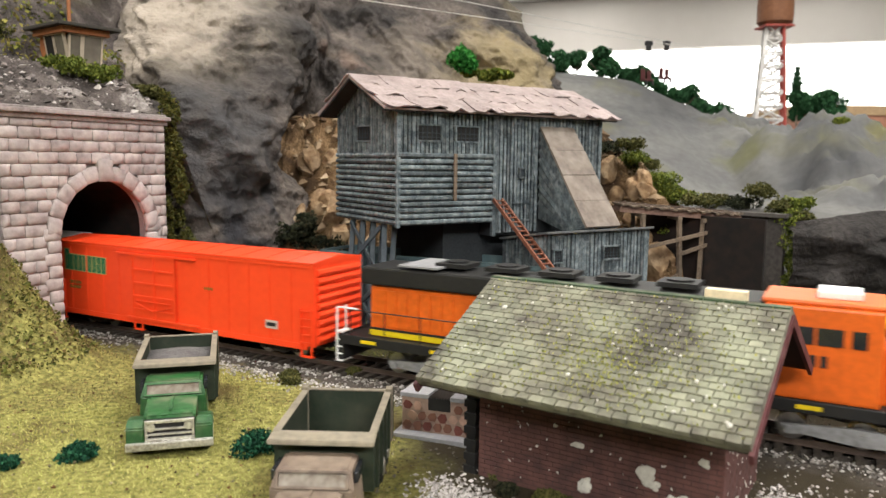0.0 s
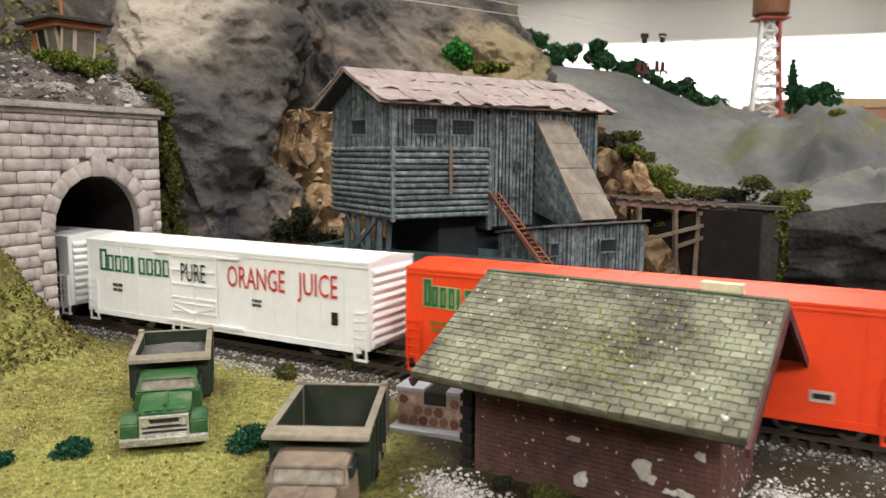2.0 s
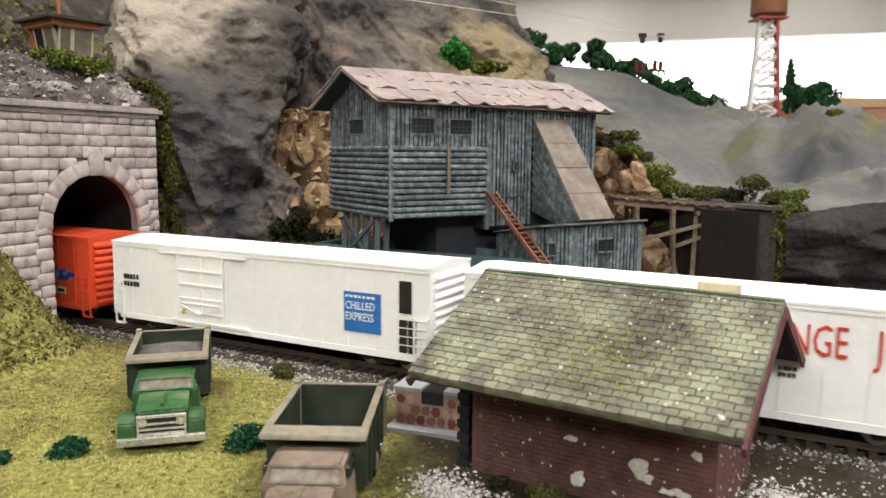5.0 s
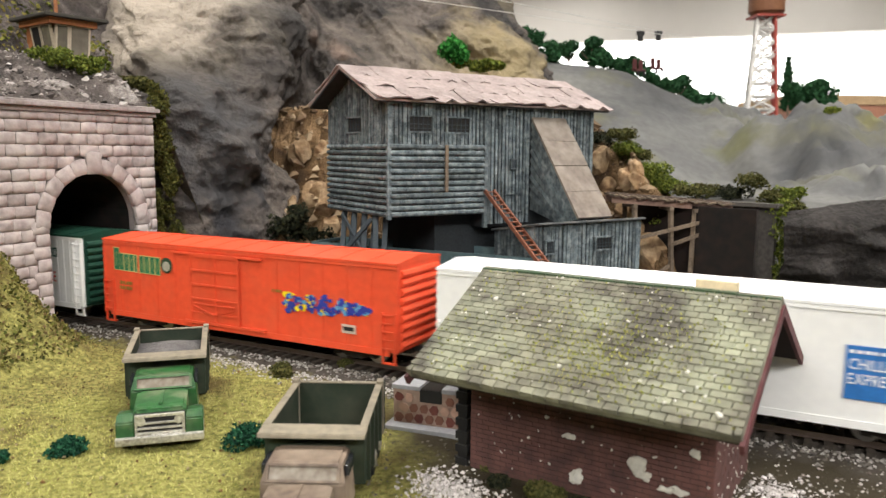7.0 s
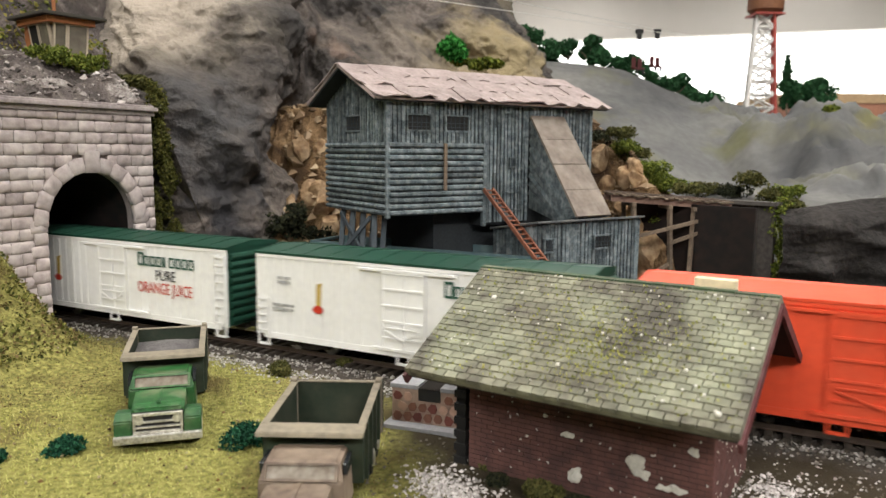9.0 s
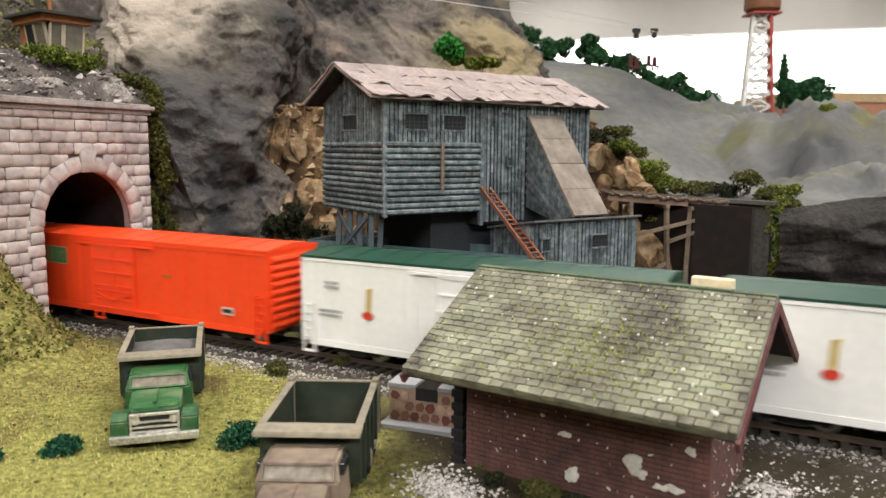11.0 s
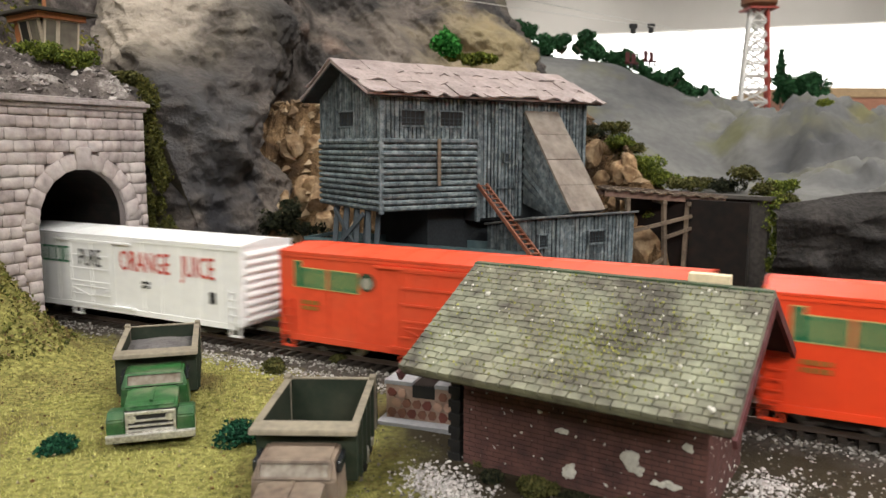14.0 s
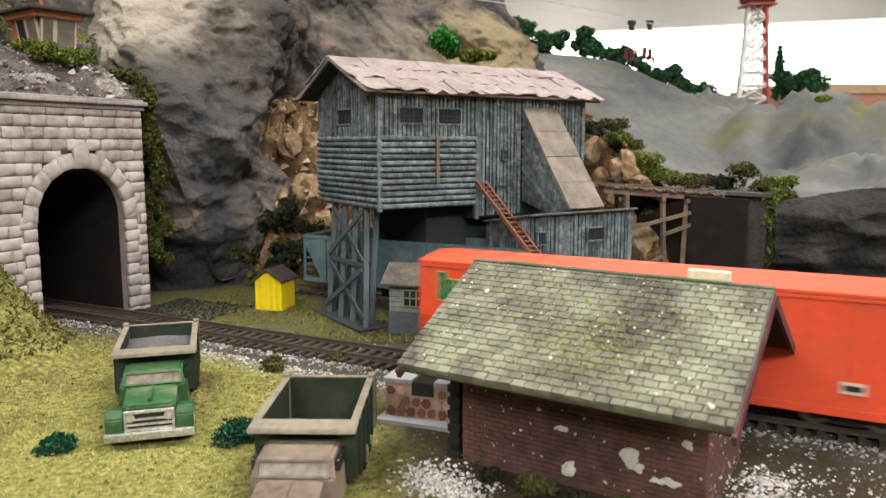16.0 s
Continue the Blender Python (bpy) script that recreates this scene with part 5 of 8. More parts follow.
def greenery():
    gz = lambda x, y: float(ground_z(np.array([x]), np.array([y]))[0])
    for x, y, r, m, lab in ((-0.1225, 0.2430, 0.0072, M_LEAFT, "small teal-green sponge bush on the grass"), (-0.0635, 0.2520, 0.0085, M_LEAFT, "round teal-green sponge bush between the trucks"), (-0.0715, 0.335, 0.0075, M_LEAFO, "low olive bush beside the track"), (-0.143, 0.236, 0.0055, M_LEAFT, "small teal-green sponge tuft"), (-0.0400, 0.345, 0.0045, M_LEAFO, "tiny olive tuft by the ballast"), (0.020, 0.236, 0.004, M_LEAFO, "dry brown-green tuft by the shed"), (0.022, 0.222, 0.005, M_LEAFX, "dark grass tuft at the shed wall"), (0.034, 0.212, 0.006, M_LEAFO, "olive grass tuft at the shed wall"), (0.044, 0.204, 0.005, M_LEAFX, "dark grass tuft at the shed wall"), (0.055, 0.199, 0.005, M_LEAFO, "olive grass tuft at the shed wall")):
        bush(x, y, gz(x, y) - 0.0005, r, 0.0011, 2600, m, lab, 0.75, 7)
    # vine down the end of the portal
    cs, rs = [], []
    rnd = random.Random(2)
    for i in range(26):
        f = i / 25
        p = at(PORTAL_S - 0.008 + rnd.uniform(-0.004, 0.006), 0.069 + rnd.uniform(-0.004, 0.009) - 0.003 * f, 0.022 + 0.112 * f)
        cs.append((p.x, p.y, p.z)), rs.append(rnd.uniform(0.0035, 0.0085))
    foliage("climbing_vine", cs, rs, 520, 0.0016, M_VINE, "mossy green creeper hanging beside the portal", "creeper", 1.2)
    # scrub over the portal and by the booth
    for (x, y, z, r, m, lab) in ((-0.240, 0.480, 0.1465, 0.0165, M_LEAFM, "mossy bush under the hut"), (-0.218, 0.486, 0.1425, 0.0140, M_LEAFM, "mossy bush on the ledge"), (-0.300, 0.500, 0.170, 0.018, M_LEAFO, "dark olive bush beside the hut"), (-0.196, 0.505, 0.136, 0.010, M_LEAFO, "olive scrub on the ledge"), (-0.262, 0.60, 0.238, 0.022, M_LEAFM, "bright moss bank on the hillside"), (-0.330, 0.62, 0.255, 0.03, M_LEAFD, "dark green bushes on the hillside"), (-0.225, 0.60, 0.262, 0.018, M_LEAFD, "dark green bush high on the hill")):
        bush(x, y, z, r, 0.0017, 2600, m, lab, 0.7, 7)
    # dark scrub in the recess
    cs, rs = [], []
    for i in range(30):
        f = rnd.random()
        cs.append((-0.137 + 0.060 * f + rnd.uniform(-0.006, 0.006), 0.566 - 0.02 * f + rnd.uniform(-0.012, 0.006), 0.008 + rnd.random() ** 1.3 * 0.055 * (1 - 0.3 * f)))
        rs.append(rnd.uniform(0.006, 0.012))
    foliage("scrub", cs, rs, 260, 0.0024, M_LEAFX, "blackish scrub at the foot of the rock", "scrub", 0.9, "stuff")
    bush(-0.137, 0.545, 0.012, 0.014, 0.0024, 1300, M_LEAFO, "olive bush at the foot of the rock", 1.3)
    bush(-0.118, 0.54, -0.004, 0.012, 0.0024, 1200, M_LEAFO, "olive moss clump by the siding", 0.9)
    # bright tufts on the rock above the tipple
    bush(0.012, 0.68, 0.176, 0.017, 0.003, 1500, M_LEAFG, "bright green tuft on a rock shelf", 0.9)
    bush(0.045, 0.685, 0.170, 0.016, 0.003, 1100, M_LEAFM, "yellow-green grass tuft on a rock shelf", 0.45)
    bush(0.028, 0.69, 0.172, 0.013, 0.003, 800, M_LEAFM, "yellow-green grass tuft on a rock shelf", 0.45)
    # creeper over the corner of the mine wall
    cs, rs = [], []
    for i in range(18):
        f = i / 17
        cs.append((0.2275 + rnd.uniform(-0.003, 0.004), 0.4955 - 0.004 * (1 - f) + rnd.uniform(-0.002, 0.002), 0.004 + 0.060 * f))
        rs.append(rnd.uniform(0.0025, 0.0045) + 0.003 * f * f)
    foliage("climbing_vine", cs, rs, 160, 0.0015, M_LEAFM, "mossy creeper hanging down the mine wall corner", "creeper", 1.2)
    # bushes along the mine wall
    for x, y, z, r, m, lab in ((0.168, 0.575, 0.083, 0.013, M_LEAFM, "yellow-green bush on the bank"), (0.153, 0.585, 0.096, 0.012, M_LEAFO, "olive bush on the bank"), (0.128, 0.60, 0.108, 0.012, M_LEAFX, "dark scrub on the bank"), (0.205, 0.575, 0.068, 0.013, M_LEAFO, "olive bush above the mine front"), (0.222, 0.558, 0.069, 0.012, M_LEAFX, "dark bush above the mine front"), (0.238, 0.530, 0.066, 0.012, M_LEAFO, "olive bush above the mine front"), (0.242, 0.505, 0.062, 0.009, M_LEAFO, "olive moss on the wall top"), (0.186, 0.515, 0.008, 0.012, M_LEAFM, "green bush below the trestle"), (0.160, 0.53, 0.05, 0.010, M_LEAFM, "green bush behind the trestle"), (0.141, 0.578, 0.112, 0.011, M_LEAFO, "olive bush on the bank"), (0.150, 0.580, 0.100, 0.012, M_LEAFM, "mossy bush on the bank"), (0.165, 0.580, 0.078, 0.014, M_LEAFM, "mossy bush on the bank"), (0.178, 0.572, 0.072, 0.013, M_LEAFM, "mossy bush on the bank"), (0.186, 0.560, 0.070, 0.010, M_LEAFO, "olive bush above the mine front"), (0.228, 0.545, 0.076, 0.013, M_LEAFO, "olive bush above the mine front"), (0.252, 0.530, 0.070, 0.010, M_LEAFM, "mossy bush on the wall top"), (0.380, 0.73, 0.140, 0.008, M_LEAFM, "small yellow-green bush on the hill")):
        bush(x, y, z - 0.004, r * 1.15, 0.0016, 1900, m, lab, 0.6, 8)


greenery()


def ridge_tree(kind):
    rnd = random.Random(kind + 20)
    t = thing("ridge_tree", pose(0, 0, 0), "small dark green round model tree", "tree", "trees on the ridge")
    bm = bmesh.new()
    bar(bm, (0, 0, -0.010), (0, 0, 0.012), 0.0011, 6, 0.0005)
    for k in range(4):
        a = k * 1.7
        bar(bm, (0, 0, 0.006 + 0.001 * k), (0.007 * math.cos(a), 0.007 * math.sin(a), 0.013 + 0.001 * k), 0.0005, 5, 0.0002)
    part("trunk", bm, M_TIMBER, t)
    cs = [(rnd.uniform(-1, 1) * 0.008, rnd.uniform(-1, 1) * 0.006, 0.013 + rnd.uniform(-0.004, 0.009)) for _ in range(6)]
    if kind == 3:
        cs = [(0, 0, 0.006 + 0.006 * i) for i in range(6)]
    v, f, base = [], [], 0
    for i, c in enumerate(cs):
        p = crown_points(c, rnd.uniform(0.006, 0.0095) * ((1 - 0.13 * i) if kind == 3 else 1), 330, 0.85)
        a, b = leaves(p, np.full(len(p), 0.0024))
        v.append(a), f.append(b + base)
        base += len(a)
    raw("crown", np.concatenate(v).tolist(), np.concatenate(f).tolist(), M_LEAFD, t)
    return t


def trees():
    kinds = [ridge_tree(k) for k in range(4)]
    spots = []
    for i, (px, py) in enumerate(((945, 95), (955, 118), (985, 125), (1012, 112), (1000, 150), (1050, 120), (1072, 124), (1095, 135), (1130, 150), (1160, 158), (1185, 172), (1205, 180), (1235, 190), (1262, 200), (970, 150), (1118, 158))):
        d = 0.93 + 0.02 * math.sin(i * 2.3)
        spots.append(((px - 784) / 1330 * d, d, 0.0964 + (288 - py) / 1330 * d - 0.020, 1.25 + 0.35 * math.sin(i * 4.1), i % 3))
    for i, (px, py, k, s) in enumerate(((1394, 146, 3, 1.25), (1398, 170, 1, 1.45), (1412, 180, 2, 1.6), (1446, 172, 0, 1.75), (1456, 180, 2, 1.9), (1436, 190, 0, 1.5))):
        d = 1.15
        spots.append(((px - 784) / 1330 * d, d, 0.0964 + (292 - py) / 1330 * d - 0.022 * s, s, k))
    for i, (x, y, z, s, k) in enumerate(spots):
        m = pose(x, y, z, 0, 0, i * 67)
        src = kinds[k]
        o = copy_thing(src, m)
        o.scale = (s, s, s)
    for o in kinds:
        for c in list(o.children_recursive):
            bpy.data.objects.remove(c)
        bpy.data.objects.remove(o)


trees()


# ---- lattice tower, chair lift, far building ----
def tower():
    t = thing("lattice_tower", pose(0.553, 1.30, 0.128), "red and white lattice tower carrying a brown tank", "water tower")
    white = mat("chalk_white_paint", (0.72, 0.70, 0.68), rough=0.6, scale=120, bump=0.1)
    red = mat("faded_red_paint", (0.35, 0.06, 0.045), rough=0.6, scale=120, bump=0.1)
    H, a, b = 0.200, 0.035, 0.0185
    turn = 0.5
    cor = [(math.cos(turn + k * math.pi / 2), math.sin(turn + k * math.pi / 2)) for k in range(4)]
    P = lambda k, f: Vector((cor[k % 4][0] * (a + (b - a) * f), cor[k % 4][1] * (a + (b - a) * f), H * f))
    for k in range(4):
        bm = bmesh.new()
        bar(bm, P(k, 0), P(k, 1), 0.0030, 6)
        part("leg", bm, red if k in (0, 3) else white, t)
    n = 9
    for i in range(n):
        f0, f1 = i / n, (i + 1) / n
        for k in range(4):
            bm = bmesh.new()
            bar(bm, P(k, f0), P(k + 1, f1), 0.0016, 4)
            bar(bm, P(k + 1, f0), P(k, f1), 0.0016, 4)
            bar(bm, P(k, f1), P(k + 1, f1), 0.0017, 4)
            part("lattice_panel", bm, red if k == 3 else white, t)
    bm = bmesh.new()
    bar(bm, (0, 0, H), (0, 0, H + 0.006), 0.022, 20, 0.029)
    bar(bm, (0, 0, H + 0.006), (0, 0, H + 0.062), 0.029, 24)
    part("tank", bm, mat("brown_wooden_tank", (0.22, 0.095, 0.045), (0.15, 0.06, 0.03), rough=0.7, scale=60, bump=0.2), t, "brown tank")
    part("platform", boxes((-0.024, 0.024, -0.024, 0.024, H - 0.003, H)), red, t)


tower()


def chair_lift():
    steel = mat("thin_pale_cable", (0.55, 0.53, 0.5), rough=0.5, scale=200, bump=0)
    dark = mat("black_carrier", (0.015, 0.015, 0.016), rough=0.6, scale=200, bump=0)
    seat = mat("dark_red_chair", (0.06, 0.012, 0.012), rough=0.6, scale=200, bump=0.1)

    def W(px, py, d):
        return Vector(((px - 784) / 1330 * d, d, 0.0964 + (285 + (px - 784) * 0.0119 - py) / 1330 * d))

    for (a, b, name) in ((W(480, -12, 0.53), W(1135, 80, 0.76), "a"), (W(700, -9, 0.56), W(1166, 80, 0.80), "b")):
        bm = bmesh.new()
        far = b + (b - a) * 1.2
        bar(bm, a - (b - a) * 0.5, far, 0.00035, 5)
        tagged(part("lift_cable", bm, steel), "thin pale chair lift cable", "cable", "lift cables")
        t = thing("lift_chair", pose(b.x, b.y, b.z, 0, 0, 20), "dark red twin chair hanging from the lift cable", "lift chair", "lift chairs")
        part("grip", boxes((-0.0040, 0.0040, -0.0015, 0.0015, -0.0040, 0.0005), (-0.0022, 0.0022, -0.0015, 0.0015, -0.0095, -0.004), bev=0.0005), dark, t, "black cable grip")
        bm = bmesh.new()
        bar(bm, (0, 0, -0.009), (0, 0, -0.026), 0.0002, 5)
        part("hanger", bm, steel, t)
        part("seat", boxes((-0.006, 0.006, -0.003, 0.003, -0.0385, -0.0365), bev=0.0004), seat, t)
        part("backrest", boxes((-0.006, -0.001, 0.0022, 0.0032, -0.0365, -0.0265), (0.001, 0.006, 0.0022, 0.0032, -0.0365, -0.0275), bev=0.0004), seat, t)
        part("footrest", boxes((-0.005, -0.003, -0.005, -0.004, -0.0430, -0.0385), (0.002, 0.004, -0.005, -0.004, -0.0430, -0.0385)), dark, t)


chair_lift()


def far_building():
    t = thing("factory_building", pose(0.905, 1.75, 0.034), "flat-roofed terracotta model building with a tan parapet", "building")
    tc = mat("terracotta_wall", (0.42, 0.20, 0.13), (0.34, 0.16, 0.11), rough=0.8, scale=60, bump=0.2)
    part("wall", boxes((-0.09, 0.5, 0, 0.3, -0.09, 0.178)), tc, t)
    part("parapet", boxes((-0.094, 0.504, -0.004, 0.304, 0.178, 0.200), bev=0.001), mat("tan_parapet", (0.55, 0.38, 0.22), rough=0.8, scale=60, bump=0.1), t)
    part("rooftop_box", boxes((-0.06, -0.01, 0.05, 0.10, 0.200, 0.214)), mat("tan_parapet", (0.55, 0.38, 0.22)), t)
    for i in range(8):
        part("window", boxes((-0.08 + i * 0.07, -0.04 + i * 0.07, -0.004, 0.0, 0.110, 0.150)), mat("pale_window_band", (0.45, 0.36, 0.32), rough=0.3, bump=0), t)


far_building()


# ---- lookout hut over the portal ----
def lookout():
    t = thing("lookout_hut", pose(-0.2445, 0.4970, 0.1465, 0, 0, 53), "orange-brown lookout hut with slanted windows and a dark flat roof", "hut")
    wood = mat("orange_brown_wood", (0.40, 0.16, 0.06), (0.28, 0.10, 0.04), rough=0.6, scale=200, bump=0.2)
    frame_m = mat("cream_window_frame", (0.50, 0.42, 0.33), rough=0.6, scale=200, bump=0.1)
    glass = mat("smoky_pane", (0.20, 0.18, 0.14), (0.12, 0.105, 0.085), rough=0.15, scale=60, bump=0, spec=0.6)
    L, W = 0.024, 0.034
    part("base_wall", boxes((0, L, 0, W, -0.016, 0.0085), bev=0.0003), wood, t)
    part("sill_board", boxes((-0.0012, L + 0.0012, -0.0012, W + 0.0012, 0.0085, 0.0098)), wood, t)
    part("back_wall", boxes((0.004, L - 0.001, 0.004, W - 0.001, 0.0098, 0.0300)), frame_m, t)

    def pane(m, x0, x1, material, label):
        w = part("window", boxes((x0, x1, 0.0004, 0.0010, 0.0006, 0.0190)), material, t, label, m)
        part("window_frame", boxes((x0 - 0.0012, x0, 0, 0.0018, 0, 0.0200), (x1, x1 + 0.0012, 0, 0.0018, 0, 0.0200), (x0, x1, 0, 0.0018, 0.0190, 0.0200), (x0, x1, 0, 0.0018, 0, 0.0006)), frame_m, w)

    front = pose(0, 0.0008, 0.0098, 9)
    pane(front, 0.0020, 0.0085, glass, "smoky slanted window pane")
    pane(front, 0.0110, L - 0.0015, glass, "smoky slanted window pane")
    side = pose(0.0008, 0, 0.0098, 0, 0, -90) @ pose(0, 0, 0, 9)
    pane(side, -0.0130, -0.0020, glass, "smoky slanted window pane")
    pane(side, -0.0255, -0.0155, M_BLACK, "dark open window")
    part("corner_board", boxes((W * 0.80, W, -0.0004, 0.0012, 0, 0.0195)), wood, t, m=pose(0.0004, 0, 0.0098, 0, 0, 90))
    part("fascia", boxes((-0.0045, L + 0.003, -0.0045, W + 0.002, 0.0292, 0.0330)), wood, t)
    part("roof", boxes((-0.009, L + 0.009, -0.009, W + 0.006, 0.0330, 0.0352), bev=0.0006), mat("black_felt_roof", (0.045, 0.040, 0.034), rough=0.8, scale=150, bump=0.3), t, "dark flat felt roof")
    bm = bmesh.new()
    bar(bm, (0.010, 0.015, 0.0345), (0.010, 0.015, 0.060), 0.0012, 6)
    part("stovepipe", bm, wood, t)


lookout()


# ---- dump trucks ----
def dump_truck(m, cab_c, label, load):
    cabm, dirt = cab_c, (0.22, 0.19, 0.15)
    bed_m = mat("olive_green_bed", (0.014, 0.026, 0.015), (0.026, 0.032, 0.020), rough=0.65, scale=200, bump=0.15, dust=0.2, dust_c=(0.10, 0.09, 0.065))
    rim_m = mat("dusty_tan_bed_rim", (0.25, 0.215, 0.16), (0.15, 0.13, 0.10), rough=0.75, scale=150, bump=0.2)
    chrome = mat("dull_chrome", (0.74, 0.72, 0.68), (0.30, 0.28, 0.25), rough=0.35, metal=0.6, scale=350, bump=0.2)
    tyre = mat("black_tyre", (0.014, 0.014, 0.015), rough=0.8, scale=300, bump=0.3)
    t = thing("dump_truck", m, label, "truck", "dump trucks")
    # local: x across, y backwards from the bumper, z up from the ground
    w = 0.0135
    bm = bmesh.new()
    v = [(0.0015, 0.0050), (0.0015, 0.0150), (0.0045, 0.0168), (0.0165, 0.0180), (0.0200, 0.0182), (0.0200, 0.0050)]
    a = [bm.verts.new((-0.0085, y, z)) for y, z in v]
    b = [bm.verts.new((0.0085, y, z)) for y, z in v]
    bm.faces.new(a), bm.faces.new(b[::-1])
    for i in range(6):
        bm.faces.new((a[i], b[i], b[(i + 1) % 6], a[(i + 1) % 6]))
    bmesh.ops.bevel(bm, geom=bm.edges[:], offset=0.0011, segments=3, affect="EDGES")
    part("bonnet", bm, cabm, t, smooth=False)
    part("bonnet_ridge", boxes((-0.0006, 0.0006, 0.004, 0.0195, 0.0170, 0.0186), bev=0.0003), cabm, t)
    for sx in (-1, 1):
        bm = bmesh.new()
        prof = [(-0.0010, 0.0048), (-0.0005, 0.0108), (0.0035, 0.0128), (0.0100, 0.0120), (0.0135, 0.0090), (0.0140, 0.0060), (0.0110, 0.0060), (0.0100, 0.0085), (0.0060, 0.0098), (0.0025, 0.0085), (0.0015, 0.0048)]
        x0, x1 = sorted((sx * 0.0082, sx * 0.0140))
        A = [bm.verts.new((x0, y, z)) for y, z in prof]
        B = [bm.verts.new((x1, y, z)) for y, z in prof]
        bm.faces.new(A), bm.faces.new(B[::-1])
        for i in range(len(prof)):
            j = (i + 1) % len(prof)
            bm.faces.new((A[i], B[i], B[j], A[j]))
        bmesh.ops.bevel(bm, geom=[e for e in bm.edges], offset=0.0005, segments=2, affect="EDGES")
        part("mudguard", bm, cabm, t)
    # cab
    bm = bmesh.new()
    v = [(0.0195, 0.0050), (0.0195, 0.0180), (0.0225, 0.0268), (0.0345, 0.0275), (0.0355, 0.0180), (0.0355, 0.0050)]
    tw = {0.0268: 0.0098, 0.0275: 0.0100}
    a = [bm.verts.new((-tw.get(z, 0.0118), y, z)) for y, z in v]
    b = [bm.verts.new((tw.get(z, 0.0118), y, z)) for y, z in v]
    bm.faces.new(a), bm.faces.new(b[::-1])
    for i in range(6):
        bm.faces.new((a[i], b[i], b[(i + 1) % 6], a[(i + 1) % 6]))
    bmesh.ops.bevel(bm, geom=bm.edges[:], offset=0.0010, segments=3, affect="EDGES")
    part("cab", bm, cabm, t)
    # pane colour holds a pale reflection as well as brown dust
    scr = part("windscreen", boxes((-0.0090, 0.0090, -0.0004, 0.0004, 0.0008, 0.0044), bev=0.0002), mat("dusty_reflecting_windscreen", (0.24, 0.215, 0.185), (0.12, 0.095, 0.075), rough=0.2, scale=150, bump=0.05, spec=0.5), t, "dusty windscreen with a pale reflection in its colour", pose(0, 0.0192, 0.0155, -34))
    part("windscreen_frame", boxes((-0.0098, 0.0098, -0.0008, 0.0004, 0.0044, 0.0051), (-0.0098, 0.0098, -0.0008, 0.0004, 0.0002, 0.0008), (-0.0098, -0.0090, -0.0008, 0.0004, 0.0008, 0.0044), (0.0090, 0.0098, -0.0008, 0.0004, 0.0008, 0.0044)), cabm, scr)
    for sx in (-1, 1):
        part("side_window", boxes((sx * 0.0112 - 0.0006, sx * 0.0112 + 0.0006, 0.0235, 0.0325, 0.0190, 0.0250), bev=0.0002), M_GLASS, t)
    # grille and bumper
    g = part("grille", boxes((-0.0082, 0.0082, 0.0002, 0.0018, 0.0060, 0.0134), bev=0.0004), M_BLACK, t, "dull chrome grille round dark slots")
    for zz, hh in ((0.0061, 0.0010), (0.0080, 0.0007), (0.0098, 0.0007), (0.0122, 0.0012)):
        part("grille_bar", boxes((-0.0080, 0.0080, -0.0008, 0.0003, zz, zz + hh), bev=0.0002), chrome, g)
    for xx in (-0.0080, 0.0071):
        part("grille_bar", boxes((xx, xx + 0.0009, -0.0007, 0.0003, 0.0062, 0.0132), bev=0.0002), chrome, g)
    for sx in (-1, 1):
        bm = bmesh.new()
        bar(bm, (sx * 0.0060, -0.0009, 0.0108), (sx * 0.0060, 0.0004, 0.0108), 0.0014, 14)
        part("headlight", bm, chrome, g)
    for xx in (-0.0055, -0.0018, 0.0018, 0.0055):
        part("bonnet_slot", boxes((xx - 0.0012, xx + 0.0012, 0.0018, 0.0034, 0.0154, 0.0160), bev=0.0002), cabm, t)
    bm = boxes((-0.0142, 0.0142, -0.0030, -0.0014, 0.0034, 0.0062), bev=0.0005)
    for v in bm.verts:
        v.co.y += 4.0 * v.co.x * v.co.x
    part("bumper", bm, chrome, t, "worn chrome bumper")
    part("chassis", boxes((-0.006, 0.006, 0.003, 0.085, 0.0050, 0.0085)), M_UNDER, t)
    # bed: open box with slanted front lip and ribbed sides
    y0, y1, z0, z1, wb = 0.0375, 0.0790, 0.0072, 0.0352, 0.0142
    th = 0.0010
    bd = part("bed", boxes((-wb, wb, y0, y1, z0, z0 + th)), bed_m, t, "olive tipper bed")
    for q in ((-wb, -wb + th, y0, y1, z0 + th, z1), (wb - th, wb, y0, y1, z0 + th, z1), (-wb + th, wb - th, y0, y0 + th, z0 + th, z1), (-wb + th, wb - th, y1 - th, y1, z0 + th, z1)):
        part("bed_side", boxes(q), bed_m, bd)
    part("bed_rim", boxes((-wb - 0.0008, -wb + 0.0015, y0, y1, z1, z1 + 0.0012), (wb - 0.0015, wb + 0.0008, y0, y1, z1, z1 + 0.0012), (-wb - 0.0008, wb + 0.0008, y1 - 0.0014, y1 + 0.0004, z1, z1 + 0.0012), bev=0.0003), rim_m, bd, "dusty tan rim")
    bm = bmesh.new()
    prism_y = [(y0 + 0.0012, z1 + 0.0012), (y0 - 0.0062, z1 + 0.0004), (y0 - 0.0066, z1 - 0.0022), (y0 + 0.0012, z1 - 0.0014)]
    A = [bm.verts.new((-wb - 0.0008, y, z)) for y, z in prism_y]
    B = [bm.verts.new((wb + 0.0008, y, z)) for y, z in prism_y]
    bm.faces.new(A), bm.faces.new(B[::-1])
    for i in range(4):
        bm.faces.new((A[i], B[i], B[(i + 1) % 4], A[(i + 1) % 4]))
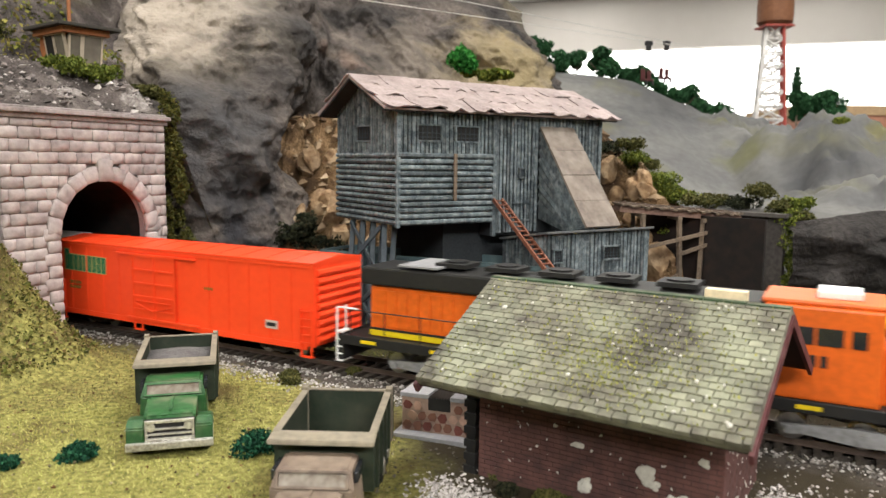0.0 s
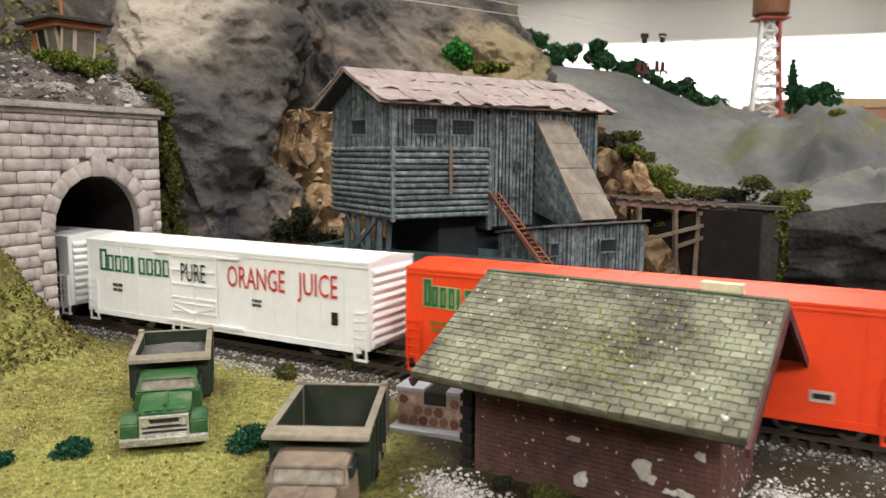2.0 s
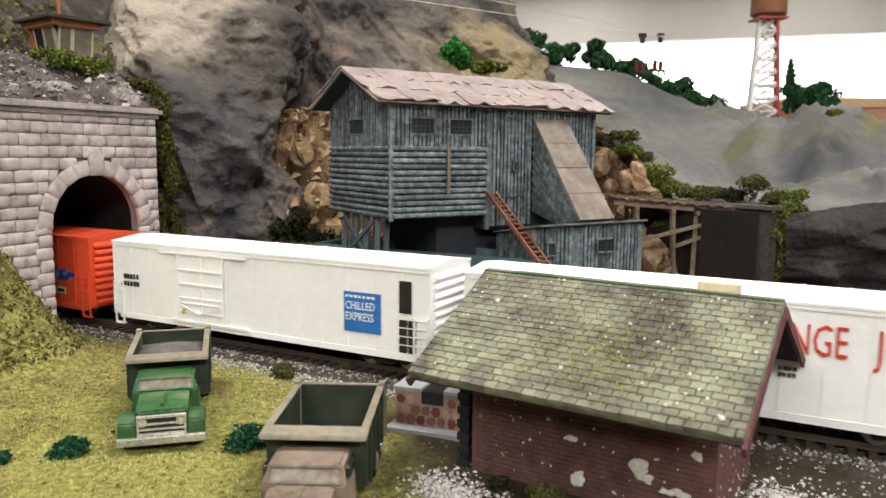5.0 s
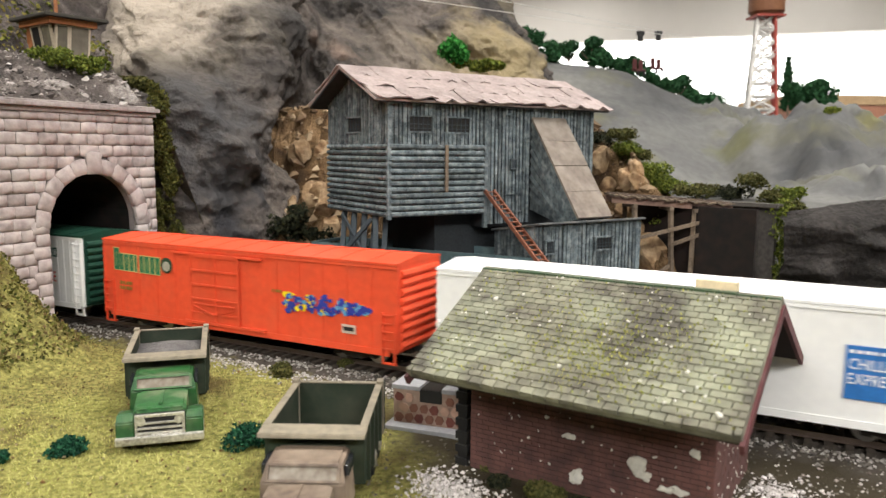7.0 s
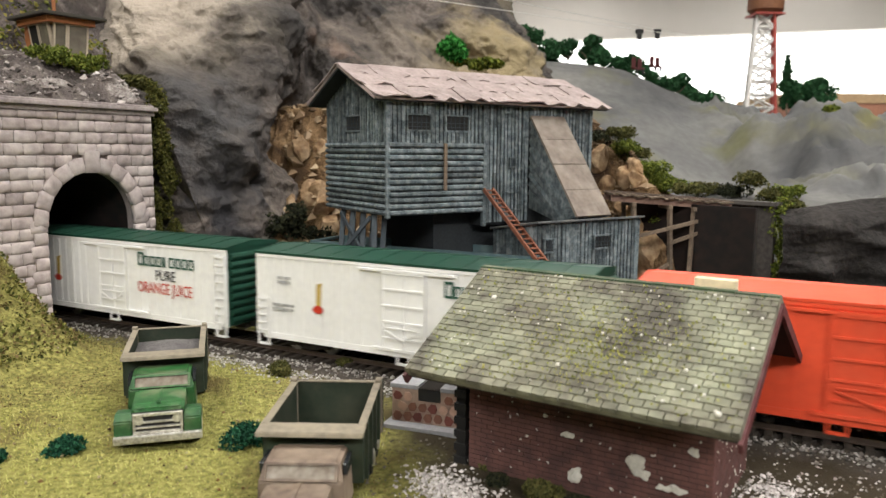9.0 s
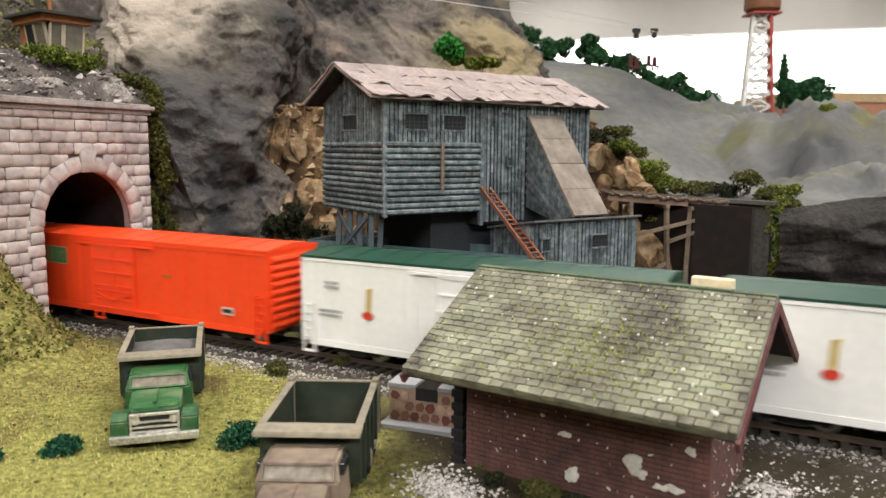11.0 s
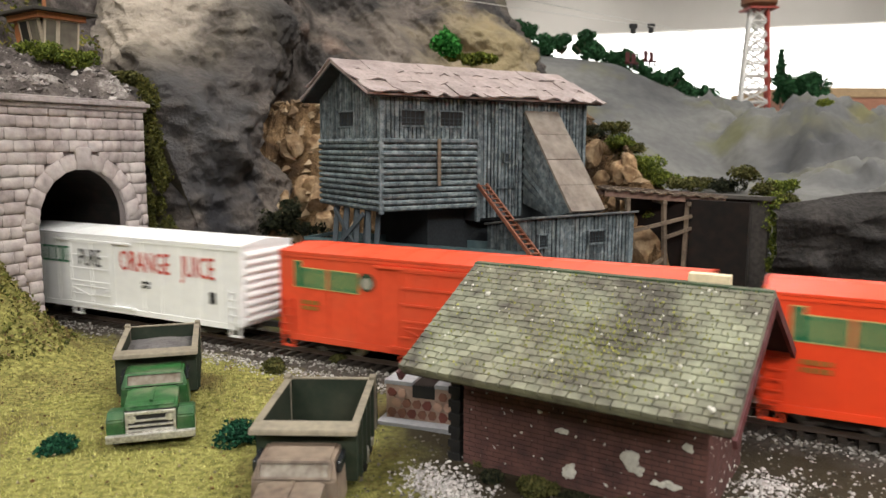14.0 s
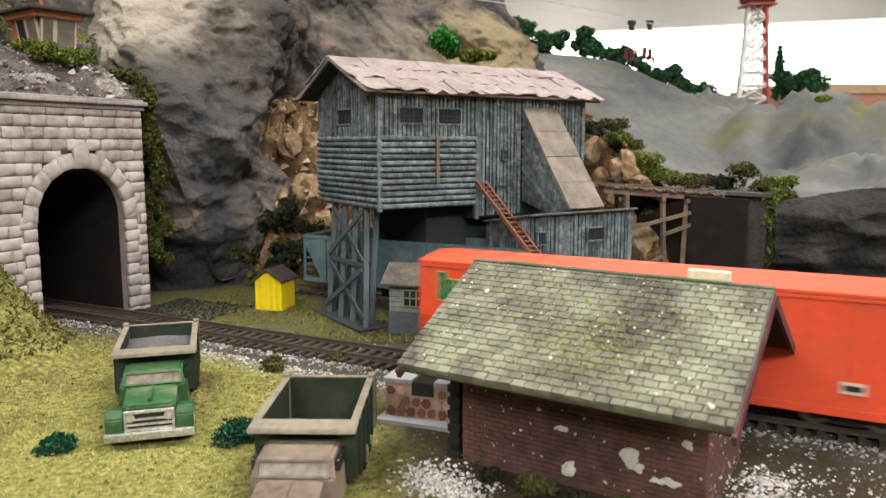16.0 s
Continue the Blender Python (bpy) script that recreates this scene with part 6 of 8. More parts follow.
    bmesh.ops.bevel(bm, geom=bm.edges[:], offset=0.0004, segments=2, affect="EDGES")
    part("cab_guard", bm, rim_m, bd, "tan cab guard over the roof")
    for sx in (-1, 1):
        part("tail_post", boxes((sx * wb - 0.0011, sx * wb + 0.0011, y1 - 0.003, y1 + 0.0008, z0, z1 + 0.0032), bev=0.0004), rim_m, bd)
        for q in range(5):
            yy = y0 + 0.003 + q * 0.0100
            part("side_rib", boxes((sx * (wb + 0.0005) - 0.0006, sx * (wb + 0.0005) + 0.0006, yy, yy + 0.0016, z0, z1)), bed_m, bd)
    if load:
        bm = bmesh.new()
        bmesh.ops.create_grid(bm, x_segments=26, y_segments=40, size=1)
        for v in bm.verts:
            x, y = v.co.x, v.co.y
            v.co = Vector((x * (wb - 0.0012), (y0 + y1) / 2 + y * (y1 - y0) / 2 * 0.97, 0.0245 + 0.0075 * (1 - x * x) * (1 - y * y) + 0.0008 * noise.noise(Vector((x * 9, y * 14, 0)))))
        part("load", bm, mat("grey_gravel_load", (0.13, 0.12, 0.12), (0.07, 0.065, 0.065), rough=0.95, scale=500, bump=0.9), t, "heaped grey gravel load")
    else:
        part("bed_floor", boxes((-wb + 0.001, wb - 0.001, y0 + 0.001, y1 - 0.001, z0 + th, z0 + 0.0025)), mat("dusty_bed_floor", (0.15, 0.12, 0.095), (0.10, 0.08, 0.065), rough=0.9, scale=150, bump=0.3), t)
    for y, xs in ((0.0072, (-0.0112, 0.0112)), (0.0600, (-0.0108, 0.0108)), (0.0735, (-0.0108, 0.0108))):
        for x in xs:
            bm = bmesh.new()
            wd = 0.0022 if y < 0.02 else 0.0034
            bar(bm, (x - wd, y, 0.0057), (x + wd, y, 0.0057), 0.0057, 20)
            bmesh.ops.bevel(bm, geom=bm.edges[:], offset=0.0006, segments=2, affect="EDGES")
            wl = part("wheel", bm, tyre, t)
            bm = bmesh.new()
            o = math.copysign(wd + 0.0002, x)
            bar(bm, (x + o - 0.0004, y, 0.0057), (x + o + 0.0004, y, 0.0057), 0.0030, 14, 0.0026)
            part("rim", bm, chrome, wl)
    # the toy is squat: its upper works are low
    for o in t.children_recursive:
        if o.name.startswith("windscreen"):
            continue
        for v in o.data.vertices:
            if v.co.z > 0.013:
                v.co.z = 0.013 + (v.co.z - 0.013) * 0.5
    return t


CAB_G = mat("worn_green_cab", (0.026, 0.115, 0.030), (0.014, 0.060, 0.018), rough=0.45, scale=160, bump=0.15, dust=0.75, dust_c=(0.19, 0.18, 0.12), spec=0.45)
CAB_B = mat("dusty_brown_cab", (0.20, 0.148, 0.112), (0.085, 0.060, 0.046), rough=0.6, scale=130, bump=0.2, dust=0.6, dust_c=(0.27, 0.22, 0.17))
dump_truck(pose(-0.0925, 0.2475, -0.0053, 0, 0, 16), CAB_G, "worn green toy dump truck loaded with grey gravel", True)
dump_truck(pose(-0.0345, 0.1690, -0.0053, 0, 0, -2), CAB_B, "dusty brown toy dump truck with an empty olive bed", False)


# ---- stone barbecue beside the shed ----
def barbecue():
    t = thing("stone_barbecue", pose(-0.0145, 0.2715, -0.0050, 0, 0, -20), "flagstone outdoor barbecue with grey slab top on a grey base", "barbecue")
    slab = mat("pale_grey_slab", (0.34, 0.34, 0.36), (0.25, 0.25, 0.27), rough=0.8, scale=200, bump=0.2)
    mort = mat("pinkish_flag_mortar", (0.42, 0.30, 0.25), rough=0.9, scale=200, bump=0.2)
    part("base_slab", boxes((-0.002, 0.034, -0.0050, 0.014, -0.001, 0.0018), bev=0.0003), slab, t)
    part("core", boxes((0.0, 0.032, 0.0, 0.012, 0.0018, 0.0145)), mort, t)
    part("top_slab", boxes((-0.0006, 0.0105, -0.0006, 0.0126, 0.0145, 0.0162), bev=0.0003), slab, t)
    part("top_slab", boxes((0.0190, 0.0326, -0.0006, 0.0126, 0.0145, 0.0162), bev=0.0003), slab, t)
    part("fire_pit", boxes((0.0105, 0.0190, -0.0004, 0.0120, 0.0105, 0.0150)), M_BLACK, t)
    bm = bmesh.new()
    for i in range(8):
        box(bm, 0.0110 + i * 0.0010, 0.0114 + i * 0.0010, -0.0006, 0.0120, 0.0150, 0.0156)
    part("grate", bm, M_UNDER, t)
    rnd = random.Random(6)
    fl = [mat("dark_red_flag", (0.16, 0.05, 0.04), scale=200, bump=0.2), mat("pink_flag", (0.50, 0.32, 0.25), scale=200, bump=0.2), mat("brown_flag", (0.22, 0.10, 0.07), scale=200, bump=0.2)]
    for i in range(8):
        for j in range(3):
            cx, cz = 0.0022 + i * 0.0040 + (0.002 if j % 2 else 0), 0.0040 + j * 0.0038
            if cx > 0.0310 or (0.0100 < cx < 0.0195 and cz > 0.010):
                continue
            bm = bmesh.new()
            k = 6
            ring = [(cx + 0.0020 * rnd.uniform(0.75, 1.1) * math.cos(6.283 * q / k), cz + 0.0020 * rnd.uniform(0.75, 1.1) * math.sin(6.283 * q / k)) for q in range(k)]
            prism(bm, ring, -0.0004, 0.0003)
            part("flagstone", bm, fl[rnd.randrange(3)], t)


barbecue()


# ---- small buildings and rolling stock beyond the track ----
def yellow_hut():
    t = thing("tool_hut", pose(-0.1045, 0.4570, -0.0050, 0, 0, -14), "bright yellow boarded tool hut with a dark gable roof", "hut")
    L, W, h = 0.0170, 0.0190, 0.0185
    part("wall", boxes((0, L, 0, W, 0, h)), M_YEL, t)
    for i in range(9):
        part("board", boxes((i * L / 9 + 0.0001, (i + 1) * L / 9 - 0.0002, -0.0004, 0.0002, 0, h + 0.0062 * (1 - abs(i - 4) / 4.5))), M_YEL, t)
    for i in range(9):
        part("board", boxes((-0.0004, 0.0002, i * W / 9 + 0.0001, (i + 1) * W / 9 - 0.0002, 0, h)), M_YEL, t)
    bm = bmesh.new()
    v = [[bm.verts.new((x, y, z)) for x, z in ((0, h), (L, h), (L / 2, h + 0.0064))] for y in (0.0, W)]
    bm.faces.new(v[0]), bm.faces.new(v[1][::-1])
    for i in range(3):
        bm.faces.new((v[0][i], v[1][i], v[1][(i + 1) % 3], v[0][(i + 1) % 3]))
    part("gable", bm, M_YEL, t)
    dark = mat("dark_brown_roofing", (0.045, 0.035, 0.034), rough=0.8, scale=200, bump=0.3)
    for sx in (-1, 1):
        m = pose(L / 2, 0, h + 0.0070) @ pose(0, 0, 0, 0, sx * 36)
        x0, x1 = (0, 0.0125) if sx > 0 else (-0.0125, 0)
        part("roof", boxes((x0, x1, -0.0025, W + 0.002, -0.0004, 0.0006), bev=0.0002), dark, t, m=m)
    part("window", boxes((-0.0008, -0.0003, 0.0100, 0.0135, 0.0090, 0.0150)), M_GLASS, t)


yellow_hut()


def scale_house():
    t = thing("scale_house", pose(-0.0195, 0.4020, -0.0055, 0, 0, -16), "grey weathered scale house with a brown gable roof", "hut")
    g = mat("pale_grey_boards", (0.22, 0.23, 0.23), (0.14, 0.15, 0.15), rough=0.85, scale=250, bump=0.5, dust=0.3)
    L, W, h = 0.030, 0.022, 0.0290
    part("wall", boxes((0, L, 0, W, 0.0120, h)), g, t)
    part("plinth", boxes((-0.0006, L + 0.0006, -0.0006, W + 0.0006, 0, 0.0120)), mat("slate_blue_plinth", (0.10, 0.115, 0.14), rough=0.85, scale=200, bump=0.3), t)
    for i in range(6):
        part("board", boxes((-0.0003, L, -0.0005, 0.0001, 0.0122 + i * 0.0028, 0.0147 + i * 0.0028)), g, t)
    w = part("window", boxes((0.008, 0.022, -0.0009, -0.0004, 0.0160, 0.0245)), M_GLASS, t)
    bm = bmesh.new()
    for i in range(5):
        box(bm, 0.0078 + i * 0.0035, 0.0084 + i * 0.0035, -0.0015, -0.0008, 0.0155, 0.0250)
    for i in range(3):
        box(bm, 0.0078, 0.0224, -0.0015, -0.0008, 0.0155 + i * 0.0043, 0.0161 + i * 0.0043)
    part("window_frame", bm, g, w)
    br = mat("brown_shake_roof", (0.085, 0.068, 0.058), (0.045, 0.036, 0.031), rough=0.9, scale=250, bump=0.6, dust=0.15)
    bm = bmesh.new()
    v = [[bm.verts.new((x, y, z)) for y, z in ((-0.005, h - 0.001), (W / 2, h + 0.0085), (W + 0.004, h - 0.001), (W + 0.004, h - 0.002), (W / 2, h + 0.007), (-0.005, h - 0.002))] for x in (-0.004, L + 0.004)]
    bm.faces.new(v[0]), bm.faces.new(v[1][::-1])
    for i in range(6):
        bm.faces.new((v[0][i], v[1][i], v[1][(i + 1) % 6], v[0][(i + 1) % 6]))
    part("roof", bm, br, t)
    bm = bmesh.new()
    for x in (0.0, L - 0.001):
        q = [[bm.verts.new((x + d, y, z)) for y, z in ((0, h), (W, h), (W / 2, h + 0.0068))] for d in (0, 0.001)]
        bm.faces.new(q[0]), bm.faces.new(q[1][::-1])
    part("gable", bm, g, t)


scale_house()


def hopper():
    blue = mat("blue_grey_hopper_paint", (0.095, 0.15, 0.165), (0.06, 0.10, 0.115), rough=0.6, scale=110, bump=0.15, dust=0.25, dust_c=(0.22, 0.25, 0.25), vary=0.03)
    t = thing("hopper_car", track_pose(-0.012, 0.146, -0.0045), "blue-grey ribbed coal hopper standing on the siding", "freight car")
    h, W, z0, z1 = 0.080, 0.0340, 0.0110, 0.0410
    bm = bmesh.new()
    for y in (-W / 2, W / 2):
        prism(bm, [(-h, z1), (-h, z1 - 0.004), (-h + 0.014, z0 + 0.001), (h - 0.014, z0 + 0.001), (h, z1 - 0.004), (h, z1)], y - 0.0006, y + 0.0006)
    part("side_sheet", bm, blue, t)
    part("top_rail", boxes((-h, h, -W / 2 - 0.0012, -W / 2 + 0.0008, z1 - 0.002, z1), (-h, h, W / 2 - 0.0008, W / 2 + 0.0012, z1 - 0.002, z1), (-h, -h + 0.002, -W / 2, W / 2, z1 - 0.002, z1), (h - 0.002, h, -W / 2, W / 2, z1 - 0.002, z1)), blue, t)
    part("side_sill", boxes((-h, h, -W / 2 - 0.001, -W / 2 + 0.001, z0 - 0.001, z0 + 0.0014), (-h, h, W / 2 - 0.001, W / 2 + 0.001, z0 - 0.001, z0 + 0.0014)), blue, t)
    for i in range(11):
        x = -h + 0.018 + i * (2 * h - 0.036) / 10
        part("side_rib", boxes((x - 0.0008, x + 0.0008, -W / 2 - 0.0016, -W / 2, z0, z1 - 0.002)), blue, t)
    for sx in (-1, 1):
        bm = bmesh.new()
        v = [bm.verts.new(p) for p in ((sx * (h - 0.001), -W / 2, z1 - 0.003), (sx * (h - 0.001), W / 2, z1 - 0.003), (sx * (h - 0.030), W / 2, z0), (sx * (h - 0.030), -W / 2, z0))]
        bm.faces.new(v)
        bmesh.ops.solidify(bm, geom=bm.faces[:], thickness=0.0008)
        part("slope_sheet", bm, blue, t)
        bm = bmesh.new()
        for y in (-W / 2, W / 2):
            box(bm, sx * (h - 0.001) - 0.0008, sx * (h - 0.001) + 0.0008, y - 0.0006, y + 0.0006, z0, z1)
        for i in range(6):
            box(bm, sx * (h - 0.0045) - 0.0035, sx * (h - 0.0045) + 0.0035, -W / 2 - 0.0010, -W / 2 - 0.0004, z0 + 0.002 + i * 0.0042, z0 + 0.0027 + i * 0.0042)
        part("ladder", bm, blue, t)
        part("coupler", boxes(tuple(sorted((sx * (h - 0.002), sx * (h + 0.010)))) + (-0.0016, 0.0016, 0.0060, 0.0088)), M_BLACK, t)
        bogie(t, sx * (h - 0.022), M_UNDER)
    part("centre_sill", boxes((-h, h, -0.003, 0.003, 0.0065, 0.0105)), M_UNDER, t)
    for x in (-0.03, 0.0, 0.03):
        part("discharge_chute", boxes((x - 0.008, x + 0.008, -0.013, 0.013, 0.0045, z0 + 0.001)), blue, t)


def loader():
    t = thing("wheel_loader", track_pose(0.2345, 0.0715, -0.0048, 2), "bright yellow wheeled crane truck parked beyond the track", "construction vehicle")
    tyre = mat("black_tyre", (0.014, 0.014, 0.015))
    # local: x along its length, -y faces the track
    part("deck", boxes((-0.062, 0.050, -0.0125, 0.0125, 0.0085, 0.0145), bev=0.0005), M_YEL, t)
    part("engine_hood", boxes((-0.036, -0.0205, -0.0110, 0.0110, 0.0145, 0.0275), bev=0.0008), M_YEL, t)
    for i in range(2):
        part("hood_panel", boxes((-0.0350 + i * 0.0070, -0.0290 + i * 0.0070, -0.0116, -0.0108, 0.0165, 0.0255), bev=0.0002), M_YEL, t)
    bm = bmesh.new()
    bar(bm, (-0.0345, -0.004, 0.027), (-0.0345, -0.004, 0.0335), 0.0012, 8)
    part("exhaust", bm, M_YEL, t)
    bm = bmesh.new()
    bar(bm, (-0.029, -0.004, 0.027), (-0.029, -0.004, 0.0295), 0.0018, 10)
    part("air_filter", bm, M_YEL, t)
    c = part("cab", boxes((-0.0160, 0.0120, -0.0110, 0.0110, 0.0145, 0.0230), (-0.0160, -0.0140, -0.0110, 0.0110, 0.0230, 0.0380), (0.0105, 0.0120, -0.0110, -0.0095, 0.0230, 0.0380), (0.0105, 0.0120, 0.0095, 0.0110, 0.0230, 0.0380), (-0.0030, -0.0012, -0.0110, -0.0095, 0.0230, 0.0380), (-0.0170, 0.0130, -0.0115, 0.0115, 0.0380, 0.0400)), M_YEL, t)
    part("side_window", boxes((-0.0135, -0.0032, -0.0102, -0.0098, 0.0232, 0.0378)), M_GLASS, c)
    part("side_window", boxes((-0.0010, 0.0103, -0.0102, -0.0098, 0.0232, 0.0378)), M_GLASS, c)
    part("door", boxes((-0.0135, -0.0025, -0.0116, -0.0109, 0.0150, 0.0228), bev=0.0002), M_YEL, c)
    part("skirt", boxes((-0.0165, 0.0165, -0.0122, -0.0095, 0.0040, 0.0145), bev=0.0004), M_YEL, t)
    for i in range(4):
        part("cab_step", boxes((-0.0155, -0.0075, -0.0135, -0.0120, 0.0045 + i * 0.0028, 0.0058 + i * 0.0028)), M_YEL, t)
    part("tread_gap", boxes((-0.0152, -0.0078, -0.0124, -0.0121, 0.0042, 0.0150)), M_BLACK, t)
    for i in range(2):
        part("skirt_slot", boxes((-0.0040, 0.0080, -0.0125, -0.0121, 0.0095 + i * 0.0024, 0.0103 + i * 0.0024)), M_BLACK, t)
    bm = bmesh.new()
    beam(bm, (0.0165, -0.0105, 0.0230), (0.0115, -0.0105, 0.0385), 0.0016, 0.0016)
    part("front_pillar", bm, M_YEL, t)
    part("door_handle", boxes((-0.0060, -0.0035, -0.0124, -0.0116, 0.0205, 0.0212)), M_BLACK, t)
    bm = bmesh.new()
    beam(bm, (-0.0200, -0.0085, 0.010), (-0.0175, -0.0085, 0.0355), 0.003, 0.003)
    part("boom_post", bm, M_YEL, t)
    for x in (-0.0400, -0.012, 0.012, 0.034):
        for y in (-0.0105, 0.0105):
            bm = bmesh.new()
            bar(bm, (x, y - 0.0032, 0.0062), (x, y + 0.0032, 0.0062), 0.0062, 22)
            for q in range(22):
                a = q * math.pi / 11
                box(bm, x + 0.0062 * math.cos(a) - 0.0005, x + 0.0062 * math.cos(a) + 0.0005, y - 0.003, y + 0.003, 0.0062 + 0.0062 * math.sin(a) - 0.0005, 0.0062 + 0.0062 * math.sin(a) + 0.0005)
            w = part("wheel", bm, tyre, t)
            bm = bmesh.new()
            o = math.copysign(0.0034, y)
            bar(bm, (x, y + o - 0.0003, 0.0062), (x, y + o + 0.0003, 0.0062), 0.0034, 14)
            part("rim", bm, M_TRUCKGREY, w)


# ---- loose ballast, grass ----
def litter():
    def on_ground(px, py, size, name, m, label, cat, lift=0.25):
        pz = ground_z(px, py) + size * lift
        scatter(name, np.stack([px, py, pz], -1), size, m, 0.75, 0.5, label, cat)

    k = 5200
    s = -0.17 + 0.52 * RNG.random(k)
    v = RNG.normal(0, 1, k)
    n = 0.0175 + np.where(v > 0, 0.012, -0.012) + v * 0.0055
    px = SIDE.x + TA.x * s + TN.x * n
    py = SIDE.y + TA.y * s + TN.y * n
    on_ground(px, py, 0.0005 + 0.0007 * RNG.random(k) ** 2, "ballast", island_mat("mixed_grey_ballast", [(0.05, 0.045, 0.04), (0.16, 0.145, 0.13), (0.42, 0.40, 0.38), (0.10, 0.08, 0.07)]), "loose mixed grey ballast along the track", "gravel")
    k = 1300
    s = -0.10 + 0.16 * RNG.random(k)
    n = -0.006 - np.abs(RNG.normal(0, 0.006, k)) * (0.5 + RNG.random(k))
    px = SIDE.x + TA.x * s + TN.x * n
    py = SIDE.y + TA.y * s + TN.y * n
    on_ground(px, py, 0.0004 + 0.0006 * RNG.random(k) ** 2, "pale_gravel", island_mat("pale_gravel_bits", [(0.14, 0.13, 0.12), (0.34, 0.32, 0.30), (0.55, 0.53, 0.51), (0.2, 0.18, 0.16)]), "pale gravel strewn beside the rails", "gravel")
    # soot and coal between the portal and the yellow hut
    k = 2600
    s = PORTAL_S + 0.004 + 0.060 * RNG.random(k) ** 1.6
    n = 0.034 + 0.050 * RNG.random(k)
    px = SIDE.x + TA.x * s + TN.x * n
    py = SIDE.y + TA.y * s + TN.y * n
    on_ground(px, py, 0.0004 + 0.0010 * RNG.random(k) ** 3, "coal_spill", island_mat("black_coal_bits", [(0.006, 0.006, 0.007), (0.018, 0.017, 0.018), (0.05, 0.048, 0.05), (0.012, 0.010, 0.010)]), "black coal and soot spilled by the tunnel mouth", "coal")
    # white gravel round the shed
    cen = [(0.004, 0.2200, 0.006, 520), (0.000, 0.229, 0.005, 130), (0.0110, 0.213, 0.005, 260), (0.104, 0.216, 0.006, 330), (0.098, 0.203, 0.006, 380), (0.125, 0.212, 0.016, 150), (0.092, 0.190, 0.006, 260)]
    px = np.concatenate([RNG.normal(a, r, q) for a, b, r, q in cen])
    py = np.concatenate([RNG.normal(b, r * 0.75, q) for a, b, r, q in cen])
    on_ground(px, py, 0.0003 + 0.0006 * RNG.random(len(px)) ** 2, "white_gravel", island_mat("white_gravel_bits", [(0.2, 0.185, 0.175), (0.45, 0.42, 0.41), (0.68, 0.64, 0.63), (0.3, 0.26, 0.25)]), "white gravel heaped round the shed", "gravel")
    k = 2600
    px, py = -0.045 + 0.24 * RNG.random(k), 0.165 + 0.13 * RNG.random(k)
    ok = (px > -0.03 - (py - 0.22) * 0.4)
    px, py = px[ok], py[ok]
    on_ground(px, py, 0.0003 + 0.0005 * RNG.random(len(px)) ** 2, "soil_grit", island_mat("grey_soil_grit", [(0.04, 0.034, 0.026), (0.085, 0.072, 0.055), (0.17, 0.15, 0.13), (0.06, 0.05, 0.03)]), "grey grit on the bare ground", "gravel")

    # grass fibres: thin blades
    def blades(px, py, length, width, material, name, label, lean=1.0):
        k = len(px)
        z = ground_z(px, py)
        a = RNG.random(k) * 6.283
        d = np.stack([np.cos(a) * lean, np.sin(a) * lean, 0.35 + 0.8 * RNG.random(k)], -1)
        d /= np.linalg.norm(d, axis=1)[:, None]
        side = np.stack([-np.sin(a), np.cos(a), 0 * a], -1) * (width / 2)
        p = np.stack([px, py, z - 0.0003], -1)
        L = (length * (0.5 + RNG.random(k)))[:, None]
        v = np.stack([p - side, p + side, p + d * L], 1).reshape(-1, 3)
        f = np.arange(3 * k).reshape(-1, 3)
        tagged(raw(name, v.tolist(), f.tolist(), material), label, "grass", kind="stuff")

    k = 95000
    px, py = -0.22 + 0.26 * RNG.random(k), 0.16 + 0.27 * RNG.random(k)
    dx, dy = px - SIDE.x, py - SIDE.y
    nn = dx * TN.x + dy * TN.y
    patch = fbm(px * 22, py * 22, 3, 3)
    ok = (nn < -0.008 + 0.004 * patch) & (px + 0.25 * py - 0.05 + 0.02 * patch < 0.0) & (py > 0.13)
    px, py, patch = px[ok], py[ok], patch[ok]
    light = patch < 0.30
    blades(px[light], py[light], np.full(light.sum(), 0.0017), 0.0004, island_mat("yellow_green_fibre", [(0.13, 0.14, 0.03), (0.31, 0.31, 0.08), (0.50, 0.46, 0.17)]), "short_grass", "yellow-green static grass")
    blades(px[~light], py[~light], np.full((~light).sum(), 0.0017), 0.0004, island_mat("brown_green_fibre", [(0.06, 0.05, 0.02), (0.15, 0.125, 0.04), (0.27, 0.20, 0.09)]), "dry_grass", "brownish dry static grass")
    # coarse turf clumps on the bank
    k = 5200
    px, py = -0.30 + 0.17 * RNG.random(k), 0.25 + 0.20 * RNG.random(k)
    z = ground_z(px, py)
    ok = z > 0.0005
    px, py, z = px[ok], py[ok], z[ok]
    v, f = [], []
    a, b = leaves(np.stack([np.repeat(px, 7), np.repeat(py, 7), np.repeat(z, 7)], -1) + RNG.normal(0, 0.0011, (len(px) * 7, 3)), np.full(len(px) * 7, 0.0017))
    tagged(raw("bank_turf", a.tolist(), b.tolist(), island_mat("bank_turf_mix", [(0.025, 0.030, 0.008), (0.09, 0.10, 0.020), (0.20, 0.19, 0.05), (0.12, 0.075, 0.035), (0.30, 0.27, 0.10)])), "coarse olive and brown turf on the bank", "grass", kind="stuff")
    # turf on the hillside over the tunnel
    k = 26000
    b, n = 0.10 + 0.45 * RNG.random(k), -0.22 + 0.40 * RNG.random(k)
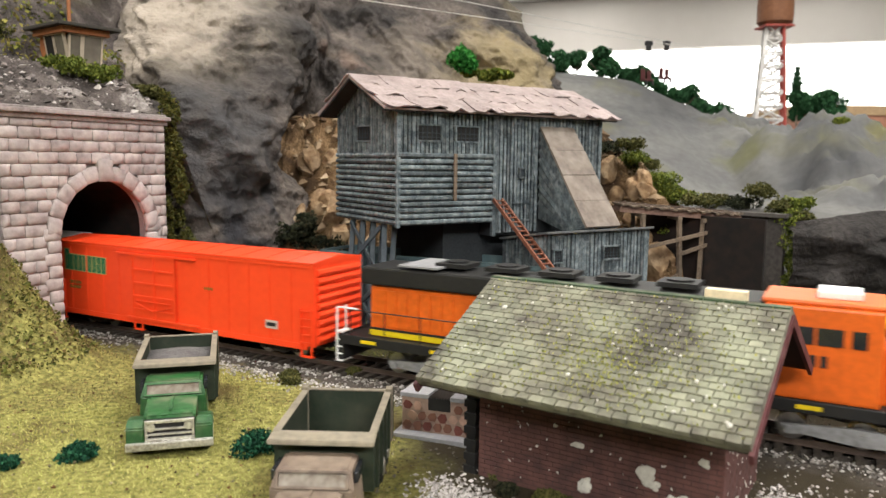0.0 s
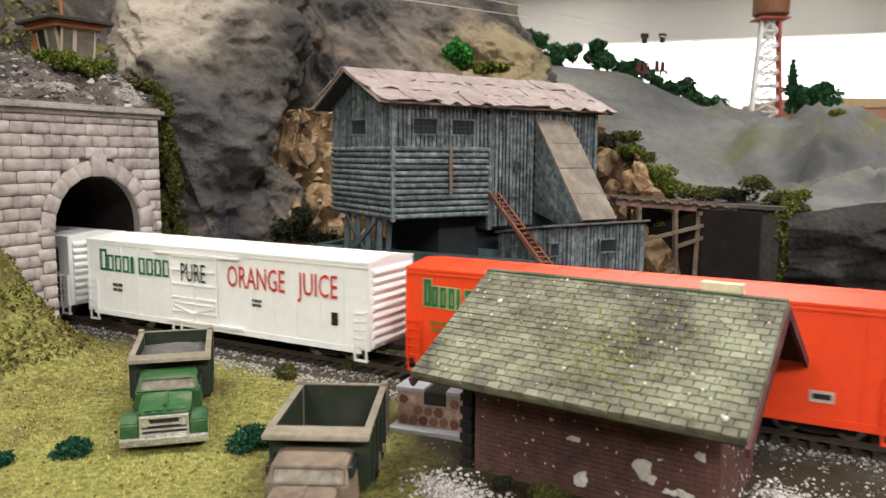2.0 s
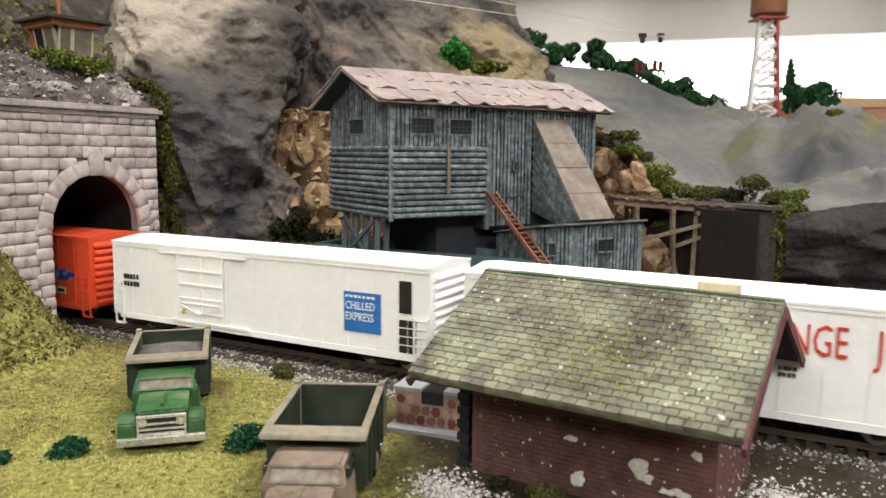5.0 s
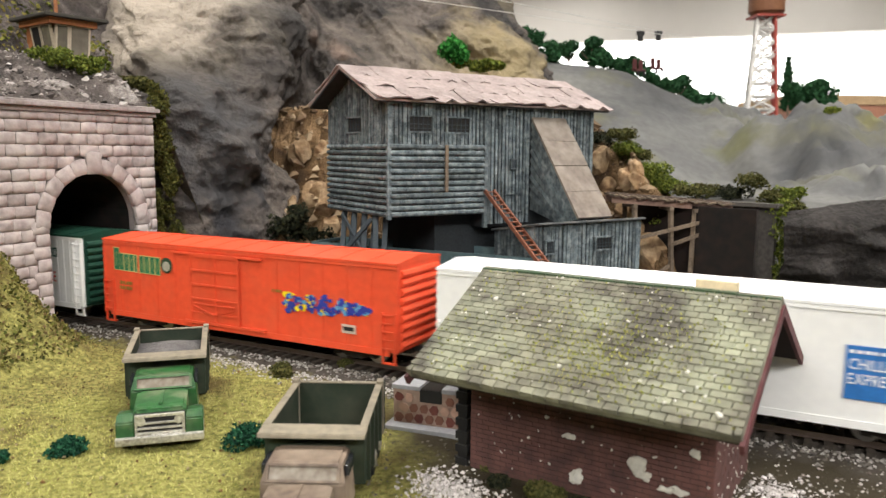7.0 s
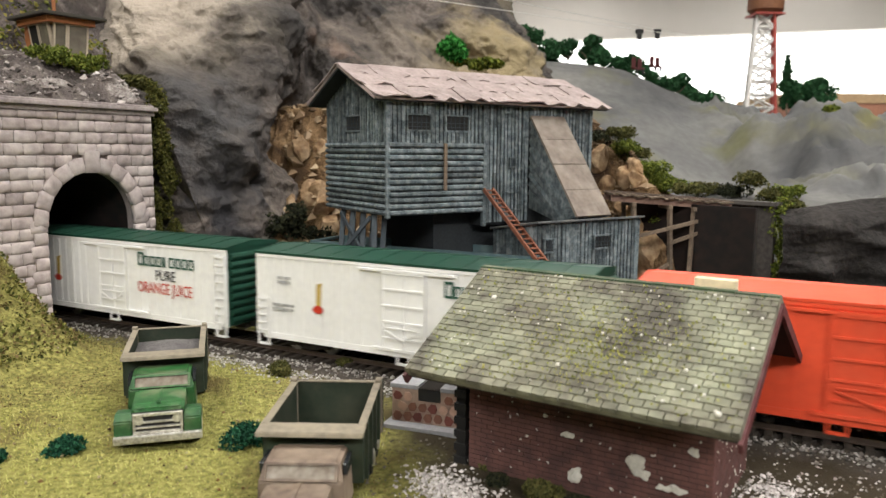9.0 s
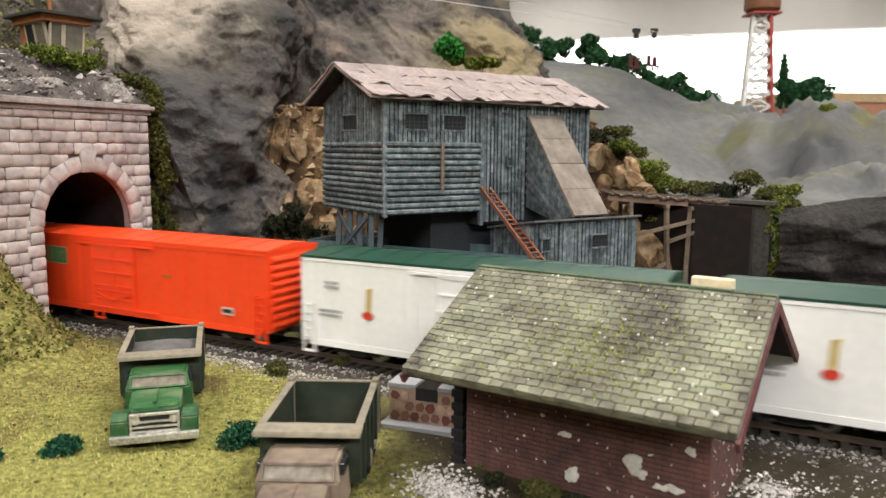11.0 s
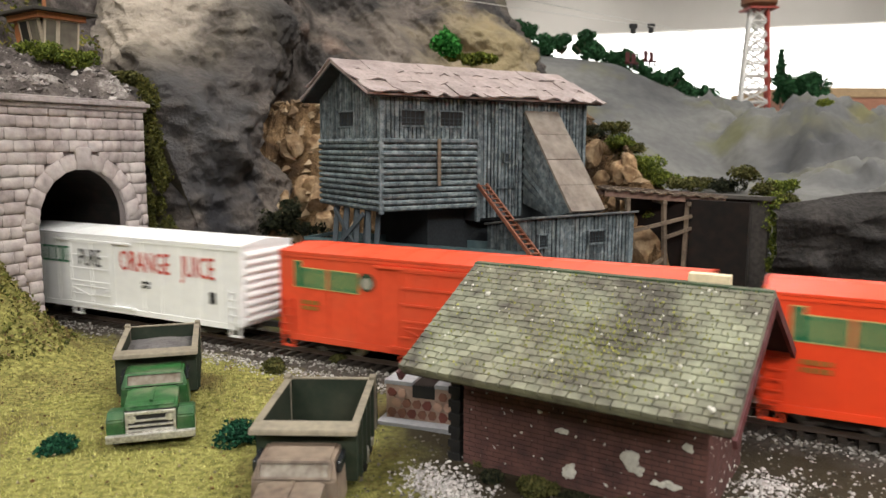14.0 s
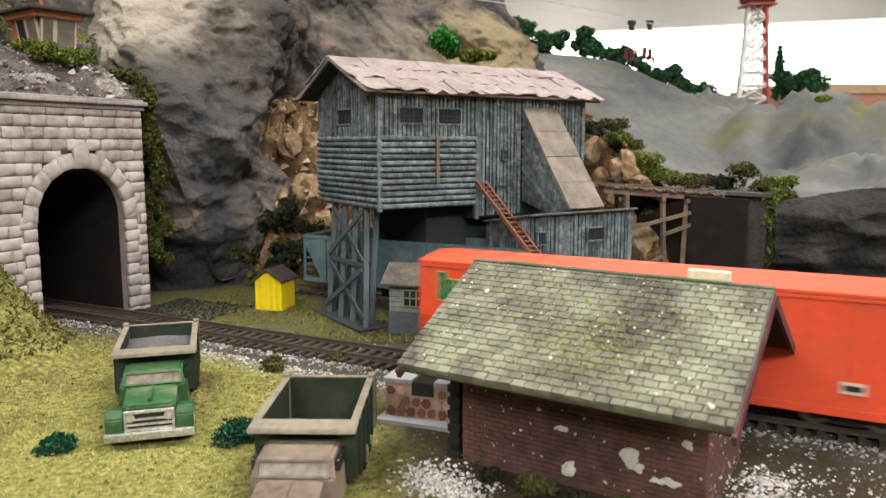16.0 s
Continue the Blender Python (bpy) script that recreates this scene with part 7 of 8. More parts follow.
    z = 0.1205 + 0.40 * 0.075 + 1.25 * np.maximum(b - 0.10, 0) + 0.006 * fbm(b * 30, n * 30, 1, 4) + 0.004 * fbm(b * 60, n * 60, 2, 4, 0.6, True) + 0.02 * fbm(b * 8, n * 8, 4, 3) * smooth_step(0.1, 0.2, b)
    z = z - 2.2 * np.maximum(n - 0.066 - 0.95 * (b - 0.05), 0)
    ok = (fbm(b * 14, n * 14, 9, 3) + 0.5 * RNG.random(k) > 0.05) & (z > 0.12)
    pts = np.stack([SIDE.x + TA.x * (PORTAL_S - b) + TN.x * n, SIDE.y + TA.y * (PORTAL_S - b) + TN.y * n, z + 0.0006], -1)[ok]
    a, f = leaves(pts, np.full(len(pts), 0.0034))
    tagged(raw("hill_turf", a.tolist(), f.tolist(), island_mat("hill_turf_mix", [(0.05, 0.07, 0.012), (0.15, 0.16, 0.03), (0.27, 0.24, 0.06), (0.16, 0.11, 0.05)])), "yellow-green turf on the upper hillside", "grass", kind="stuff")
    # crumbled stone on the ledge
    k = 1500
    b, n = 0.004 + 0.10 * RNG.random(k), -0.12 + 0.185 * RNG.random(k)
    z = 0.1205 + 0.40 * np.minimum(b, 0.075) + (0.006 * fbm(b * 30, n * 30, 1, 4) + 0.004 * fbm(b * 60, n * 60, 2, 4, 0.6, True)) * smooth_step(0, 0.02, b)
    pts = np.stack([SIDE.x + TA.x * (PORTAL_S - b) + TN.x * n, SIDE.y + TA.y * (PORTAL_S - b) + TN.y * n, z + 0.0004], -1)
    scatter("ledge_rubble", pts, 0.0006 + 0.0022 * RNG.random(k) ** 4, island_mat("ledge_stone_bits", [(0.03, 0.026, 0.024), (0.10, 0.085, 0.08), (0.22, 0.19, 0.18), (0.5, 0.46, 0.44)]), 0.7, 0.6, "crumbled dark and pale stone on the ledge", "stones")
    # brown flecks in the grass
    k = 600
    px, py = -0.20 + 0.19 * RNG.random(k), 0.20 + 0.16 * RNG.random(k)
    dx, dy = px - SIDE.x, py - SIDE.y
    ok = dx * TN.x + dy * TN.y < -0.012
    on_ground(px[ok], py[ok], (0.0003 + 0.0005 * RNG.random(k) ** 3)[ok], "fleck", island_mat("brown_flecks", [(0.05, 0.03, 0.015), (0.16, 0.08, 0.03), (0.3, 0.26, 0.16), (0.08, 0.07, 0.03)]), "brown and pale flecks in the grass", "litter", 0.9)
    # far side strip
    k = 34000
    px, py = -0.17 + 0.20 * RNG.random(k), 0.38 + 0.15 * RNG.random(k)
    dx, dy = px - SIDE.x, py - SIDE.y
    nn, ss = dx * TN.x + dy * TN.y, dx * TA.x + dy * TA.y
    ok = (nn > 0.044) & (nn < 0.118) & (ss < 0.03) & (ss > -0.15) & (fbm(px * 30, py * 30, 8, 3) < 0.35)
    blades(px[ok], py[ok], np.full(ok.sum(), 0.0019), 0.0006, island_mat("olive_fibre", [(0.03, 0.035, 0.010), (0.11, 0.12, 0.028), (0.22, 0.21, 0.06), (0.10, 0.065, 0.03)]), "far_grass", "olive grass strip beyond the track")


litter()

# ---- the train ----
def bogie(parent, x, material, wheels=2, gap=0.0200):
    b = part("bogie", bmesh.new(), material, parent, m=pose(x, 0, 0))
    half = gap / 2 * (wheels - 1)
    bm = bmesh.new()
    for y in (-0.0125, 0.0125):
        prism(bm, [(-half - 0.003, 0.0062), (-half - 0.002, 0.0036), (-half + 0.003, 0.0036), (-0.004, 0.0022), (0.004, 0.0022), (half - 0.003, 0.0036), (half + 0.002, 0.0036), (half + 0.003, 0.0062), (0.004, 0.0078), (-0.004, 0.0078)], y - 0.0008, y + 0.0008)
        for q in range(wheels):
            xx = -half + q * gap
            box(bm, xx - 0.0017, xx + 0.0017, y - 0.0014, y + 0.0014, 0.0032, 0.0060)
        for dx in (-0.0018, 0.0, 0.0018):
            bar(bm, (dx, y, 0.0026), (dx, y, 0.0066), 0.0008, 5)
    box(bm, -0.002, 0.002, -0.012, 0.012, 0.0040, 0.0075)
    link("side_frame", part_mesh("side_frame", bm, material), b)
    wm = bmesh.new()
    for y in (-0.0083, 0.0083):
        bar(wm, (0, y - 0.0013, 0), (0, y + 0.0013, 0), 0.0048, 18)
    bar(wm, (0, -0.010, 0), (0, 0.010, 0), 0.0010, 8)
    me = part_mesh("wheelset", wm, M_STEEL)
    for q in range(wheels):
        link("wheelset", me, b, pose(-half + q * gap, 0, 0.0048))
    return b


hopper()
loader()


def wordmark(parent, x0, z0, w, h, n, material, y, lean=0.0, first=1.0, border=None, stroke=0.24):
    """A brand mark as plain hollow blocks of its colour, the first one taller."""
    step = w / n
    full, low = h, h * (0.76 if first > 1 else 1.0)
    for i in range(n):
        hh = full if i == 0 else low
        wd = step * (0.92 if i == 0 else (0.42 if i == 4 else 0.80))
        a, zb = x0 + i * step, z0 + lean * i * step
        st = wd * stroke if i != 4 else wd * 0.5
        b = part("emblem_block", boxes((a, a + st, y - 0.00012, y, zb, zb + hh), (a + wd - st, a + wd, y - 0.00012, y, zb, zb + hh), (a + st, a + wd - st, y - 0.00012, y, zb + hh - st, zb + hh), (a + st, a + wd - st, y - 0.00012, y, zb, zb + st)), material, parent)
        if border:
            g = 0.00045
            part("emblem_edge", boxes((a - g, a + wd + g, y - 0.00002, y + 0.00006, zb - g, zb + hh + g)), border, b)


def bars_text(parent, x0, z0, w, h, rows, material, y, n=6):
    bm = bmesh.new()
    rnd = random.Random(int(x0 * 1e5) + rows)
    for r in range(rows):
        zz = z0 - r * h * 1.5
        for i in range(n):
            a = x0 + w * i / n
            box(bm, a, a + w / n * rnd.uniform(0.55, 0.85), y - 0.0001, y, zz, zz + h)
    part("marking", bm, material, parent, "small unreadable marking")


def freight_car(name, label, L, body, roof_m, style):
    t = thing(name, track_pose(0), label, "freight car", "train cars")
    W, z0, z1 = 0.0380, 0.0086, 0.0475
    h = L / 2
    yn = -W / 2
    b = part("body", boxes((-h, h, yn, W / 2, z0, z1), bev=0.0004), body, t)
    # roof with a low pitch and cross ribs
    bm = bmesh.new()
    v = [[bm.verts.new((x, y, z)) for y, z in ((yn - 0.0006, z1), (yn - 0.0006, z1 + 0.0010), (0, z1 + 0.0030), (W / 2 + 0.0006, z1 + 0.0010), (W / 2 + 0.0006, z1))] for x in (-h - 0.0005, h + 0.0005)]
    bm.faces.new(v[0]), bm.faces.new(v[1][::-1])
    for i in range(5):
        bm.faces.new((v[0][i], v[1][i], v[1][(i + 1) % 5], v[0][(i + 1) % 5]))
    part("roof", bm, roof_m, t)
    bm = bmesh.new()
    nr = 12
    for i in range(nr + 1):
        x = -h + L * i / nr
        for sg in (-1, 1):
            beam(bm, (x, sg * (W / 2 + 0.0004), z1 + 0.0007), (x, 0, z1 + 0.0028), 0.0009, 0.0010)
    part("roof_ribs", bm, roof_m, t)
    # sides
    bm = bmesh.new()
    for sg in (-1, 1):
        y = sg * W / 2
        box(bm, -h, h, y - 0.0005, y + 0.0005, z1 - 0.0016, z1 - 0.0002)
        box(bm, -h + 0.004, h - 0.004, y - 0.0004, y + 0.0004, z0 - 0.0016, z0 + 0.0012)
        seams = 14 if style != "reefer" else 30
        for i in range(seams + 1):
            x = -h + L * i / seams
            if abs(x) > 0.019 or style == "smooth":
                wd = 0.00035 if style == "box" else 0.0002
                box(bm, x - wd, x + wd, y - 0.0003, y + 0.0003, z0, z1 - 0.001)
    part("side_ribs", bm, body, t)
    # door
    if style == "reefer":
        dx0, dx1 = -0.011, 0.011
    elif style == "smooth":
        dx0, dx1 = -0.050, -0.018
    else:
        dx0, dx1 = -0.029, 0.004
    y = yn
    d = part("door", boxes((dx0, dx1, y - 0.0009, y, z0 + 0.002, z1 - 0.003)), body, t)
    nbar = 5 if style != "smooth" else 4
    for i in range(nbar):
        zz = z0 + 0.006 + i * 0.0072
        part("door_bar", boxes((dx0 + 0.0012, dx1 - 0.0012, y - 0.0015, y - 0.0008, zz, zz + 0.0009)), body, d)
    for xx in (dx0, dx1 - 0.0012, (dx0 + dx1) / 2):
        part("door_post", boxes((xx, xx + 0.0012, y - 0.0014, y - 0.0006, z0 + 0.002, z1 - 0.003)), body, d)
    part("door_rail", boxes((dx0 - 0.012, dx1 + 0.014, yn - 0.0016, yn, z1 - 0.0032, z1 - 0.0022)), body, t)
    part("door_rail", boxes((dx0 - 0.004, dx1 + 0.016, yn - 0.0016, yn, z0 + 0.0008, z0 + 0.0020)), body, t)
    bm = bmesh.new()
    beam(bm, (dx0 + 0.003, yn - 0.0018, z0 + 0.010), ((dx0 + dx1) / 2, yn - 0.0018, z0 + 0.006), 0.0006)
    beam(bm, ((dx0 + dx1) / 2, yn - 0.0018, z0 + 0.006), (dx1 - 0.003, yn - 0.0018, z0 + 0.010), 0.0006)
    box(bm, dx0 + 0.003, dx1 - 0.003, yn - 0.0019, yn - 0.0013, z0 + 0.0108, z0 + 0.0114)
    part("handle", bm, body, d)
    # ends: pressed horizontal ribs
    em = body if style != "reefer" else M_GREENROOF
    bm = bmesh.new()
    bar(bm, (0, yn + 0.002, 0), (0, W / 2 - 0.002, 0), 0.0018, 8)
    rib = part_mesh("end_rib", bm, em)
    for sx in (-1, 1):
        ep = part("end_panel", boxes((min(sx * h, sx * (h + 0.0003)), max(sx * h, sx * (h + 0.0003)), yn + 0.0003, W / 2 - 0.0003, z0 + 0.0003, z1)), em, t)
        for i in range(9):
            link("end_rib", rib, ep, pose(sx * (h + 0.0002), 0, z0 + 0.003 + i * 0.0040))
    # ladders and steps
    for x, full in ((-h + 0.004, False), (h - 0.004, True)):
        bm = bmesh.new()
        top = z1 - 0.004 if (full and style == "reefer") else z0 + 0.017
        nb = 9 if (full and style == "reefer") else 5
        for i in range(nb):
            zz = z0 + 0.002 + (top - z0 - 0.002) * i / (nb - 1)
            box(bm, x - 0.0032, x + 0.0032, yn - 0.0014, yn - 0.0009, zz - 0.0003, zz + 0.0003)
        for xx in (x - 0.0032, x + 0.0032):
            box(bm, xx - 0.00035, xx + 0.00035, yn - 0.0014, yn, z0, top + 0.001)
        part("ladder", bm, body, t)
        bm = boxes((x - 0.0034, x - 0.0026, yn - 0.0009, yn - 0.0001, z0 - 0.0048, z0), (x + 0.0026, x + 0.0034, yn - 0.0009, yn - 0.0001, z0 - 0.0048, z0), (x - 0.0034, x + 0.0034, yn - 0.0009, yn + 0.0008, z0 - 0.0052, z0 - 0.0044))
        part("step", bm, body, t)
    if style in ("box", "reefer"):
        part("step", boxes((-0.0034, -0.0026, yn - 0.0009, yn - 0.0001, z0 - 0.0048, z0), (0.0026, 0.0034, yn - 0.0009, yn - 0.0001, z0 - 0.0048, z0), (-0.0034, 0.0034, yn - 0.0009, yn + 0.0008, z0 - 0.0052, z0 - 0.0044)), body, t, m=pose((dx0 + dx1) / 2 if style == "reefer" else dx0 + 0.004, 0, 0))
    # underframe, bogies, couplers
    part("underframe", boxes((-h + 0.002, h - 0.002, -0.004, 0.004, 0.0050, z0), (-0.03, 0.03, -0.011, 0.011, 0.0055, z0), (-h + 0.01, h - 0.01, -0.015, 0.015, z0 - 0.0012, z0 + 0.0004)), M_UNDER, t)
    for x in (-h + 0.026, h - 0.026):
        bogie(t, x, M_UNDER)
    for sx in (-1, 1):
        xa, xb = sorted((sx * (h - 0.002), sx * (h + 0.0115)))
        part("coupler", boxes((xa, xb, -0.0016, 0.0016, 0.0058, 0.0086), bev=0.0004), M_BLACK, t)
    return t, h, yn


def letters(t, s, x, z, size, m, yn, wide=0.8):
    words(s, size, m, t, pose(x, yn - 0.00035, z, 90), wide=wide)


def orange_car(label, L=0.1865, faded=False, emblem=False, graffiti=False, plate=True):
    bm_ = M_ORANGE_D if faded else M_ORANGE
    t, h, yn = freight_car("boxcar", label, L, bm_, bm_, "box")
    wordmark(t, -h + 0.0085, 0.0325, 0.0350, 0.0115, 9, M_LGREEN, yn - 0.0004, lean=-0.02, first=1.3, border=M_LYEL, stroke=0.44)
    bars_text(t, -h + 0.012, 0.0245, 0.010, 0.0018, 2, mat("dull_green_marking", (0.30, 0.16, 0.03), bump=0, vary=0), yn - 0.0004, 4)
    bars_text(t, 0.024, 0.0300, 0.006, 0.0014, 1, mat("dull_green_marking", (0.30, 0.16, 0.03)), yn - 0.0004, 3)
    if emblem:
        bm = bmesh.new()
        bar(bm, (-h + 0.0475, yn - 0.0005, 0.0372), (-h + 0.0475, yn - 0.0002, 0.0372), 0.0041, 20)
        e = part("round_emblem", bm, mat("dark_emblem_green", (0.03, 0.06, 0.03), bump=0, vary=0), t)
        bm = bmesh.new()
        bar(bm, (-h + 0.0475, yn - 0.0007, 0.0367), (-h + 0.0475, yn - 0.0005, 0.0367), 0.0026, 16)
        part("inner_disc", bm, mat("pale_emblem", (0.42, 0.40, 0.34), bump=0, vary=0), e)
    if plate:
        part("data_plate", boxes((h - 0.0290, h - 0.0215, yn - 0.0006, yn - 0.0003, 0.0150, 0.0190)), mat("pale_plate", (0.62, 0.50, 0.44), bump=0, vary=0), t)
        part("data_mark", boxes((h - 0.0280, h - 0.0225, yn - 0.0008, yn - 0.0006, 0.0162, 0.0180)), M_LBLACK, t)
    if graffiti:
        rnd = random.Random(4)
        for mt, k, yy in ((M_YEL, 14, 0.00045), (M_GRAF, 26, 0.0006), (mat("sky_spray", (0.12, 0.32, 0.55), bump=0, vary=0), 10, 0.0007)):
            bm = bmesh.new()
            for i in range(k * 3):
                q0 = rnd.random()
                cx, cz = h - 0.062 + 0.048 * q0, 0.0262 + rnd.uniform(-0.0040, 0.0040) * (1 - 0.75 * max(0, q0 - 0.6) / 0.4)
                n_ = 6
                r = rnd.uniform(0.0007, 0.0022)
                vs = [bm.verts.new((cx + r * rnd.uniform(0.6, 1.3) * math.cos(6.283 * q / n_), yn - yy - 0.000004 * i, cz + 0.85 * r * rnd.uniform(0.5, 1.2) * math.sin(6.283 * q / n_))) for q in range(n_)]
                bm.faces.new(vs)
            part("graffiti", bm, mt, t, "blue and yellow sprayed graffiti")
    return t


def juice_car(label):
    t, h, yn = freight_car("refrigerator_car", label, 0.1865, M_WHITE, M_WHITE, "box")
    wordmark(t, -h + 0.0105, 0.0318, 0.0545, 0.0118, 9, M_LGREEN, yn - 0.0006, first=1.2)
    letters(t, "PURE", -0.0205, 0.0312, 0.0135, M_LBLACK, yn - 0.0015, 0.56)
    letters(t, "ORANGE", 0.0100, 0.0308, 0.0155, M_LRED, yn - 0.0002, 0.575)
    letters(t, "JUICE", 0.0545, 0.0308, 0.0155, M_LRED, yn - 0.0002, 0.60)
    bars_text(t, -h + 0.020, 0.0235, 0.008, 0.0018, 2, M_LBLACK, yn - 0.0004, 4)
    bars_text(t, 0.026, 0.0245, 0.006, 0.0015, 2, M_LBLACK, yn - 0.0004, 4)
    part("data_plate", boxes((h - 0.0200, h - 0.0165, yn - 0.0006, yn - 0.0003, 0.0185, 0.0245)), M_LBLACK, t)
    return t


def express_car(label):
    t, h, yn = freight_car("refrigerator_car", label, 0.1960, M_WHITE, M_WHITE, "smooth")
    part("blue_panel", boxes((h - 0.0440, h - 0.0245, yn - 0.0006, yn - 0.0002, 0.0170, 0.0350)), M_BLUE, t, "bright blue printed panel")
    letters(t, "CHILLED", h - 0.0432, 0.0272, 0.0052, M_WHITE, yn - 0.0004, 0.78)
    letters(t, "EXPRESS", h - 0.0432, 0.0222, 0.0052, M_WHITE, yn - 0.0004, 0.78)
    bars_text(t, h - 0.0430, 0.0325, 0.016, 0.0011, 1, M_WHITE, yn - 0.0007, 7)
    part("vent_opening", boxes((h - 0.0150, h - 0.0090, yn - 0.0006, yn + 0.0002, 0.0280, 0.0420)), M_BLACK, t, "dark vent opening")
    bm = bmesh.new()
    for i in range(4):
        for j in range(2):
            box(bm, h - 0.0150 + j * 0.0045, h - 0.0112 + j * 0.0045, yn - 0.0006, yn + 0.0002, 0.0105 + i * 0.0038, 0.0135 + i * 0.0038)
    part("grille", bm, M_BLACK, t, "dark grille openings")
    bars_text(t, -h + 0.008, 0.0285, 0.012, 0.0026, 2, M_LBLACK, yn - 0.0004, 5)
    bars_text(t, -0.046, 0.0140, 0.003, 0.0024, 1, mat("yellow_marking", (0.55, 0.5, 0.1), bump=0, vary=0), yn - 0.0016, 1)
    return t


def wood_reefer(label):
    t, h, yn = freight_car("refrigerator_car", label, 0.1630, M_REEFER, M_GREENROOF, "reefer")
    bm = bmesh.new()
    prism(bm, [(-h + 0.0352, 0.0250), (-h + 0.0376, 0.0250), (-h + 0.0380, 0.0340), (-h + 0.0388, 0.0362), (-h + 0.0356, 0.0352)], yn - 0.0007, yn - 0.0005)
    part("emblem", bm, mat("emblem_yellow", (0.60, 0.42, 0.10), bump=0, vary=0), t, "small yellow and red printed shape")
    bm = bmesh.new()
    prism(bm, [(-h + 0.0362 + 0.0030 * math.cos(k * 0.6283), 0.0236 + 0.0019 * math.sin(k * 0.6283)) for k in range(10)], yn - 0.0008, yn - 0.0006)
    part("emblem", bm, M_LRED, t)
    wordmark(t, h - 0.0615, 0.0355, 0.0410, 0.0070, 9, mat("dark_green_print", (0.02, 0.09, 0.06), bump=0, vary=0), yn - 0.0006, first=1.2)
    letters(t, "PURE", h - 0.0490, 0.0284, 0.0078, M_LBLACK, yn - 0.0003, 0.80)
    letters(t, "ORANGE JUICE", h - 0.0625, 0.0212, 0.0085, M_LRED, yn - 0.0003, 0.68)
    bars_text(t, -h + 0.013, 0.0360, 0.008, 0.0014, 2, mat("grey_marking", (0.4, 0.4, 0.4), bump=0, vary=0), yn - 0.0006, 4)
    bars_text(t, -h + 0.010, 0.0230, 0.013, 0.0014, 2, mat("grey_marking", (0.4, 0.4, 0.4)), yn - 0.0006, 5)
    return t


def locomotive():
    t = thing("locomotive", track_pose(0), "orange and black diesel locomotive with a yellow stripe", "locomotive", "train cars")
    # local x = 0 at the rear end of the frame
    L = 0.262
    part("frame", boxes((0.0, L, -0.0170, 0.0170, 0.0120, 0.0165), bev=0.0004), M_BLACK, t)
    for k in range(7):
        part("sill_dash", boxes((0.012 + k * 0.036, 0.020 + k * 0.036, -0.01725, -0.0168, 0.0135, 0.0150)), M_YEL, t, "yellow dash on the sill")
    part("long_hood", boxes((0.014, 0.180, -0.0118, 0.0118, 0.0165, 0.0400), bev=0.0006), M_LOCO, t)
    for i in range(28):
        x = 0.017 + i * 0.0058
        part("hood_door", boxes((x, x + 0.0048, -0.0122, -0.0116, 0.0215, 0.0380)), M_LOCO, t)
    part("hood_stripe", boxes((0.014, 0.180, -0.01235, -0.0118, 0.0170, 0.0195)), M_YEL, t, "yellow stripe along the hood")
    part("hood_stripe", boxes((0.095, 0.180, -0.01240, -0.0119, 0.0345, 0.0357), (0.095, 0.180, -0.01240, -0.0119, 0.0364, 0.0386)), M_YEL, t, "double yellow stripe under the black roof")
    part("hood_line", boxes((0.095, 0.180, -0.01246, -0.0119, 0.0357, 0.0364), (0.014, 0.180, -0.01246, -0.0119, 0.0196, 0.0206)), M_BLACK, t)
    bm = bmesh.new()
    prism(bm, [(0.128, 0.0275), (0.146, 0.0275), (0.148, 0.0300), (0.130, 0.0300)], -0.0127, -0.0119)
    prism(bm, [(0.150, 0.0275), (0.168, 0.0275), (0.170, 0.0300), (0.152, 0.0300)], -0.0127, -0.0119)
    box(bm, 0.124, 0.174, -0.0127, -0.0119, 0.0258, 0.0262)
    part("side_emblem", bm, M_BLACK, t, "black slanted maker's mark as plain shapes")
    bm = boxes((0.010, 0.179, -0.0140, 0.0140, 0.0405, 0.0485), bev=0.0010)
    part("radiator_roof", bm, M_BLACK, t, "black roof with wide radiators")
    bm = bmesh.new()
    for i in range(5):
        x = 0.045 + i * 0.024
        box(bm, x, x + 0.015, -0.0075, 0.0075, 0.0500, 0.0518)
        bar(bm, (x + 0.0075, 0, 0.0518), (x + 0.0075, 0, 0.0526), 0.005, 14)
    part("roof_fan", bm, M_BLACK, t)
    part("roof_panel", boxes((0.030, 0.050, -0.0145, 0.0145, 0.0498, 0.0506)), mat("grey_roof_panel", (0.28, 0.28, 0.29), scale=200, bump=0.1), t)
    part("cab", boxes((0.180, 0.217, -0.0160, 0.0160, 0.0165, 0.0490), bev=0.0010), M_LOCO, t)
    part("cab_roof", boxes((0.179, 0.218, -0.0150, 0.0150, 0.0490, 0.0508), bev=0.0008), M_LOCO, t)
    for x0, x1 in ((0.1880, 0.1960), (0.1970, 0.2050), (0.2075, 0.2120)):
        part("window", boxes((x0, x1, -0.01635, -0.0158, 0.0360, 0.0420), bev=0.0002), M_GLASS, t, "dark cab side window")
    part("cab_unit", boxes((0.196, 0.210, -0.008, 0.008, 0.0508, 0.0535), bev=0.0006), M_WHITE, t, "white air conditioner on the cab roof")
    part("nose", boxes((0.217, 0.252, -0.0105, 0.0105, 0.0165, 0.0360), bev=0.0012), M_LOCO, t)
    bm = bmesh.new()
    for i in range(4):
        x = 0.188 + i * 0.0035
        box(bm, x, x + 0.002, -0.0164, -0.0159, 0.0285, 0.0325)
    part("number_mark", bm, M_LBLACK, t)
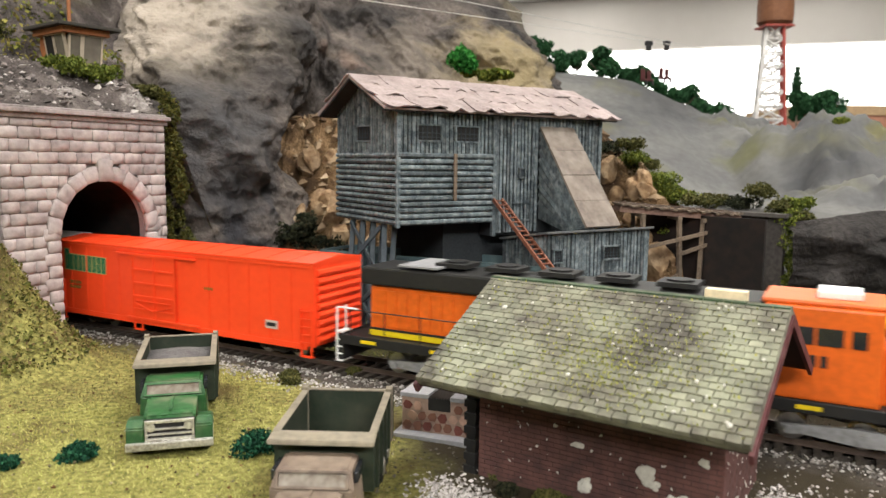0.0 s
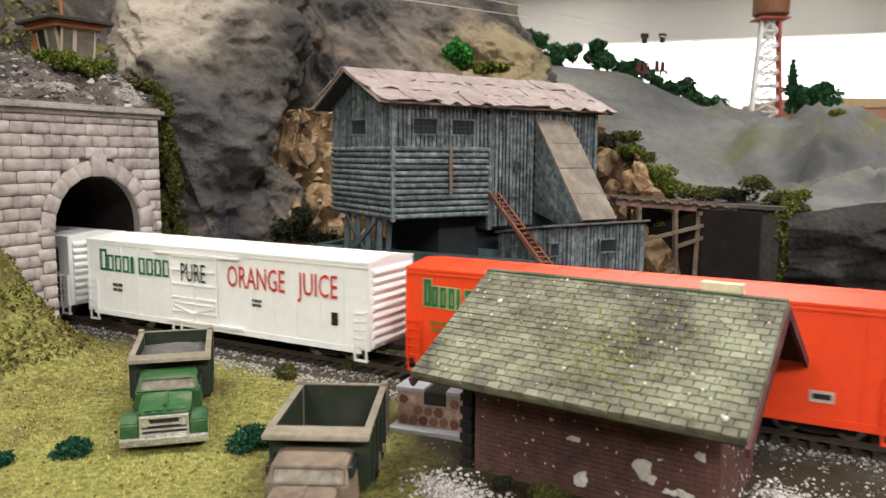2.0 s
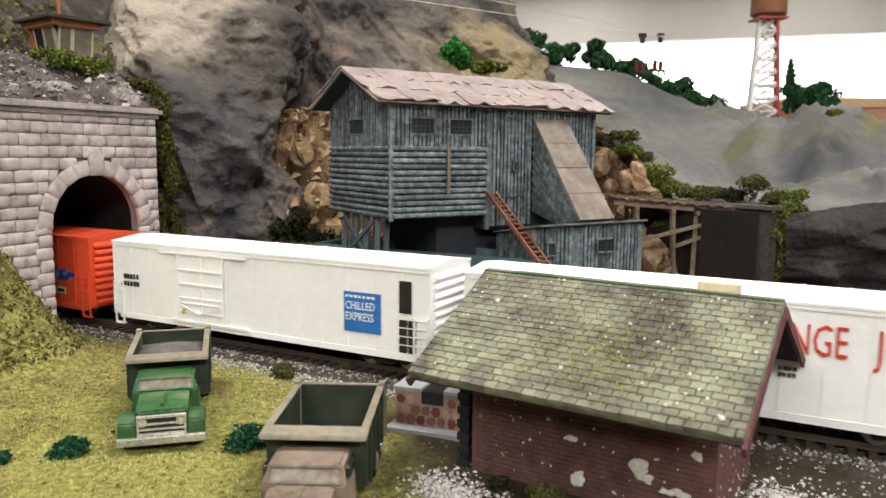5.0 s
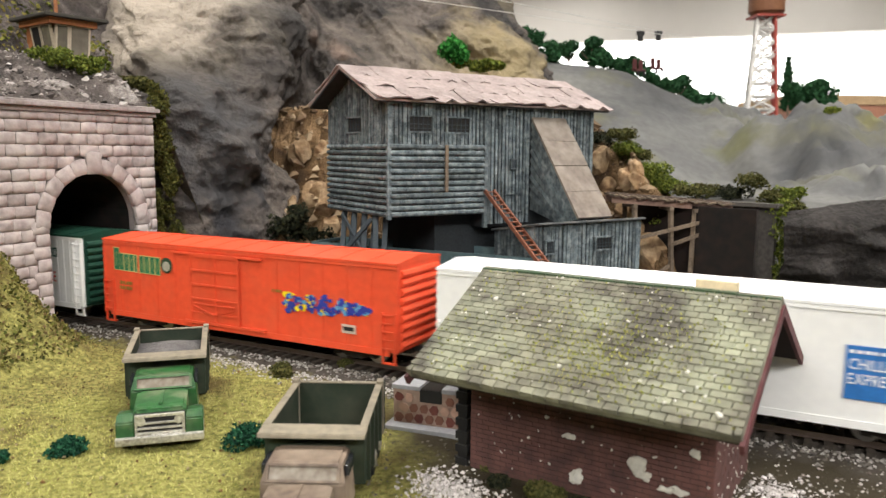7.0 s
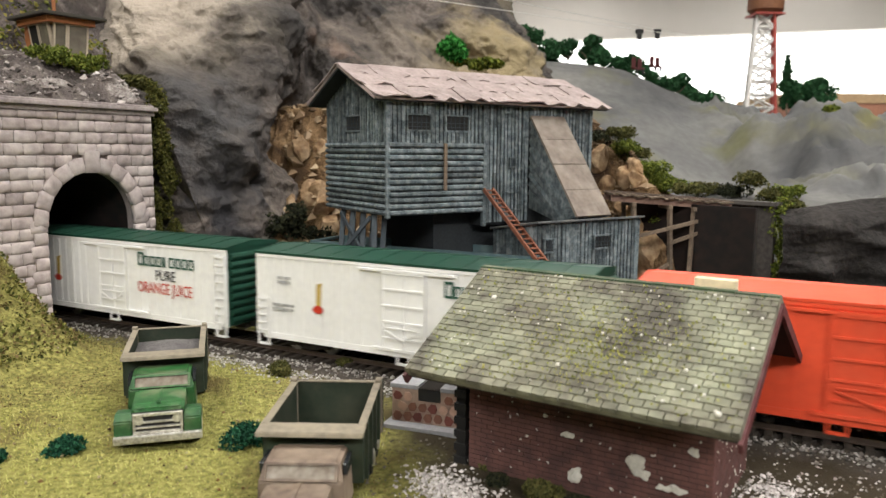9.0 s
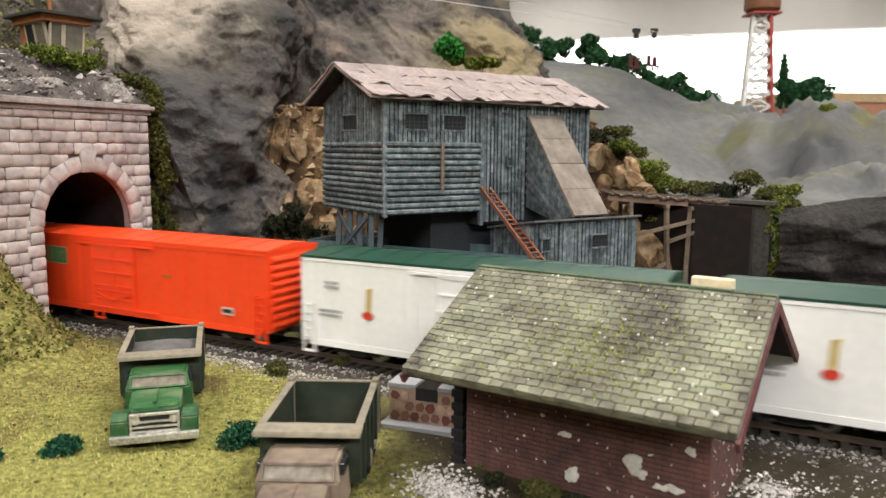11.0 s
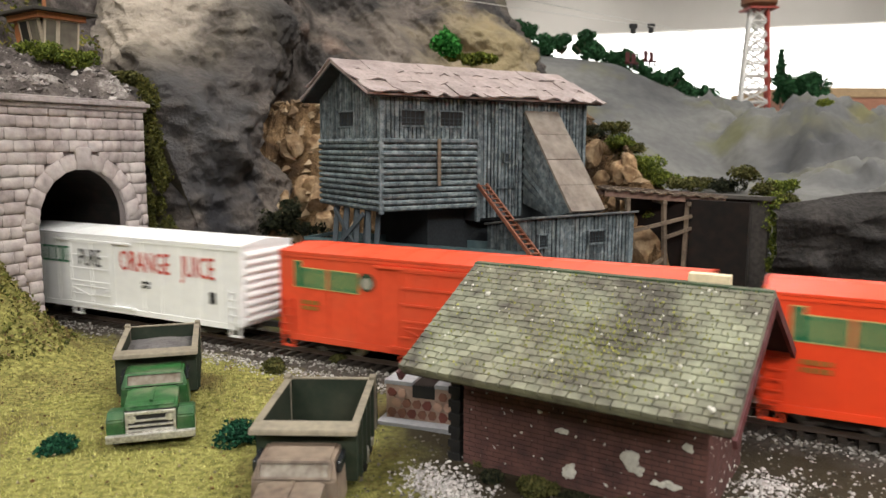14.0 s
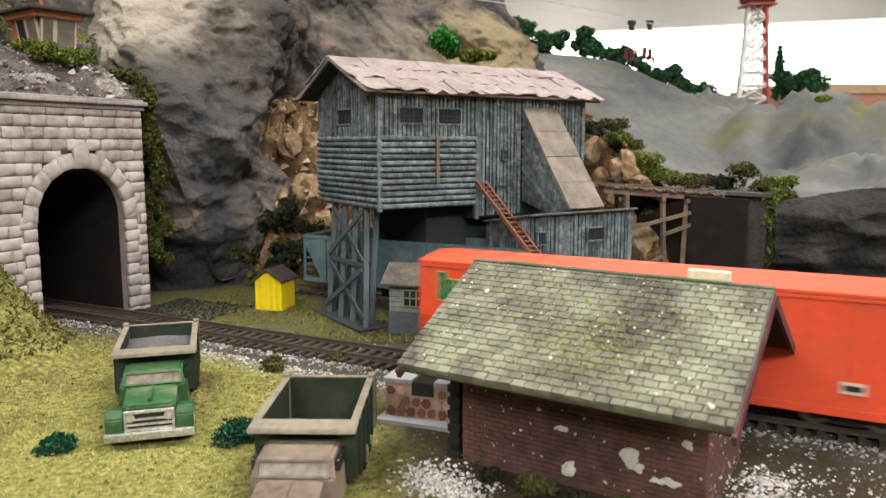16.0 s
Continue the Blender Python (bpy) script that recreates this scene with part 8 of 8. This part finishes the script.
    part("fuel_tank", boxes((0.093, 0.160, -0.0130, 0.0130, 0.0030, 0.0120), bev=0.0015), M_TRUCKGREY, t)
    for x in (0.050, 0.213):
        bogie(t, x, M_TRUCKGREY, 3, 0.0225)
    bm = bmesh.new()
    for i in range(14):
        x = 0.006 + i * 0.0185
        if not 0.178 < x < 0.220:
            bar(bm, (x, -0.0168, 0.0165), (x, -0.0168, 0.0285), 0.0003, 5)
    bar(bm, (0.006, -0.0168, 0.0285), (0.178, -0.0168, 0.0285), 0.0003, 5)
    part("handrail", bm, M_BLACK, t)
    bm = bmesh.new()
    for y in (-0.0165, -0.0095):
        bar(bm, (-0.0015, y, 0.0040), (-0.0015, y, 0.0290), 0.0005, 6)
    for i in range(5):
        box(bm, -0.0022, 0.0015, -0.0168, -0.0090, 0.0035 + i * 0.0034, 0.0041 + i * 0.0034)
    for y in (-0.0165, 0.0165):
        bar(bm, (0.010, y, 0.0290), (-0.001, y, 0.0290), 0.0005, 6)
    part("step_ladder", bm, M_WHITE, t, "white steps and grab irons")
    part("pilot", boxes((-0.001, 0.002, -0.0165, 0.0165, 0.0045, 0.0165)), M_BLACK, t)
    part("coupler", boxes((-0.0100, 0.0, -0.0016, 0.0016, 0.0058, 0.0086)), M_BLACK, t)
    part("coupler", boxes((L, L + 0.010, -0.0016, 0.0016, 0.0058, 0.0086)), M_BLACK, t)
    return t


LO, RE = 0.1865 / 2, 0.1630 / 2
TRAIN = [
    (locomotive(), 0.0150),
    (orange_car("bright orange boxcar with a green brand mark"), -0.1845 + LO),
    (juice_car("white refrigerator car lettered for pure orange juice"), -0.3908 + LO),
    (express_car("plain white refrigerator car with a blue panel"), -0.6034 + 0.0980),
    (orange_car("weathered orange boxcar with blue sprayed graffiti", faded=True, emblem=True, graffiti=True), -0.8096 + LO),
    (wood_reefer("ivory wooden-sided refrigerator car with a dark green roof"), -0.9902 + RE),
    (wood_reefer("ivory wooden-sided refrigerator car with a dark green roof"), -1.1725 + RE),
    (wood_reefer("ivory wooden-sided refrigerator car with a dark green roof"), -1.3545 + RE),
    (orange_car("bright orange boxcar with a small data plate"), -1.5614 + LO),
    (juice_car("white refrigerator car lettered in green, black and red"), -1.7693 + LO),
    (orange_car("bright orange boxcar with a round emblem", 0.1760, emblem=True), -1.9521 + 0.0880),
    (orange_car("dull orange boxcar with a round emblem", faded=True, emblem=True), -2.1603 + LO),
    (juice_car("clean white refrigerator car lettered for orange juice"), -2.3713 + LO),
    (orange_car("last orange boxcar with a round emblem", faded=True, emblem=True), -2.5811 + LO),
]
# distance gone by the train, every half second
GONE = [0.0, 0.0667, 0.1293, 0.1879, 0.2393, 0.2863, 0.3297, 0.3671, 0.4017, 0.4376, 0.4748, 0.5156, 0.5623, 0.6159, 0.6752, 0.7377, 0.8080, 0.8844, 0.9647, 1.0508, 1.1442, 1.2463, 1.3577, 1.4773, 1.6021, 1.7311, 1.8670, 2.0095, 2.1532, 2.2895, 2.4170, 2.5364, 2.6491]


def motions():
    for car, start in TRAIN:
        walk(car, [(0.5 * k, track_pose(start + g)) for k, g in enumerate(GONE)])


motions()
